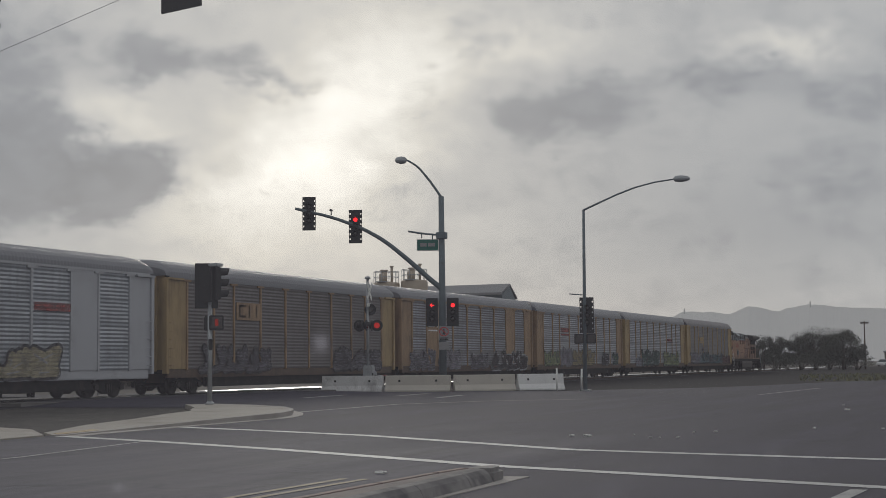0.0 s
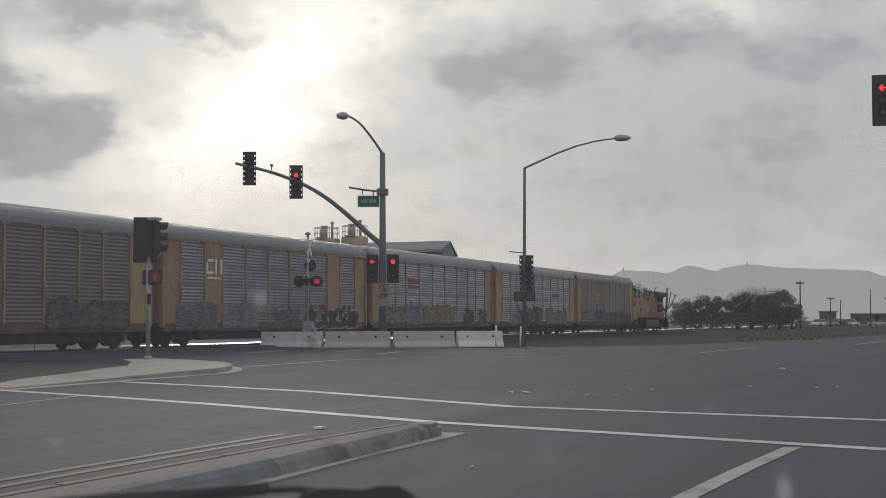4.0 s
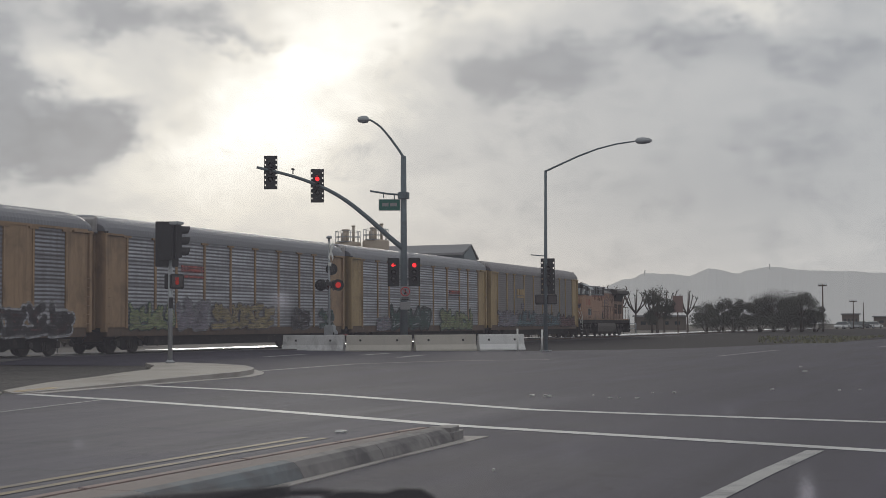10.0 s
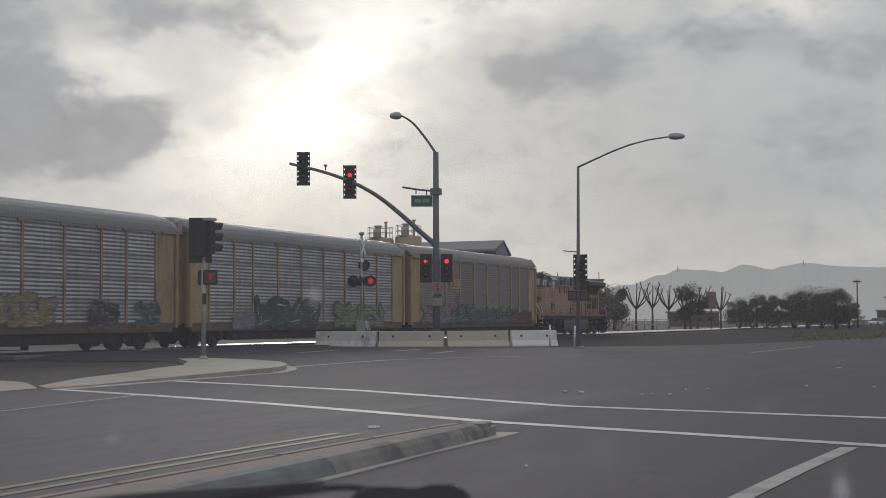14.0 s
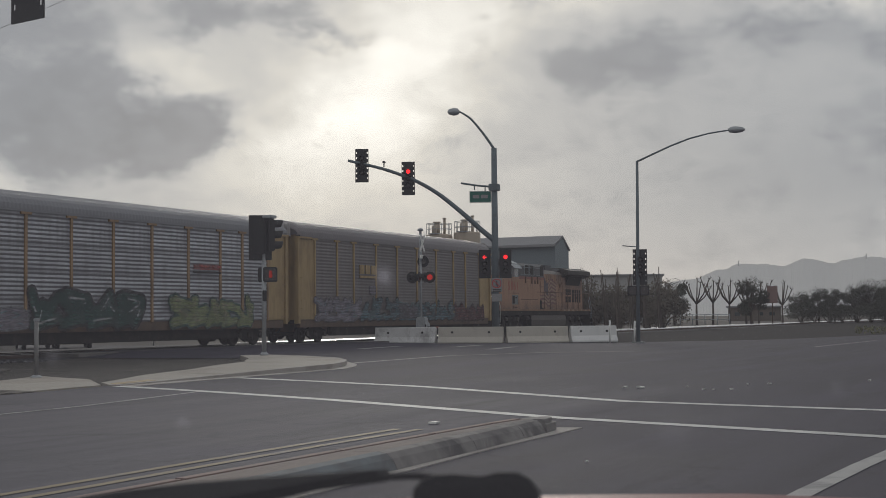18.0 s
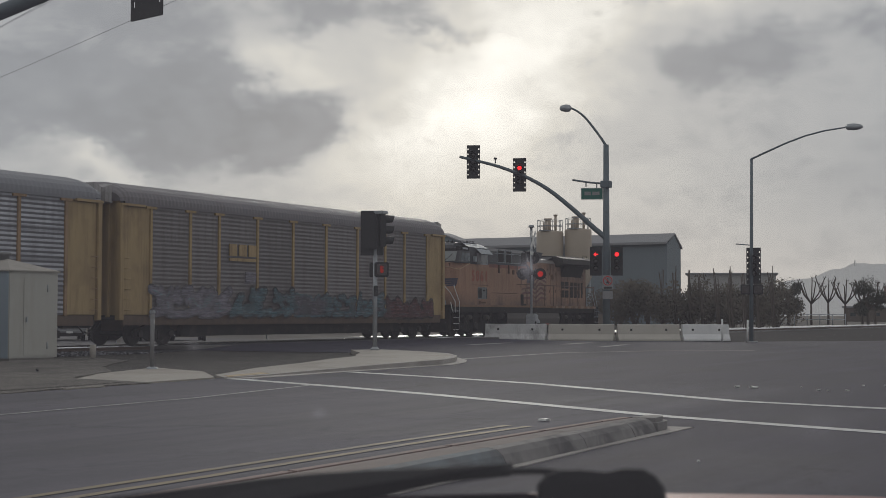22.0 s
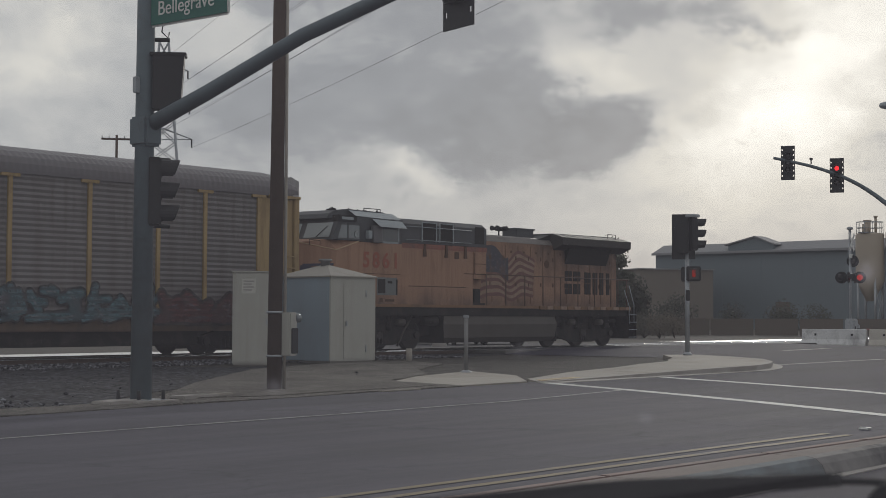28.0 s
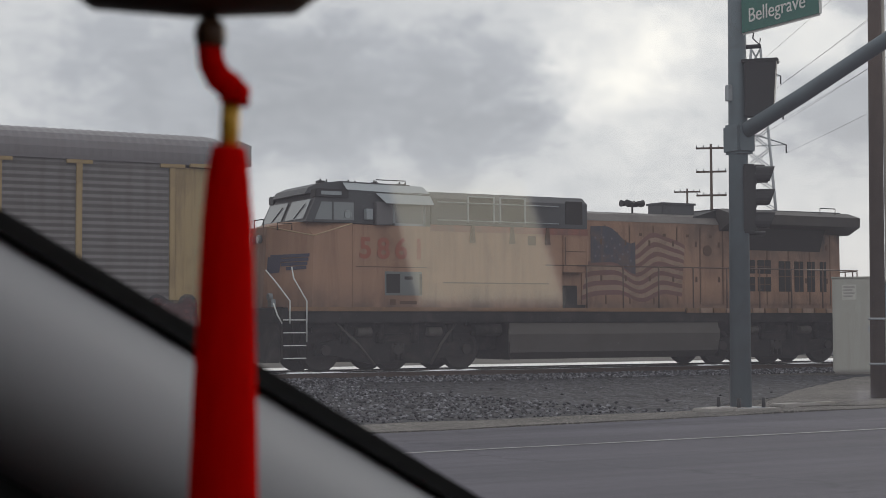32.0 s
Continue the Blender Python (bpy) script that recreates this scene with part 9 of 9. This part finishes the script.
def dusty_veil_glass():
    """A windshield with a thin film of dust that catches the sky; the tinted film paints a veil of haze."""
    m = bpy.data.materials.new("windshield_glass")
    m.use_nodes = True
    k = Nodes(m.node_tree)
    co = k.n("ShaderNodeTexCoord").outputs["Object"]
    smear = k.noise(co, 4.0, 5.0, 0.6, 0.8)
    f = k.math("ADD", DUST_VEIL * 0.8, k.math("MULTIPLY", smear, DUST_VEIL * 0.4))
    # a reflection on the far side of the glass, painted in as a milky patch
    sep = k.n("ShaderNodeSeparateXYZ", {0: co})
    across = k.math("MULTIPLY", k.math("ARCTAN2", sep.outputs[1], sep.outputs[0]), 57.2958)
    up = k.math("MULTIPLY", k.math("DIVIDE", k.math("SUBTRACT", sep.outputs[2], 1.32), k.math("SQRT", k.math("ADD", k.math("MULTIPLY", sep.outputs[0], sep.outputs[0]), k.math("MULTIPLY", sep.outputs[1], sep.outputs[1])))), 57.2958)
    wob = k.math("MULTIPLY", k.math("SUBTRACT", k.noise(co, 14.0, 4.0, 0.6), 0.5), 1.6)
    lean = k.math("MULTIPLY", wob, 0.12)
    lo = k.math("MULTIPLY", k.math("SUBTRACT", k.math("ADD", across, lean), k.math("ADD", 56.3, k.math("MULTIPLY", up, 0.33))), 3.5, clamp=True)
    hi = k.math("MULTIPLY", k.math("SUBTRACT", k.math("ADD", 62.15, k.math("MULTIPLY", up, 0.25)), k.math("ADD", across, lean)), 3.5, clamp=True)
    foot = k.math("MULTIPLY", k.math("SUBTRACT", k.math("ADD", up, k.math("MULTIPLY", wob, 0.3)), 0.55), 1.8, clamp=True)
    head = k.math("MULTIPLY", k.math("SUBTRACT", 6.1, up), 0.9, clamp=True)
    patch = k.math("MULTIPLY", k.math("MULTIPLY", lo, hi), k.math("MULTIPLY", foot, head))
    f = k.math("ADD", f, k.math("MULTIPLY", patch, GLASS_REFLECTION))
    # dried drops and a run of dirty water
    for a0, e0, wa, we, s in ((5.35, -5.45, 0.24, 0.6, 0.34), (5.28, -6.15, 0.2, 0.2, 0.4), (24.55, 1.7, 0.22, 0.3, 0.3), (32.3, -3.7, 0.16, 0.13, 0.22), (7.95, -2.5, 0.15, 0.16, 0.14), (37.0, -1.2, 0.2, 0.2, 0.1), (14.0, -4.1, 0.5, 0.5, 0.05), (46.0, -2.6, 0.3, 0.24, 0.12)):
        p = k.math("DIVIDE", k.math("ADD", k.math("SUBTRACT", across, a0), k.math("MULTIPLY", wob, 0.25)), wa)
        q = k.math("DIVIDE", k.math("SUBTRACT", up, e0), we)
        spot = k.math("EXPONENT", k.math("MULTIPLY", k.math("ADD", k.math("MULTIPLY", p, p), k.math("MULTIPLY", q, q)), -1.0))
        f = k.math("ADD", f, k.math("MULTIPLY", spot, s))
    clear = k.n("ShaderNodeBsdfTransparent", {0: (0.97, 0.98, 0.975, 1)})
    # bluish film tint paints the haze veil, warmer within the reflected patch
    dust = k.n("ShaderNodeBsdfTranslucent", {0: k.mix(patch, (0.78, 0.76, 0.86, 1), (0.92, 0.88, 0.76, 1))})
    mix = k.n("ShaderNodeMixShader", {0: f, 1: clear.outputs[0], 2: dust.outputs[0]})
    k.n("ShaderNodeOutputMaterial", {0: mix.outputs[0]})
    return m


DUST_VEIL, GLASS_REFLECTION = 0.055, 0.15
M["windshield"] = dusty_veil_glass()


def screen(y, u):
    """A point of the windshield: across the car, and from its foot (0) to its top (1)."""
    bow = 0.16 * ((y - 0.42) / 0.83) ** 2
    x = 0.86 - bow - 0.66 * u
    return Vector((x - 0.02, y, 1.05 + 0.42 * u - 0.0))


def own_car():
    car = thing("car", pose(0, 0, 0), "red car with dusty windshield and grey pillar trim", "car")
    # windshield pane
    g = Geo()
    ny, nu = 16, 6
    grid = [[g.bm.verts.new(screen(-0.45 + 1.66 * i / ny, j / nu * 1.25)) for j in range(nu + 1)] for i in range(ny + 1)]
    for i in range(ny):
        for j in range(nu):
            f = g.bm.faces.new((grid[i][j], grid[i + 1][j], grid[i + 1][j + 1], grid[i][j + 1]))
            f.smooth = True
    pane = part("windshield", g, M["windshield"], car, "dusty windshield glass with a haze veil")
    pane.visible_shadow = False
    # pillar beside the driver: black seal, then grey trim
    eye = Vector((0, 0, 1.32))
    a, b = (eye + (Vector(p) - eye) * 0.55 for p in (PIL_A, PIL_B))
    along = (b - a).normalized()
    view = ((a + b) / 2 - eye).normalized()
    down = along.cross(view).normalized()
    if down.z > 0:
        down = -down
    a, b = a - along * 0.3, b + along * 0.2
    def band(w0, w1, d0, d1):
        g = Geo()
        v = [g.bm.verts.new(p + down * w * 0.61 + view * d * 0.61) for p, w, d in ((a, w0, d0), (b, w0, d0), (b, w1, d0), (a, w1, d0), (a, w0, d1), (b, w0, d1), (b, w1, d1), (a, w1, d1))]
        for q in ((3, 2, 1, 0), (4, 5, 6, 7), (0, 1, 5, 4), (1, 2, 6, 5), (2, 3, 7, 6), (3, 0, 4, 7)):
            g.bm.faces.new([v[i] for i in q])
        return g
    part("seal", band(0.0, 0.0145, 0.0, 0.05), M["seal"], car, "black rubber seal")
    # the trim rounds away from the glass towards the seats
    g = Geo()
    rows = []
    for i in range(15):
        q = radians(150 * i / 14)
        w, dd = 0.013 + 0.085 * (1 - math.cos(q)), 0.06 - 0.13 * math.sin(q)
        rows.append([g.bm.verts.new(p + down * w * 0.61 + view * dd * 0.61) for p in (a, b)])
    for p, q in zip(rows, rows[1:]):
        g.bm.faces.new((p[0], p[1], q[1], q[0])).smooth = True
    part("pillar_trim", g, M["trim"], car, "rounded grey pillar trim")
    part("door_top", band(0.165, 0.6, -0.02, 0.05), M["dash"], car, "dark door panel")
    # bonnet, wiper and cowl
    g = Geo()
    rows = []
    for i in range(12):
        x = 0.92 + i * 0.13
        rows.append([g.bm.verts.new((x, y, 1.32 - 0.1115 * math.hypot(x, 0.42) - 0.006 + HOOD_LIFT - 0.25 * max(0.0, y - 0.45) ** 1.5 - 0.10 * ((y - 0.42) / 0.85) ** 4 - (0.02 * (i - 8) ** 2 * 0.25 if i > 8 else 0))) for y in [-0.4 + 1.64 * j / 10 for j in range(11)]])
    for p, q in zip(rows, rows[1:]):
        for j in range(10):
            f = g.bm.faces.new((p[j], q[j], q[j + 1], p[j + 1]))
            f.smooth = True
    part("bonnet", g, M["car_red"], car, "red bonnet")
    part("nose_panel", Geo().box(2.3, 2.42, -0.38, 1.2, 0.3, 0.98, 0.04), M["car_red"], car, "red front panel")
    part("bumper", Geo().box(2.36, 2.5, -0.4, 1.22, 0.35, 0.6, 0.05), M["black"], car)
    part("cowl", Geo().box(0.76, 0.93, -0.4, 1.22, 1.0, 1.13, 0.02), M["dash"], car, "black cowl")
    def on_view(theta, el, r):
        return Vector((r * math.cos(radians(theta)), r * math.sin(radians(theta)), 1.32 + r * math.tan(radians(el))))
    def slab(edge, r0, r1):
        """A rounded solid whose face towards the eye has this outline."""
        ct, ce = sum(p[0] for p in edge) / len(edge), sum(p[1] for p in edge) / len(edge)
        g = Geo()
        rings = []
        for r, s in ((r0, 0.94), (r0 + 0.006, 1.0), (r1, 1.0)):
            rings.append([g.bm.verts.new(on_view(ct + (t - ct) * s, ce + (q - ce) * s, r)) for t, q in edge])
        n = len(edge)
        for p, q in zip(rings, rings[1:]):
            for k in range(n):
                g.bm.faces.new((p[k], p[(k + 1) % n], q[(k + 1) % n], q[k])).smooth = True
        g.bm.faces.new(rings[0][::-1])
        g.bm.faces.new(rings[-1])
        return g
    wip = part("wiper_arm", Geo().tube([on_view(22.5, -5.95, 0.91), on_view(24.0, -5.82, 0.905), on_view(25.4, -5.85, 0.9), on_view(27.5, -6.0, 0.9)], 0.0022, 8), M["seal"], car, "black wiper arm")
    part("wiper_blade", slab([(25.0, -5.55), (25.0, -6.02), (27.6, -6.3), (28.9, -6.58), (30.5, -6.95), (33.0, -7.3), (41.5, -7.9), (41.5, -6.82), (37.0, -6.42), (34.6, -6.12), (32.6, -5.94), (30.4, -5.81), (27.6, -5.68)], 0.89, 0.91), M["seal"], wip, "black wiper blade")
    part("wiper_cap", slab([(24.1, -6.35), (24.05, -7.3), (19.25, -7.3), (19.35, -6.4), (19.65, -5.98), (20.1, -5.71), (20.9, -5.69), (21.2, -5.77), (21.5, -5.84), (22.6, -5.76), (23.3, -5.8), (23.8, -6.0)], 0.89, 0.92), M["seal"], wip, "black wiper pivot cap")
    # body, roof and seats close the car round the eye
    part("door_panel", Geo().box(-1.0, 2.3, 1.24, 1.32, 0.35, 0.95, 0.03).box(-1.0, 2.3, -0.5, -0.42, 0.35, 0.95, 0.03), M["car_red"], car, "red lower body")
    part("floor", Geo().box(-1.2, 2.3, -0.45, 1.28, 0.28, 0.34), M["dash"], car)
    part("dashboard", Geo().prism([(0.5, 0.7), (0.82, 0.95), (0.74, 1.08), (0.55, 1.1), (0.42, 1.0)], -0.42, 1.22, "y"), M["dash"], car, "dark dashboard")
    part("roof", Geo().box(-1.3, 0.02, -0.4, 1.2, 1.66, 1.7, 0.015), M["car_red"], car, "red roof")
    part("headliner", Geo().box(-1.28, 0.0, -0.38, 1.18, 1.64, 1.655), M["trim"], car, "grey headliner")
    part("rear_pillar", Geo().box(-1.3, -1.1, -0.46, -0.38, 0.9, 1.67, 0.02).box(-1.3, -1.1, 1.18, 1.26, 0.9, 1.67, 0.02), M["car_red"], car)
    part("pillar", Geo().rod((0.72, -0.45, 1.05), (0.0, -0.4, 1.66), 0.04, n=10), M["trim"], car)
    for y in (0.0, 0.82):
        s = part("seat", Geo().box(-0.75, -0.2, y - 0.25, y + 0.25, 0.34, 0.72, 0.06), M["dash"], car, "dark seat")
        part("backrest", Geo().box(-0.95, -0.75, y - 0.25, y + 0.25, 0.6, 1.3, 0.06), M["dash"], s)
    for x in (1.75, -0.9):
        for y in (-0.42, 1.24):
            w = part("wheel", Geo().turn([(0.24, -0.1), (0.33, -0.1), (0.34, 0.0), (0.33, 0.1), (0.24, 0.1)], (0, 0, 0), 24, "y"), M["tyre"], car, "black tyre", pose(x, y, 0.34))
            part("rim", Geo().turn([(0.22, -0.105), (0.2, 0.105)], (0, 0, 0), 16, "y"), M["galv"], w)
    # unseen dark panels and opaque panes, added to keep light off the trim
    for y0, y1 in ((-0.47, -0.43), (1.24, 1.28)):
        part("rear_quarter", Geo().box(-1.3, -0.25, y0, y1, 0.93, 1.66, 0.01), M["dash"], car, "dark unseen panel blocking rear light")
    part("side_window", Geo().box(-0.25, 0.62, -0.46, -0.452, 0.95, 1.6), M["glass"], car, "dark unseen pane blocking side light")
    part("rear_window", Geo().box(-1.3, -1.28, -0.42, 1.22, 0.95, 1.65), M["glass"], car, "dark unseen pane blocking rear light")
    part("boot", Geo().box(-1.85, -1.28, -0.42, 1.22, 0.35, 1.0, 0.09), M["car_red"], car, "red boot")
    part("rear_bumper", Geo().box(-1.95, -1.8, -0.4, 1.2, 0.36, 0.6, 0.05), M["black"], car)
    for y in (-0.28, 1.08):
        part("tail_lamp", Geo().box(-1.87, -1.83, y - 0.12, y + 0.12, 0.72, 0.86, 0.015), M["lens_dark"], car, "dark red tail lamp")
        part("headlight", Geo().box(2.38, 2.44, y - 0.14, y + 0.14, 0.68, 0.84, 0.02), M["glass_bright"], car, "clear headlight")
    for y in (-0.505, 1.325):
        d = part("door", Geo().box(-0.95, 0.62, y - 0.012, y + 0.012, 0.4, 0.96, 0.01), M["car_red"], car, "red door")
        part("door_handle", Geo().box(-0.8, -0.62, y - 0.03, y + 0.03, 0.82, 0.86, 0.01), M["black"], d)
    part("side_mirror", Geo().box(0.55, 0.68, -0.66, -0.5, 0.98, 1.1, 0.03), M["car_red"], car, "red side mirror")
    # mirror and what hangs from it
    mr = on_view(70.6, 14.3, 0.5)
    part("rear_mirror", Geo().turn([(0.008, -0.044), (0.019, -0.041), (0.025, -0.033), (0.027, 0.0), (0.025, 0.033), (0.019, 0.041), (0.008, 0.044)], (0, 0, 0.0), 20, "x"), M["mirror_shell"], car, "brown rear-view mirror", Matrix.Translation(mr) @ pose(0, 0, 0, 0, 0, -20))
    part("mirror_stem", Geo().rod(mr + Vector((0, 0, 0.02)), mr + Vector((0.02, 0.03, 0.1)), 0.006, n=8), M["seal"], car)
    t = thing("tassel", Matrix.Translation(mr + Vector((0, 0, -0.02))), "red silk tassel with knot and gold band hanging from the mirror", "tassel")
    def loc(px, py):
        return on_view(*PIX(px, py), 0.5) - (mr + Vector((0, 0, -0.02)))
    part("cord", Geo().rod(loc(366, 18), loc(369, 60), 0.002, n=8), M["mirror_shell"], t, "dark cord")
    part("bead", Geo().turn([(0.0015, -0.006), (0.0045, -0.004), (0.0055, 0.0), (0.0045, 0.004), (0.0015, 0.006)], (0, 0, 0), 14), M["mirror_shell"], t, "dark brown bead", Matrix.Translation(loc(370, 65)))
    part("knot", Geo().tube([loc(368, 85), loc(372, 115), loc(385, 140), loc(402, 152), loc(416, 165), loc(412, 185)], 0.0042, 10, 0.0052), M["tassel_red"], t, "red knotted cord")
    part("gold_band", Geo().tube([loc(408, 185), loc(406, 225), loc(404, 272)], 0.0032, 12, 0.003), M["tassel_gold"], t, "gold thread band")
    part("fringe", Geo().tube([loc(404, 262), loc(403, 290), loc(402, 340), loc(402, 400), loc(400, 560), loc(398, 700), loc(396, 900), loc(395, 1010)], 0.0054, 16, 0.0122), M["tassel_red"], t, "red silk fringe")


def PIX(px, py):
    """Azimuth and height of a place on the hanging tassel."""
    return 77.55 - px * 0.0204, 12.1 - py * 0.02082


PIL_A, PIL_B = (0.72, 1.25, 1.16), (0.277, 1.25, 1.415)
HOOD_LIFT = 0.001
own_car()
motions()
